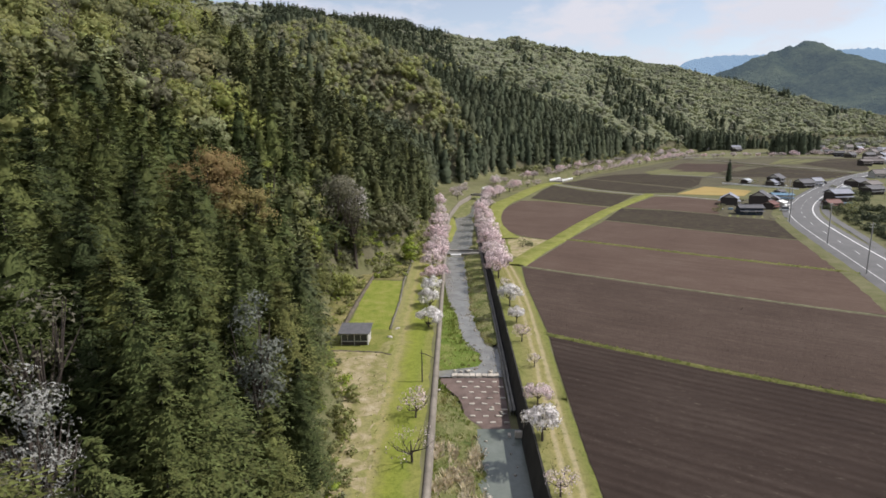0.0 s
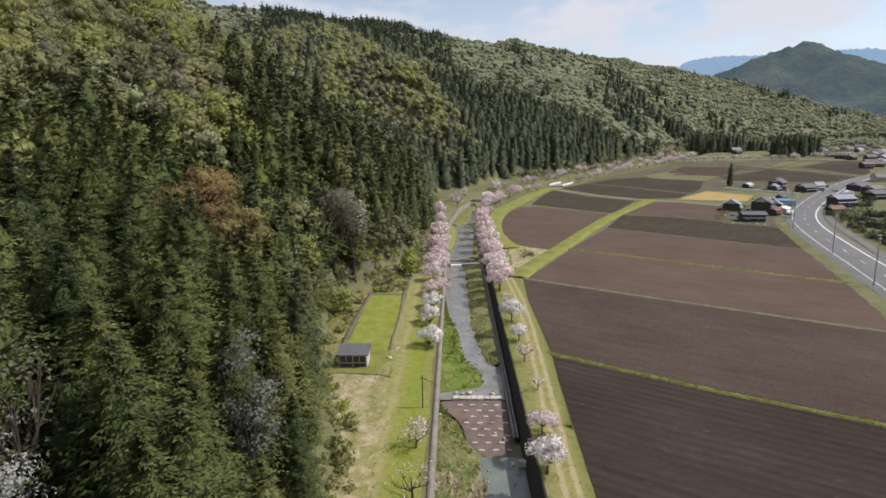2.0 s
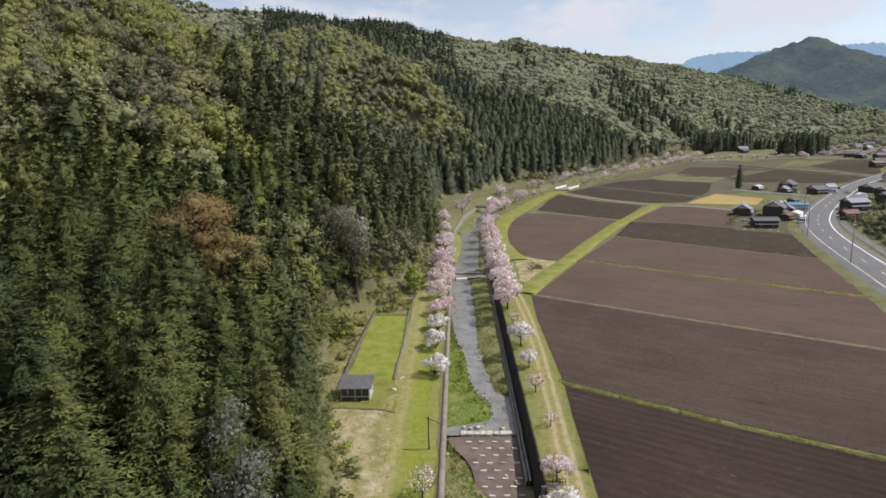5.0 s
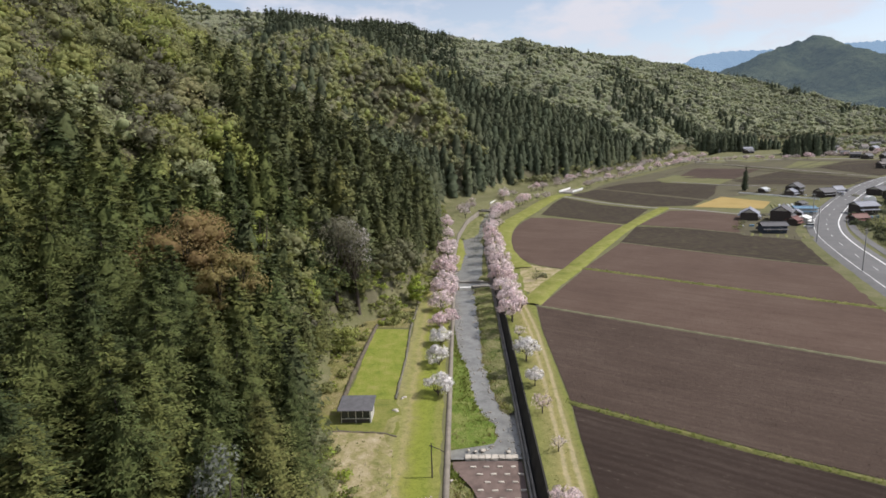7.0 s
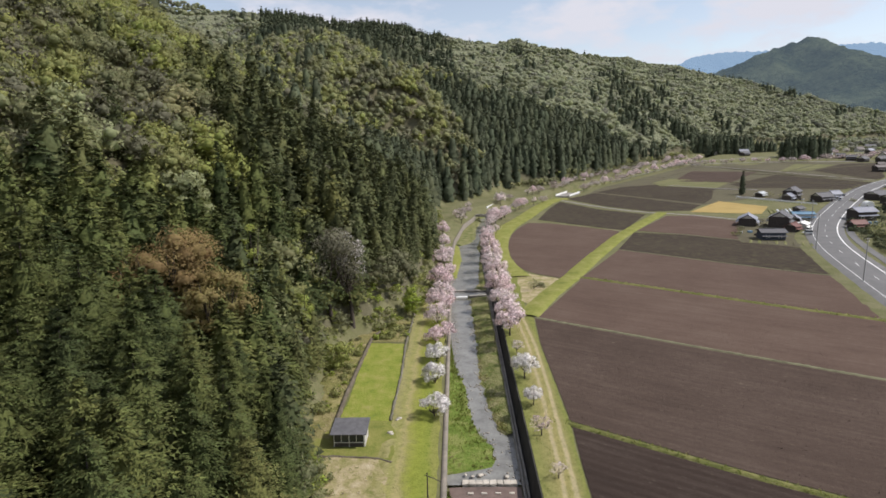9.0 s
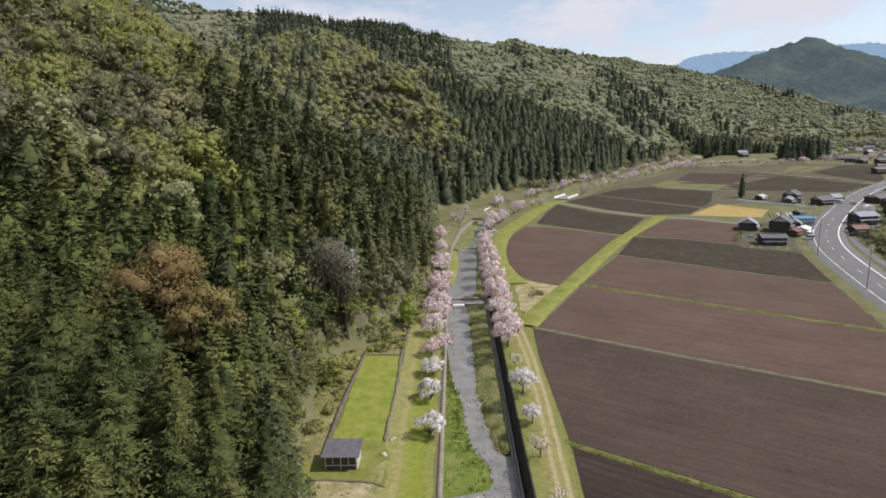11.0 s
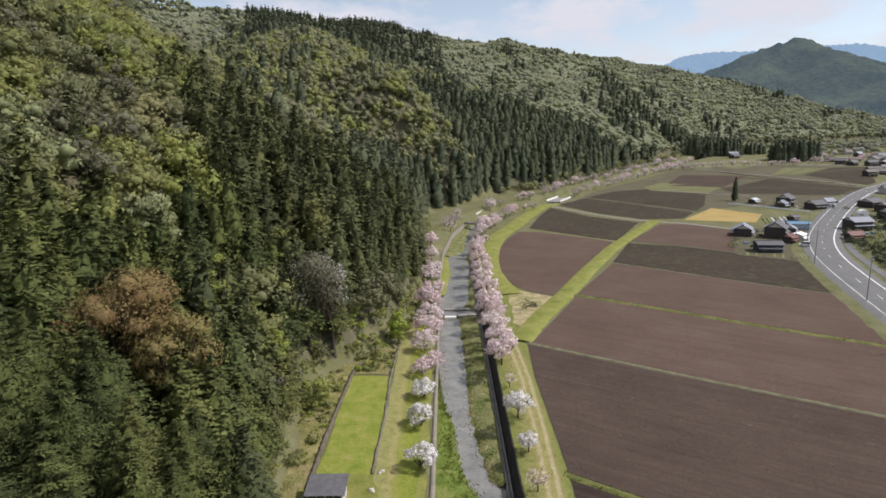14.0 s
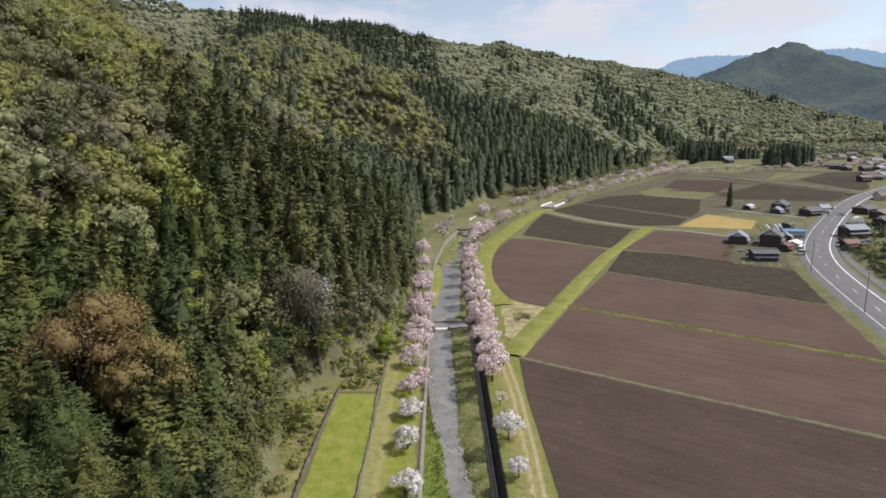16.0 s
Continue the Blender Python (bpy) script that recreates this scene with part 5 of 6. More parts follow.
for kind, x, y, s in [("white", -4.6, 102.5, 1.0), ("white", -5.0, 114.8, 1.0), ("white", -5.0, 125, 1.0), ("pink", -5.5, 134.5, 0.90), ("pink", -3.6, 140, 0.90), ("pink", -5.5, 147.5, 1.11), ("pink", -5.2, 157, 1.30), ("pink", -4.8, 167, 1.23),
                      ("pink", -5.6, 178, 1.35), ("pink", -4.4, 190, 1.23), ("pink", -6.4, 203, 1.35), ("pink", -5.2, 216, 1.23), ("pink", -6, 236, 1.12), ("pink", -7, 256, 1.34),
                      ("thin", -4.9, 69, 1.15), ("bare", -4.6, 59, 1.15), ("thin", 11.2, 53.5, 0.9), ("white", 10.9, 64.5, 1.0), ("pink", 11.6, 73.5, 0.70), ("thin", 12.9, 87, 0.6), ("thin", 12.2, 98.3, 0.9), ("white", 12.3, 108.5, 0.72), ("white", 12, 119.5, 1.05), ("thin", 11.8, 132, 0.8),
                      ("pink", 11.3, 143, 1.34), ("pink", 11.2, 151, 1.22), ("pink", 10.8, 160, 1.34), ("pink", 11.1, 170, 1.40), ("pink", 10.9, 180, 1.34), ("pink", 11.2, 191, 1.40), ("pink", 11, 203, 1.34), ("pink", 11.2, 215, 1.34), ("pink", 11.2, 228, 1.34), ("pink", 11.4, 243, 1.22), ("pink", 11.6, 258, 1.10)]:
    plant(kind, x, y, s)
rc = random.Random(77)
for i, y in enumerate(np.arange(266, 700, 6.0)):
    for side in (-1, 1):
        x = float(river_x(y) + side * (8.6 + rc.uniform(-1.8, 2.6)) * river_skew(y))
        if (side < 0 and y < 300) or rc.random() < 0.16 or any(math.hypot(x - a, y - b) < c for a, b, c in ((13, 328, 9), (15, 360, 12), (75, 415, 17), (64, 400, 12))):
            continue
        plant(rc.choice(("pink", "dull", "thin")) if y < 380 else rc.choice(("dull", "dull", "pink", "thin")), x, float(y), rc.uniform(0.95, 1.4))


# ---------------------------------------------------------------- buildings
def gable_house(name, x, y, turn, w, l, h, rise, roof, wall, label, storeys=1, eave=0.7, category="house"):
    """A house with plastered or boarded walls, an overhanging gabled roof, windows and a door."""
    hs = new(name)
    z = float(valley(y)) + 0.05
    hs.matrix_basis = pose(x, y, z, 0, 0, turn)
    bm = bmesh.new()
    box(bm, (-l / 2, -w / 2, -0.3), (l / 2, w / 2, h))
    for sx in (-1, 1):
        v = [bm.verts.new((sx * l / 2, -w / 2, h)), bm.verts.new((sx * l / 2, w / 2, h)), bm.verts.new((sx * l / 2, 0, h + rise))]
        bm.faces.new(v)
    part("wall", from_bm("wall", bm, wall), hs)
    for sx in (-1, 1):
        bm = bmesh.new()
        a = [bm.verts.new((sx * (l / 2 + 0.03), k * w * 0.36, h + rise * 0.14)) for k in (-1, 1)] + [bm.verts.new((sx * (l / 2 + 0.03), 0, h + rise * 0.86))]
        b = [bm.verts.new((sx * (l / 2 - 0.05), v.co.y, v.co.z)) for v in a]
        bm.faces.new(a)
        for k in range(3):
            bm.faces.new((a[k], b[k], b[(k + 1) % 3], a[(k + 1) % 3]))
        bmesh.ops.recalc_face_normals(bm, faces=bm.faces)
        part("gable", from_bm("gable", bm, "plaster"), hs, "pale plastered gable")
    for s in (-1, 1):
        bm = bmesh.new()
        vs_ = box(bm, (-l / 2 - 0.3, s * (w / 2 + 0.05) - (0.0 if s > 0 else 1.3), h * 0.62), (l / 2 + 0.3, s * (w / 2 + 0.05) + (1.3 if s > 0 else 0.0), h * 0.62 + 0.1))
        for v in vs_:
            v.co.z -= 0.32 * (abs(v.co.y) - w / 2)
        part("lower_roof", from_bm("lower_roof", bm, roof), hs)
    for s in (-1, 1):
        bm = bmesh.new()
        slope = rise / (w / 2)
        y0, y1 = 0.0, s * (w / 2 + eave)
        pts = [(-l / 2 - eave, y0, h + rise + 0.12), (l / 2 + eave, y0, h + rise + 0.12), (l / 2 + eave, y1, h - slope * eave + 0.12), (-l / 2 - eave, y1, h - slope * eave + 0.12)]
        a = [bm.verts.new(p) for p in pts]
        b = [bm.verts.new((p[0], p[1], p[2] - 0.16)) for p in pts]
        bm.faces.new(a)
        bm.faces.new(b[::-1])
        for k in range(4):
            bm.faces.new((a[k], b[k], b[(k + 1) % 4], a[(k + 1) % 4]))
        bmesh.ops.recalc_face_normals(bm, faces=bm.faces)
        part("roof", from_bm("roof", bm, roof), hs)
    block("ridge", (-l / 2 - eave, -0.18, h + rise + 0.02), (l / 2 + eave, 0.18, h + rise + 0.3), roof, 0.04, hs)
    for st in range(storeys):
        zz = 0.9 + st * 2.7
        for s in (-1, 1):
            for k in range(max(2, int(l / 3.2))):
                cx = -l / 2 + (k + 0.5) * l / max(2, int(l / 3.2))
                win = block("window", (cx - 0.75, s * w / 2 - 0.04, zz), (cx + 0.75, s * w / 2 + 0.05, zz + 1.2), "white", 0.02, hs)
                block("pane", (cx - 0.66, s * w / 2 - 0.06, zz + 0.08), (cx + 0.66, s * w / 2 + 0.07, zz + 1.12), "glass", 0.01, win)
    return tagged(hs, label, category, "village houses")


def shed(x, y, turn):
    """The open-fronted hut beside the lawn."""
    z = float(terrace(y))
    s = new("shed")
    s.matrix_basis = pose(x, y, z, 0, 0, turn) @ Matrix.Scale(0.88, 4)
    block("wall", (-2.7, 1.8, -0.3), (2.7, 1.95, 2.2), "timber", 0.01, s)
    # left wall dark, right wall pale
    for k, mat in ((-2.7, "timber"), (2.58, "plaster")):
        block("wall", (k, -1.9, -0.3), (k + 0.12, 1.8, 2.3), mat, 0.01, s)
    block("front_panel", (-2.58, -1.9, -0.3), (2.58, -1.8, 0.75), "timber", 0.01, s)
    for k in (-2.6, -0.06, 2.46):
        block("post", (k, -1.95, 0), (k + 0.14, -1.8, 2.45), "plaster", 0.01, s)
    block("sill", (-2.6, -1.98, 0.75), (2.6, -1.8, 0.86), "plaster", 0.01, s)
    block("lintel", (-2.6, -1.98, 2.2), (2.6, -1.8, 2.36), "plaster", 0.01, s)
    for k in (-1.35, 1.2):
        block("mullion", (k, -1.93, 0.86), (k + 0.08, -1.83, 2.2), "plaster", 0.01, s)
    for k in (-2.5, 0.1):
        block("pane", (k, -1.86, 0.86), (k + 2.4, -1.84, 2.2), "glass", 0.0, s)
    bm = bmesh.new()
    vs_ = box(bm, (-3.1, -2.5, 2.45), (3.1, 2.4, 2.57))
    for v in vs_:
        v.co.z += 0.12 * (v.co.y + 2.5) / 4.9 * 5
    part("roof", from_bm("roof", bm, "roof", 0.02), s, "grey sheet roof")
    return tagged(s, "small dark timber shed with windows and a grey roof", "shed")


shed(-17.0, 95.2, 0)


def utility_pole(x, y, h=13.5):
    z = float(valley(y))
    p = new("utility_pole")
    p.matrix_basis = pose(x, y, z, 0, 0, 20)
    V, Q = tube([(0, 0, -0.5), (0, 0, h * 0.5), (0, 0, h)], [0.19, 0.16, 0.11], 8)
    part("shaft", quads("shaft", V, Q, "pole", smooth=True), p)
    for k, zz in enumerate((h - 0.5, h - 1.3)):
        block("crossarm", (-0.9, -0.06, zz), (0.9, 0.06, zz + 0.1), "metal", 0.01, p)
    return tagged(p, "grey concrete utility pole beside the road", "utility pole", "roadside poles")


for x, y in ((104.9, 145.3), (118.3, 183), (131.5, 228.2), (152, 266.5)):
    utility_pole(x, y)

gable_house("house", 133.5, 284, 62, 7, 8.5, 3.2, 2.0, "bluegrey", "timber", "old timber house with pale gables and a slate-blue roof", 1)
gable_house("house", 145, 278, 55, 8, 9, 4.6, 2.4, "roof", "timber", "dark timber farmhouse with a tiled roof", 2)
gable_house("barn", 126.5, 250, -6, 5.5, 9, 3.2, 0.9, "roof", "navy", "long dark blue barn with a low grey roof", 1, category="barn")
gable_house("house", 164.5, 295, -10, 5.5, 9, 3.2, 0.6, "roof_blue", "plaster", "pale building with a blue sheet roof", 1)
gable_house("shed", 144, 266, 40, 4, 5, 2.6, 1.0, "roof_red", "timber", "small shed with a rust red roof", 1, category="shed")
gable_house("house", 202, 371, 45, 7.5, 9.5, 5.0, 2.2, "roof", "timber", "two-storey farmhouse with pale gables", 2)
gable_house("house", 212, 358, 20, 7, 9, 3.2, 1.9, "roof", "timber", "single-storey house with a tiled roof", 1)
gable_house("house", 190.5, 292, 8, 7, 9.5, 4.4, 1.6, "bluegrey", "timber", "roadside house with a grey roof", 1)
gable_house("shed", 174, 270, 8, 4, 6, 2.4, 1.2, "roof_red", "timber", "low building with a red roof", 1, category="shed")
gable_house("house", 247, 363, 30, 8, 13, 3.2, 1.8, "roof", "timber", "long low house with a grey roof", 1)
gable_house("house", 262, 345, 30, 8, 13, 3.0, 1.8, "roof", "timber", "long low house with a grey roof", 1)
rh = random.Random(9)
M["roof_brown"] = plain("brown_grey_roof", (0.17, 0.15, 0.14), 0.7, vary=0.25, scale=1.2)
for x, y in ((365, 530), (385, 545), (400, 520), (300, 420), (320, 400), (470, 770), (440, 790), (500, 760), (420, 760), (540, 800), (350, 740), (560, 760), (330, 770), (600, 800), (430, 620), (460, 640), (250, 310), (275, 330), (402, 905), (394, 864), (358, 760), (401, 819), (414, 690), (390, 560), (405, 570), (469, 667), (365, 888), (410, 930), (381, 837), (375, 795), (421, 874), (406, 702), (422, 696), (421, 672), (412, 640), (415, 626), (489, 725), (560, 905), (445, 622), (395, 548), (500, 700), (520, 690), (455, 652)):
    gable_house("house", x, y, rh.uniform(-30, 40), rh.uniform(6, 8), rh.uniform(8, 12), rh.uniform(3, 4.4), rh.uniform(1.6, 2.6), rh.choice(["roof", "bluegrey", "roof", "roof_brown"]), rh.choice(["plaster", "timber", "timber"]), "distant village house with a grey roof", 1)

# the two bridges
for x, y, turn, l, half in ((16, 326, -28, 14, 2.0), (16.8, 360, 70, 14.5, 2.7), (75.5, 415, 62, 24, 4.8)):
    b = new("bridge")
    z = float(valley(y)) + 0.6
    b.matrix_basis = pose(x, y, z, 0, 0, turn)
    block("deck", (-l / 2, -half, -0.7), (l / 2, half, 0), "concrete", 0.03, b)
    for s in (-half + 0.1, half - 0.4):
        block("parapet", (-l / 2, s, 0), (l / 2, s + 0.35, 1.15 if half > 2 else 0.3), "white" if half > 2 else "concrete", 0.02, b)
    block("pier", (-0.6, -half * 0.8, -4.2), (0.6, half * 0.8, -0.7), "concrete", 0.03, b)
    tagged(b, "small concrete bridge with white rails over the river", "bridge", "river bridges")


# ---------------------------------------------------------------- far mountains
def range_material(name, dark, light, haze_glow, much):
    """Wooded slopes seen through many kilometres of air, whose haze is an emission mix."""
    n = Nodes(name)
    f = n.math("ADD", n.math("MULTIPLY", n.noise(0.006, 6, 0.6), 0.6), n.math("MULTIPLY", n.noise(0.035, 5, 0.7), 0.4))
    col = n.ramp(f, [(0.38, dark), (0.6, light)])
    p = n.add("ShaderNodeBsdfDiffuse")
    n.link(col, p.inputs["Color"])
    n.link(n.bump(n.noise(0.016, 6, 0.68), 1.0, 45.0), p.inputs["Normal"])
    e = n.add("ShaderNodeEmission", Color=(*haze_glow, 1), Strength=1.0)
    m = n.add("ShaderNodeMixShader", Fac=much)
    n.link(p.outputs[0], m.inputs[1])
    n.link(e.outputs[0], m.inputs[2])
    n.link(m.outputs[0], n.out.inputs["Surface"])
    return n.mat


M["range"] = range_material("hazy_wooded_mountain", (0.028, 0.042, 0.026), (0.1, 0.118, 0.064), (0.16, 0.215, 0.285), 0.24)
# The farthest range has the blue of the haze in its slope colours too.
M["range_blue"] = range_material("blue_haze_distance", (0.1, 0.14, 0.14), (0.14, 0.17, 0.16), (0.2, 0.3, 0.43), 0.8)


def mountain(name, crest, mat, depth, label, seed):
    """A ridge with spurs and hollows, from crest points (x, y, height)."""
    xs_ = np.linspace(crest[0][0], crest[-1][0], 260)
    cy = np.interp(xs_, [c[0] for c in crest], [c[1] for c in crest])
    cz = np.interp(xs_, [c[0] for c in crest], [c[2] for c in crest])
    rows_ = np.linspace(-1, 0.4, 60)
    Xg, Rg = np.meshgrid(xs_, rows_)
    f = np.clip(1 - np.abs(Rg) ** 0.85, 0, 1)
    Yg = cy[None] + Rg * depth
    spur = 1 - np.abs(np.sin(Xg / 120 + 1.4 * waves(Xg, Yg, 700, seed) + Rg * 2.2))
    Zg = cz[None] * f + (100 * (spur - 0.6) + 20 * waves(Xg, Yg, 300, seed)) * np.clip(np.abs(Rg) * 4, 0, 1) * f + 4 * waves(Xg, Yg, 60, seed + 1) * f + 2 * waves(Xg, Yg, 23, seed + 2) * f
    V = np.stack([Xg, Yg, Zg], -1).reshape(-1, 3)
    J = np.arange(V.shape[0]).reshape(Xg.shape)
    Q = np.stack([J[:-1, :-1], J[:-1, 1:], J[1:, 1:], J[1:, :-1]], -1).reshape(-1, 4)
    return tagged(part(name, quads(name, V, Q, mat, smooth=True)), label, "mountain", kind="structure")


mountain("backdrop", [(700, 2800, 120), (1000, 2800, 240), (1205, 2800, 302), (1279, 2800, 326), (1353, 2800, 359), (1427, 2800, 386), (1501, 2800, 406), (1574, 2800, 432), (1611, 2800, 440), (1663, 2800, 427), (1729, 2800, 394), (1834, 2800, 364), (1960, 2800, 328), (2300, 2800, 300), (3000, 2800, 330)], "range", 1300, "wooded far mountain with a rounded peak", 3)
mountain("backdrop", [(1300, 4300, 380), (1590, 4300, 496), (1627, 4300, 522), (1724, 4300, 544), (1879, 4300, 561), (2075, 4300, 559), (2191, 4300, 565), (2900, 4300, 600), (3400, 4300, 520)], "range_blue", 900, "distant mountain range, blue with haze", 6)
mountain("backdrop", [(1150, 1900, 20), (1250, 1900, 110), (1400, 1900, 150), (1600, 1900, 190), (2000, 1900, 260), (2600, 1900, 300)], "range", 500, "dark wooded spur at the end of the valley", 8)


# ---------------------------------------------------------------- village surroundings
rr0 = np.random.RandomState(70)


def shrub(name, x, y, h, wide, tint, label, seed, z=None, leaves=260, mat="broad_far"):
    """A rounded or straggling bush with a short stem."""
    b = new(name)
    b.matrix_basis = pose(x, y, (float(valley(y)) if z is None else z) - 0.05, 0, 0, seed * 40)
    V, Q = limbs(seed, h * 0.8, wide * 0.6, 5, 0.03, 0.15)
    part("stem", quads("stem", V, Q, "bark"), b)
    V, Q = broad_leaves(leaves, seed, 0.14 / h * 1.6, wide / h, 0.0, 9)
    part("leaves", quads("leaves", V * h, Q, mat, np.full(len(V), tint)), b)
    return tagged(b, label, "bush", "bushes by the houses")


for k, (x, y, h, w, t) in enumerate([(166, 258, 3.2, 3, 0.3), (164, 251, 3.4, 3.2, 0.45), (160, 243, 3, 3, 0.35), (156, 231, 3.2, 3, 0.5), (178, 270, 3.5, 3.2, 0.3), (177, 261, 5, 4, 0.6), (168, 247, 4.6, 4, 0.62), (172, 255, 5, 4, 0.66),
                                     (152, 221, 3, 3, 0.55), (148, 210, 2.6, 2.6, 0.5), (201, 297, 4, 3.5, 0.5), (193, 282, 4, 3.5, 0.45), (186, 272, 4.2, 4, 0.3), (146, 198, 2.5, 2.6, 0.5), (117, 259, 3.4, 2.8, 0.62), (124, 271, 2.2, 2.2, 0.25),
                                     (141, 289, 2.5, 2.4, 0.2), (196, 384, 3, 5, 0.6), (202, 381, 2.6, 4, 0.62), (226, 352, 2.6, 2.4, 0.3), (167, 303, 2.4, 2.0, 0.1), (209, 270, 4.5, 4, 0.5), (215, 285, 4.5, 4, 0.4), (222, 300, 4, 4, 0.3)]):
    shrub("bush", x, y, h, w, t, "leafy green garden bush near the houses" if t > 0.35 else "dull brown-green garden bush near the houses", 700 + k, mat="conifer_far" if t < 0.5 and (k < 14 or k > 20) else "broad_far")
shrub("bush", 21.8, 181.5, 3.8, 3.0, 0.5, "olive green bush on the dry lawn", 740)
shrub("bush", 24.2, 184, 2.2, 1.6, 0.45, "small olive green bush on the dry lawn", 741)

rl = random.Random(91)
for k in range(16):
    x, y = (rl.uniform(-19.5, -12.8), rl.uniform(135.5, 145)) if k < 11 else (rl.uniform(-25.5, -21.8), rl.uniform(104, 134))
    shrub("weed_clump", x, y, rl.uniform(0.9, 1.8), rl.uniform(0.9, 1.7), rl.uniform(0.6, 0.76), "lush green weed clump beside the lawn", 760 + k, z=float(terrace(y)))

# hedges and rough shrubs along the far side of the road
n = 1300
hy = rr0.uniform(120, 330, n)
hx = interp(hy, [(p[1], p[0]) for p in ROAD]) + np.where(hy < 262, rr0.uniform(16, 36, n), rr0.uniform(10, 30, n))
keep = np.ones(n, bool)
for bx, by, br_ in ((190.5, 292, 9), (174, 270, 6), (180, 268, 4), (215, 324, 6), (247, 363, 11), (262, 345, 11), (250, 310, 9), (275, 330, 9)):
    keep &= np.hypot(hx - bx, hy - by) > br_
keep &= (hx - interp(hy, [(p[1], p[0]) for p in ROAD]) < 18) | (waves(hx, hy, 22, 91) > 0.1)
hx, hy = hx[keep], hy[keep]
hh = rr0.uniform(0.8, 3.2, len(hx))
forest("roadside_shrubs", hx, hy, hh, hh * 1.2, bush_shapes, "conifer_far", np.clip(rr0.normal(0.25, 0.25, len(hx)), 0, 1), "dull green shrubs and hedges along the road", "shrubs", 0.2)

# the slender cypress
cy_tree = new("cypress")
cy_tree.matrix_basis = pose(185, 398, float(valley(398)) - 0.3)
V, Q = full_conifer(300, 4, 901, 0.05, 0.08, 0.15, 0.34, 1, 0.6, 0.8)
part("crown", quads("crown", V * 15.5, Q, "conifer_far", np.full(len(V), 0.08)), cy_tree)
V, Q = tube([(0, 0, 0), (0, 0, 6), (0, 0, 14)], [0.3, 0.22, 0.04])
part("trunk", quads("trunk", V, Q, "bark"), cy_tree)
tagged(cy_tree, "dark slender cypress standing alone in the fields", "cypress")

# long white rail, vegetable plots, vinyl rows
rail = new("guard_rail")
for k in range(24):
    f = k / 23
    x, y = 174 + 27 * f, 382 - 38 * f
    block("post", (x - 0.08, y - 0.08, float(valley(y)) - 0.2), (x + 0.08, y + 0.08, float(valley(y)) + 1.0), "white", 0.01, rail)
V, Q = sweep(resample([(174, 382), (201, 344)], 2), [(-0.1, 0.35), (-0.1, 1.1), (0.1, 1.1), (0.1, 0.35)], flat)
part("panel", quads("panel", V, Q, "white"), rail)
tagged(rail, "long low white roadside rail beside the fields", "rail")
M["vinyl"] = plain("pale_vinyl_sheet", (0.5, 0.52, 0.53), 0.4, vary=0.2, scale=0.8)
for k in range(8):
    f = k / 7
    V, Q = sweep(resample([(157 + 16 * f, 305 + 2 * f), (166 + 17 * f, 328 + 3 * f)], 2), [(-0.55, 0.02), (-0.35, 0.35), (0.35, 0.35), (0.55, 0.02)], flat, 0.05, k)
    tagged(part("vegetable_row", quads("vegetable_row", V, Q, "vinyl" if k in (2, 4, 5) else "rivergrass")), "vegetable row covered with pale sheet" if k in (2, 4, 5) else "green leafy vegetable row beside the houses", "crop row", "vegetable rows")
sheet("yard", [(112, 245), (118, 262), (126, 275), (140, 300), (160, 303), (176, 300), (160, 270), (150, 256), (138, 240), (131, 231)], "fallow", 0.08, 5, 0.05, label="bare earth farmyard between the houses", category="yard")
for k in range(9):
    f = k / 8
    V, Q = sweep(resample([(112 + 22 * f, 243.5 - 9.5 * f), (115 + 22 * f, 249.5 - 9.5 * f)], 1.5), [(-0.5, 0.09), (-0.25, 0.24), (0.25, 0.24), (0.5, 0.09)], flat, 0.06, k)
    tagged(part("vegetable_row", quads("vegetable_row", V, Q, "rivergrass" if k % 3 else "fallow")), "green vegetable row in the house garden", "crop row", "vegetable rows")

# small hut and a round tank
gable_house("hut", 191, 386, 40, 4, 6, 2.2, 0.8, "vinyl", "timber", "small dark hut with a pale sheet roof", 1, category="hut")
for x, y, r_, l_, lab in ((215, 324, 2.6, 3.2, "round white storage tank behind a house"),):
    bm = bmesh.new()
    bmesh.ops.create_cone(bm, cap_ends=True, segments=20, radius1=r_, radius2=r_, depth=l_, matrix=Matrix.Translation((x, y, float(valley(y)) + r_ * 0.7)) @ Matrix.Rotation(radians(90), 4, "X"))
    tagged(part("storage_tank", from_bm("tank", bm, "white", 0.1)), lab, "tank")


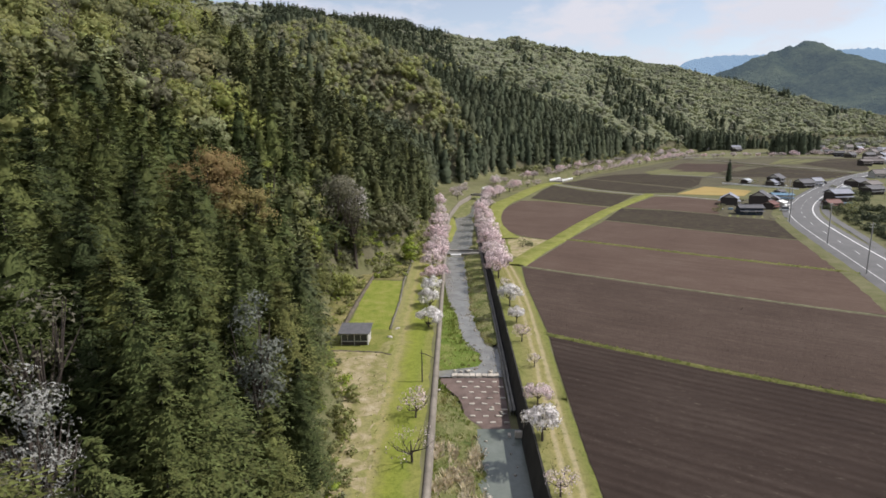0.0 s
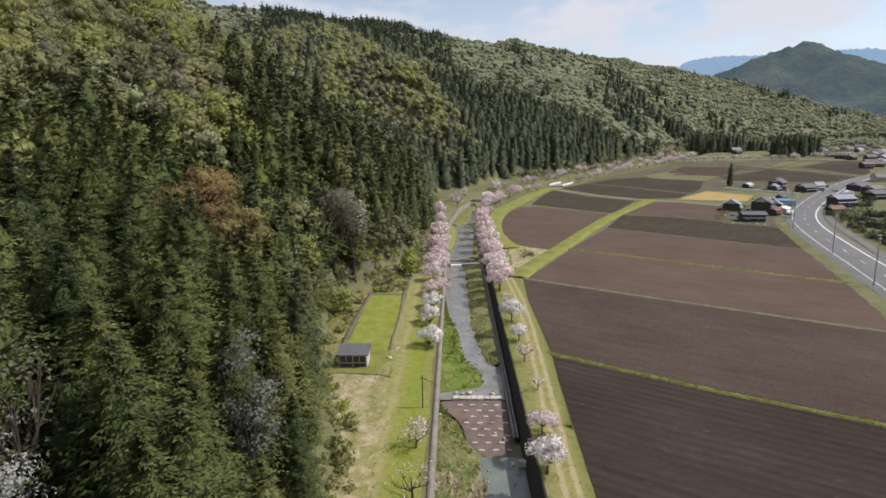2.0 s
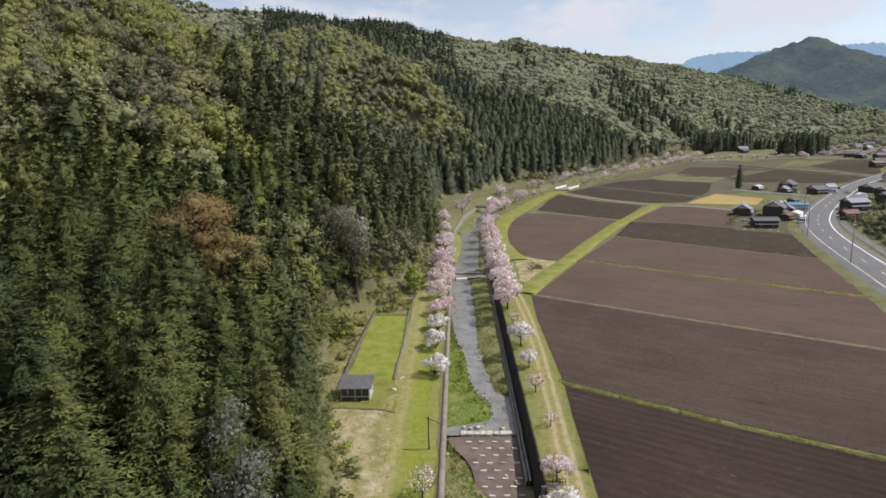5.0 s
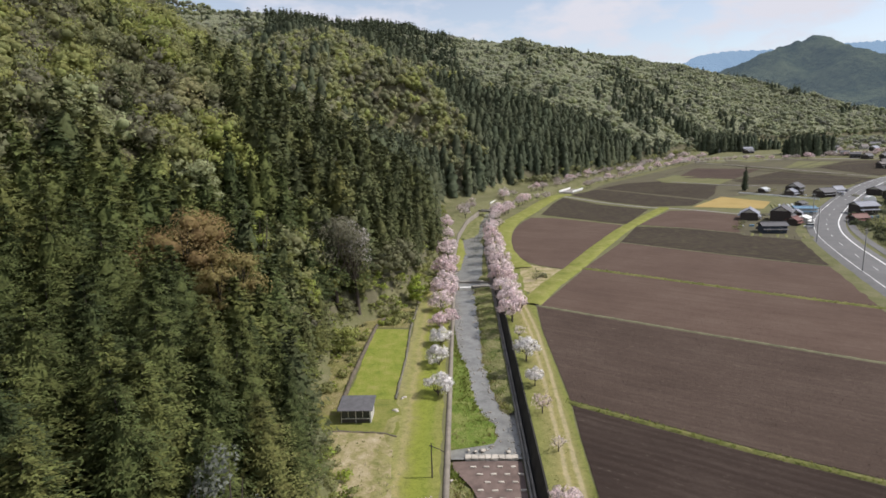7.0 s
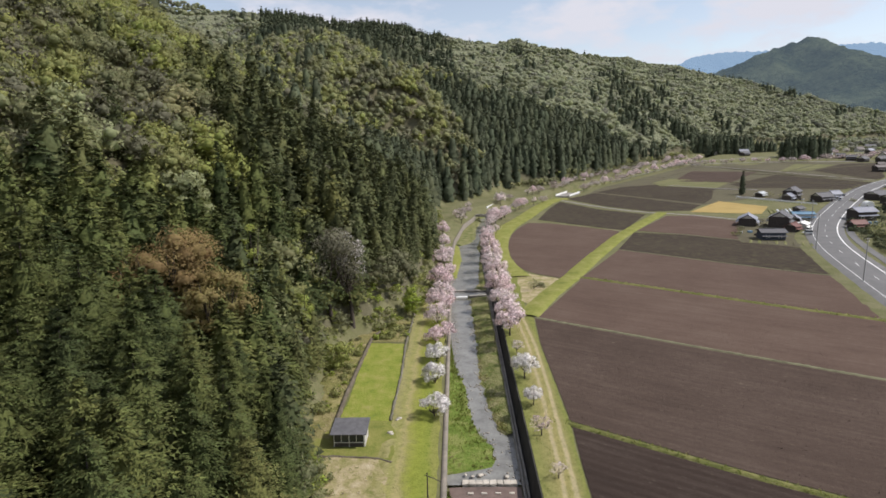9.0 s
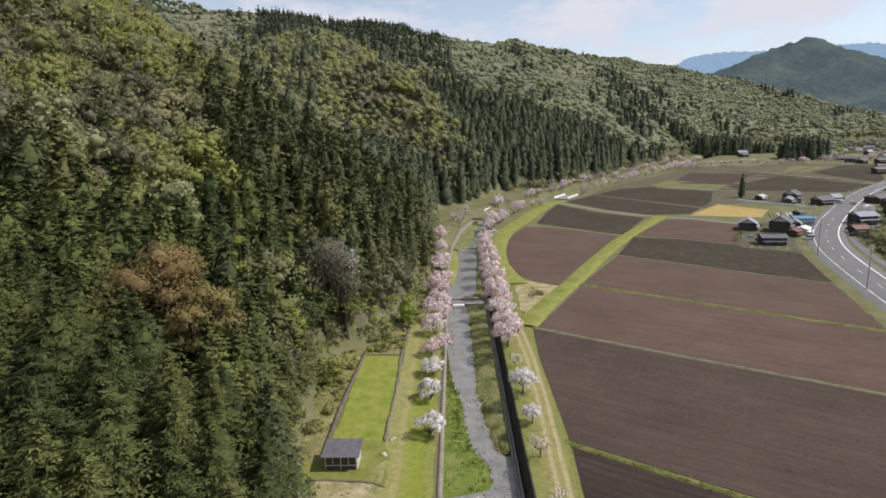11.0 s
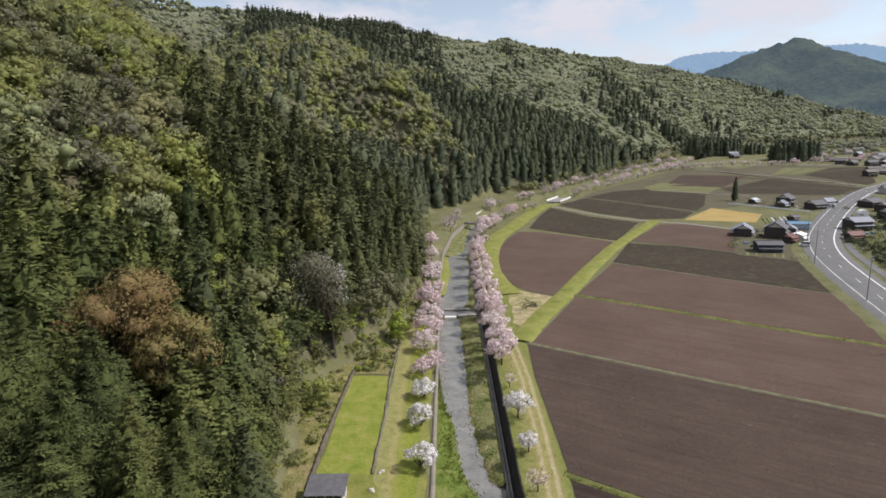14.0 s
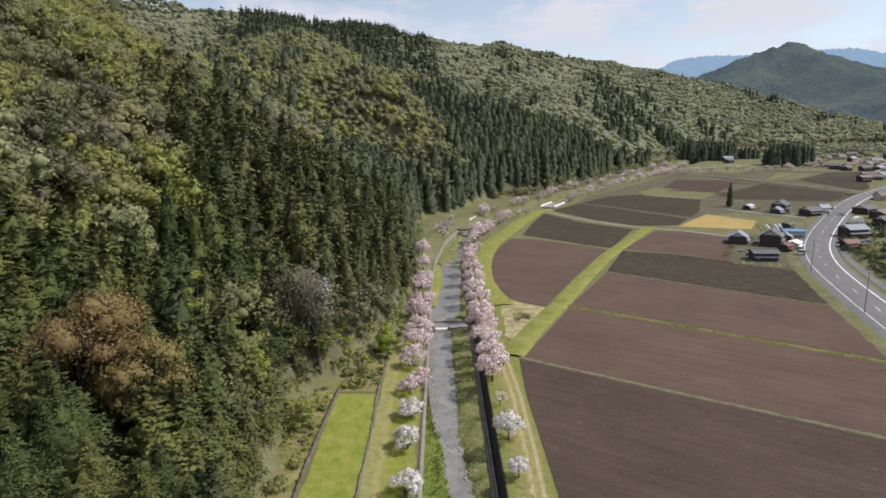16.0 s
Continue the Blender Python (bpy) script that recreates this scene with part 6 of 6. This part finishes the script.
def car(x, y, turn, paint, label, van=False):
    """A small car: body with a cabin, windows, wheels and lamps."""
    c = new("car")
    c.matrix_basis = pose(x, y, float(valley(y)) + 0.5, 0, 0, turn)
    bm = bmesh.new()
    box(bm, (-0.78, -1.9, 0.28), (0.78, 1.9, 0.85))
    part("body", from_bm("body", bm, paint, 0.12), c)
    bm = bmesh.new()
    vs_ = box(bm, (-0.72, -1.75 if van else -1.4, 0.85), (0.72, 1.3 if van else 0.75, 1.75 if van else 1.42))
    for v in vs_:
        if v.co.z > 1.2:
            v.co.x *= 0.86
            v.co.y = v.co.y * 0.84 - 0.08
    part("cabin", from_bm("cabin", bm, "glass", 0.06), c)
    block("roof", (-0.6, -1.25, 1.72 if van else 1.4), (0.6, 0.6, 1.78 if van else 1.46), paint, 0.03, c)
    for sx in (-0.72, 0.72):
        for sy in (-1.2, 1.2):
            bm = bmesh.new()
            bmesh.ops.create_cone(bm, cap_ends=True, segments=14, radius1=0.3, radius2=0.3, depth=0.18, matrix=Matrix.Translation((sx, sy, 0.3)) @ Matrix.Rotation(radians(90), 4, "Y"))
            wheel = part("wheel", from_bm("wheel", bm, "rubber", 0.02), c)
            bm = bmesh.new()
            bmesh.ops.create_cone(bm, cap_ends=True, segments=10, radius1=0.17, radius2=0.17, depth=0.2, matrix=Matrix.Translation((sx, sy, 0.3)) @ Matrix.Rotation(radians(90), 4, "Y"))
            part("rim", from_bm("rim", bm, "metal"), wheel)
    for sx in (-0.55, 0.55):
        block("headlight", (sx - 0.15, 1.86, 0.55), (sx + 0.15, 1.93, 0.7), "white", 0.02, c)
        block("tail_light", (sx - 0.12, -1.93, 0.6), (sx + 0.12, -1.87, 0.78), "roof_red", 0.02, c)
    return tagged(c, label, "car", "cars")


car(222, 357, -40, "car_white", "small white car on the country road", True)
car(236, 376, -40, "car_dark", "small dark car on the country road")
car(145, 256.5, 60, "car_white", "white delivery van parked beside the houses", True)
car(180, 268, 20, "car_dark", "dark car parked beside a roadside house")

# more of the farmstead: outbuildings, stacked goods, a side lane
gable_house("shed", 155.5, 285.5, 62, 4.5, 6.5, 2.6, 1.3, "bluegrey", "timber", "lean outbuilding with a bright slate roof", 1, category="shed")
gable_house("shed", 137.5, 290.5, 60, 3.5, 5, 2.3, 1.0, "roof_red", "timber", "low shed with a rust red roof behind the house", 1, category="shed")
gable_house("garage", 151, 271, 45, 4, 5.5, 2.5, 0.6, "white", "plaster", "small white garage beside the road", 1, category="garage")
gable_house("shed", 176, 318, 30, 3.5, 4.5, 2.4, 0.8, "roof", "timber", "small dark garden shed among the vegetable rows", 1, category="shed")
gable_house("house", 196, 364, 45, 5, 7, 3.0, 1.4, "bluegrey", "timber", "low wing with a slate-blue roof beside the farmhouse", 1)
gable_house("house", 224, 366, 15, 4.5, 6, 3.6, 1.5, "bluegrey", "plaster", "small pale house with a bright roof by the road", 1)
gable_house("house", 243, 345, 25, 7, 10, 3.4, 1.6, "roof_brown", "timber", "low brown-roofed house beyond the road", 1)
gable_house("house", 228, 322, 15, 7, 9, 3.2, 1.6, "roof", "timber", "dark-roofed house beyond the road", 1)
ry = random.Random(55)
for k in range(26):
    x, y = ry.choice([(126, 262), (141, 281), (150, 264), (168, 306), (185, 285), (207, 362)])
    x, y, a, hgt = x + ry.uniform(-5, 5), y + ry.uniform(-5, 5), ry.uniform(0.4, 1.1), ry.uniform(0.4, 1.2)
    crate = new("crate")
    crate.matrix_basis = pose(x, y, float(valley(y)) + 0.02, 0, 0, ry.uniform(0, 90))
    paint = ry.choice(["vinyl", "timber", "roof_blue", "plaster", "metal"])
    block("body", (-a, -a * 0.6, 0), (a, a * 0.6, hgt), paint, 0.04, crate)
    block("lid", (-a - 0.03, -a * 0.6 - 0.03, hgt), (a + 0.03, a * 0.6 + 0.03, hgt + 0.06), paint, 0.02, crate)
    tagged(crate, "stored box under a cover in the farmyard", "box", "stored goods in the yards")
V, Q = sweep(smooth_line([(181, 286), (165, 261), (154, 238), (141.5, 204), (128, 170)], 3), [(-1.4, 0.1), (1.4, 0.1)], flat)
tagged(part("side_lane", quads("side_lane", V, Q, "asphalt")), "narrow grey lane beside the road", "lane", kind="structure")
for line, wide, mat in (([(246, 638), (331, 643), (385, 634), (441, 624)], 1.6, "concrete"), ([(257, 596), (290, 500), (302, 453)], 0.9, "fallow"), ([(252, 538), (309, 490)], 0.8, "fallow"), ([(229, 483), (300, 550), (358, 608)], 0.9, "fallow"), ([(160, 462), (184, 434), (206, 420)], 0.8, "concrete"),
                        ([(303, 781), (320, 790), (345, 806)], 1.8, "concrete"), ([(262, 672), (335, 700), (372, 709)], 1.2, "concrete"), ([(212, 474), (290, 447)], 0.7, "fallow"), ([(176, 520), (240, 600)], 0.8, "fallow"), ([(320, 560), (400, 590)], 0.8, "fallow")):
    V, Q = sweep(resample(line, 5), [(-wide, 0.1), (-wide * 0.7, 0.5), (wide * 0.7, 0.5), (wide, 0.1)], flat, 0.05, 3)
    tagged(part("field_bund", quads("field_bund", V, Q, mat)), "pale bund or lane between the far fields", "bund", "field bunds", kind="structure")

# ---------------------------------------------------------------- far end of the valley
for poly, mat, lab in (([(174, 493), (219, 567), (269, 548), (212, 474)], "soil", "brown tilled field"), ([(206, 462), (271, 521), (309, 454), (265, 413), (206, 436)], "soil_dark", "dark fallow field"),
                       ([(155, 483), (180, 512), (212, 475), (184, 434), (154, 461)], "far_meadow", "dull green meadow strip"), ([(131, 434), (152, 470), (182, 430), (158, 396), (120, 397)], "soil_dark", "grey fallow paddy"),
                       ([(262, 616), (282, 643), (317, 612), (287, 548)], "fallow", "pale dry field"), ([(291, 551), (341, 616), (371, 599), (315, 548)], "far_meadow", "dull green meadow"), ([(320, 548), (380, 605), (415, 607), (342, 490), (323, 473)], "soil_dark", "dark fallow field"),
                       ([(260, 672), (347, 716), (381, 706), (303, 617), (252, 619)], "far_meadow", "pale terraced field")):
    sheet("field_far", poly, mat, 0.2, 12, label=lab + " at the far end of the valley", soft=0.6)
V, Q = sweep(resample([(236, 640), (254, 608), (287, 546), (318, 467)], 6), [(-1.4, 0.3), (1.4, 0.3)], flat)
tagged(part("farm_lane", quads("farm_lane", V, Q, "concrete")), "pale farm lane across the far fields", "lane", kind="structure")
rf = random.Random(31)
for x0, y0, x1, y1, n in ((205, 600, 300, 645, 12), (300, 645, 372, 634, 10), (380, 640, 455, 675, 12), (455, 675, 525, 745, 8), (385, 692, 435, 655, 12), (435, 655, 500, 690, 12), (430, 705, 520, 800, 10)):
    for k in range(n):
        f = (k + rf.uniform(0.1, 0.9)) / n
        plant(rf.choice(("pink", "dull", "dull", "thin")), x0 + (x1 - x0) * f + rf.uniform(-4, 4), y0 + (y1 - y0) * f + rf.uniform(-4, 4), rf.uniform(0.9, 1.4))
for k in range(26):
    x, y = rf.uniform(330, 640), rf.uniform(690, 900)
    if foot_distance(np.array([x]), np.array([y]))[0] < -4:
        shrub("bush", x, y, rf.uniform(3, 7), rf.uniform(3, 6), rf.choice([0.1, 0.2, 0.3, 0.5, 1.0]), "bush or small tree among the far houses", 800 + k, leaves=130)

# ---------------------------------------------------------------- small things on the near banks
post = new("post")
post.matrix_basis = pose(-4.6, 79.5, float(ground(-4.6, 79.5)))
V, Q = tube([(0, 0, -0.4), (0, 0, 3), (0, 0, 5.6)], [0.1, 0.09, 0.07], 8)
part("shaft", quads("shaft", V, Q, "timber"), post)
V, Q = tube([(-0.3, 0, 5.3), (0.8, -0.2, 5.0), (1.7, -0.4, 4.6)], [0.06, 0.05, 0.05], 6)
part("arm", quads("arm", V, Q, "timber"), post)
tagged(post, "thin dark post with a slanting arm on the verge", "post")


def low_wall(line, h, wide, mat, label, seed):
    V, Q = sweep(resample(line, 0.55), [(-wide, -0.2), (-wide * 0.8, h), (0, h * 1.1), (wide * 0.8, h), (wide, -0.2)], lambda x, y: terrace(y), 0.12, seed)
    return tagged(part("stone_edging", quads("stone_edging", V, Q, mat)), label, "edging", "stone edgings", kind="structure")


low_wall([(-20.4, 97.5), (-20.5, 110), (-20.2, 124), (-19.8, 136), (-18.5, 141)], 0.55, 0.32, "earth_wall", "dark rough stone wall beside the lawn", 3)
low_wall([(-11.7, 101), (-11.5, 118), (-12.0, 134), (-11.6, 150), (-11.3, 160)], 0.25, 0.2, "capping", "low mossy stone edging beside the lawn", 5)
low_wall([(-23.5, 91.2), (-18, 91.0), (-12.5, 90.5), (-10.2, 89.4)], 0.12, 0.22, "earth_wall", "low dark earth step below the shed", 7)


def rocks(name, xy, z, size, mat, label, seed):
    """Loose stones as one scatter."""
    r = np.random.RandomState(seed)
    o = np.array([(1, 0, 0), (0, 1, 0), (-1, 0, 0), (0, -1, 0), (0, 0, 0.8), (0, 0, -0.8), (0.7, 0.7, 0.35), (-0.7, 0.7, 0.3), (-0.7, -0.7, 0.35), (0.7, -0.7, 0.3)])
    tri = np.array([(6, 0, 4), (6, 4, 1), (6, 1, 0), (7, 1, 4), (7, 4, 2), (7, 2, 1), (8, 2, 4), (8, 4, 3), (8, 3, 2), (9, 3, 4), (9, 4, 0), (9, 0, 3), (0, 1, 5), (1, 2, 5), (2, 3, 5), (3, 0, 5)])
    n = len(xy)
    s = size * r.uniform(0.4, 1.3, (n, 1, 1)) * r.uniform(0.6, 1.2, (n, 1, 3)) * [1, 1, 0.6]
    V = o[None] * s * r.uniform(0.8, 1.2, (n, 10, 1)) + np.concatenate([xy, z[:, None]], 1)[:, None]
    Q = tri[None] + (np.arange(n) * 10)[:, None, None]
    return tagged(part(name, quads(name, V.reshape(-1, 3), Q.reshape(-1, 3), mat)), label, "stones", kind="stuff")


rr = np.random.RandomState(71)
ry_ = rr.uniform(56, 183, 520)
ru_ = np.where(rr.uniform(0, 1, 520) < 0.5, interp(ry_, [(56, 0.9), (72, 0.6), (90, -3), (96, 2.3), (101, 1.8), (104, 0.3), (108, -0.9), (114, -1.6), (125, -2.4), (134, -4.4), (184, -5)]), interp(ry_, [(56, 5.5), (104, 4.0), (106, 2.6), (114, 1.2), (127, 0), (146, 0), (184, -0.3)])) + rr.normal(0, 0.5, 520)
k = (ru_ > -5.8) & (ru_ < 5) & ~((ry_ > 73) & (ry_ < 91))
rocks("river_stones", np.stack([river_x(ry_) + ru_, ry_], 1)[k], river_bed(ry_)[k] + 0.0, 0.24, "pebble", "pale and grey stones along the water's edge", 72)
rocks("pool_stones", np.stack([river_x(rr.uniform(50, 73, 60)) + 1.0 + rr.normal(0, 0.25, 60), np.linspace(50, 73, 60) + rr.normal(0, 0.4, 60)], 1), np.full(60, -4.5), 0.32, "stone", "pale stones along the edge of the pool", 74)
rocks("rubble", np.array([(-10.6, 101.6), (-10.3, 101.9), (-11.4, 97.4), (-11.1, 97.0), (-2.3, 84), (0.2, 92.5), (1.2, 92.2), (2.3, 92.6), (6.2, 92.1), (7.1, 79), (7.3, 78.4), (5.8, 80.1)]), np.array([1.3, 1.3, 1.25, 1.25, -2.6, -3.0, -3.0, -3.1, -3.1, -3.8, -3.8, -3.7]), 0.6, "stone", "scattered pale boulders", 73)


def tufts(name, x, y, z, size, mat, tint, label, seed):
    """Tussocks: upright pointed blades in clumps, as one scatter."""
    r = np.random.RandomState(seed)
    n = len(x)
    blades = 7
    a = r.uniform(0, 2 * np.pi, (n, blades))
    lean = r.uniform(0.2, 0.9, (n, blades))
    s = size[:, None] * r.uniform(0.6, 1.2, (n, blades))
    base = np.stack([x, y, z], -1)[:, None] + np.stack([np.cos(a), np.sin(a), a * 0], -1) * (size[:, None, None] * 0.35)
    tip = base + np.stack([np.cos(a) * lean * s, np.sin(a) * lean * s, s], -1)
    w = np.stack([-np.sin(a), np.cos(a), a * 0], -1) * (s * 0.22)[..., None]
    V = np.stack([base - w, base + w, tip], 2).reshape(-1, 3)
    return tagged(part(name, quads(name, V, np.arange(len(V)).reshape(-1, 3), mat, np.repeat(tint, blades * 3))), label, "grass", kind="stuff")


M["tuft"] = leaf("tussock_grass", [(0.0, (0.16, 0.22, 0.04)), (0.4, (0.25, 0.27, 0.075)), (0.7, (0.4, 0.34, 0.18)), (1.0, (0.64, 0.56, 0.41))], False, 0.5, 0.2)
# river bars
n = 5200
ty = rr.uniform(22, 183, n)
left = rr.uniform(0, 1, n) < 0.5
edge_l = interp(ty, [(20, -1.0), (58, 0.8), (72, 0.5), (78, -1.9), (82, -2.5), (86, -4.5), (88, -6), (93.5, -6), (95, 1.5), (98, 2.0), (101, 1.4), (104, -0.1), (108, -1.3), (114, -2.0), (125, -2.8), (134, -4.8), (150, -6.1)])
edge_r = interp(ty, [(103, 5.0), (106, 2.9), (114, 1.6), (127, 0.4), (146, 0.4), (175, 0), (184, 0)])
tu = np.where(left, -6 + (edge_l + 6) * rr.uniform(0, 1, n), edge_r + (5.0 - edge_r) * rr.uniform(0, 1, n))
k = np.where(left, (ty < 90) | ((ty > 94.5) & (ty < 148)), ty > 104)
ty, tu, left = ty[k], tu[k], left[k]
tz = river_bed(ty) + np.where(left, 0.8 * (1 - (tu + 6) / 8), 0.55 * np.clip((tu - 0.5) / 5, 0, 1))
tint = np.clip(np.where(left & (ty < 90), 0.45 + 0.35 * waves(tu + 3, ty, 9, 51), np.where(left, 0.22 + 0.35 * np.clip((101 - ty) / 5, 0, 1) * (waves(tu, ty, 5, 58) > -0.2), 0.42 + 0.3 * waves(tu + 3, ty, 12, 52))) + rr.normal(0, 0.12, len(ty)), 0, 1)
tufts("river_reeds", river_x(ty) + tu, ty, tz - 0.02, rr.uniform(0.15, 0.5, len(ty)), "tuft", tint, "tussocks of green and straw grass on the river bars", 81)
# tall bleached reeds on the near bar
ty = rr.uniform(44, 69, 620)
tu = -5.6 + (interp(ty, [(44, -0.6), (58, 0.6), (69, 0.2)]) + 5.6) * rr.uniform(0, 1, len(ty))
k = waves(tu * 2.5, ty, 9, 57) > -0.25
ty, tu = ty[k], tu[k]
tufts("bleached_reeds", river_x(ty) + tu, ty, river_bed(ty) + 0.8 * (1 - (tu + 6) / 8), rr.uniform(0.4, 0.95, len(ty)), "tuft", np.clip(rr.normal(0.97, 0.08, len(ty)), 0, 1), "tall bleached straw reeds on the river bar", 86)
# dry meadow and scrub slope
n = 1500
tx, ty = rr.uniform(-27, -8.5, n), rr.uniform(46, 150, n)
f = foot_distance(tx, ty)
k = (f < 0) & (((ty < 90) & (tx > -20) & (tx < -8.3)) | ((ty > 98) & (tx < -20.8)) | ((ty > 137) & (tx < -12.5)))
tx, ty = tx[k], ty[k]
tufts("dry_tussocks", tx, ty, ground(tx, ty) + 0.02, rr.uniform(0.1, 0.3, len(tx)), "tuft", np.clip(0.68 + 0.25 * waves(tx, ty, 8, 53) + rr.normal(0, 0.12, len(tx)), 0, 1), "straw-coloured tussocks on the rough meadow", 82)
# banks and bunds: short grass
n = 3200
ty = rr.uniform(45, 200, n)
tx = np.where(rr.uniform(0, 1, n) < 0.6, rr.uniform(10.2, 17.3, n), rr.uniform(-8.4, -4, n))
k = (np.abs(np.abs(tx - interp(ty, TRACK)) - 0.75) > 0.4) & (tx < interp(ty, [(30, 15.2), (62, 15.5), (90, 16.5), (105, 17.2), (155, 17.5), (200, 15)])) & ((tx > 0) | (ty < 165))
tx, ty = tx[k], ty[k]
tufts("bank_grass_tufts", tx, ty, ground(tx, ty) + 0.05, rr.uniform(0.05, 0.15, len(tx)), "tuft", np.clip(0.3 + 0.2 * waves(tx, ty, 11, 54) + rr.normal(0, 0.12, len(tx)), 0, 0.75), "tufts of grass on the river banks", 83)
for line, wide in ((BUND_B, 0.6), (BUND_C, 1.0)):
    P = resample(line, 0.22)
    o = rr.uniform(-wide, wide, (len(P), 2))
    tufts("bund_grass", P[:, 0] + o[:, 0], P[:, 1] + o[:, 1], valley(P[:, 1]) + 0.12, rr.uniform(0.15, 0.4, len(P)), "tuft", np.clip(rr.normal(0.35, 0.15, len(P)), 0, 1), "rough grass along a field bund", 84)

# clods and straw on the nearest fields
n = 2600
cx, cy = rr.uniform(18, 75, n), rr.uniform(45, 152, n)
k = (cx < 16 + 0.62 * cy) & (np.abs(cy - (102 - 0.64 * (cx - 17))) > 1.2) & (np.abs(cy - (156 - 0.665 * (cx - 18.6))) > 1.2)
rocks("soil_clods", np.stack([cx, cy], 1)[k], valley(cy)[k] + 0.08, 0.09, "soil", "loose clods on the tilled fields", 85)

for kind, models in CHERRY.items():
    for k, tree in enumerate(models):
        if (kind, k) not in placed:
            for o in (*tree.children_recursive, tree):
                bpy.data.objects.remove(o)
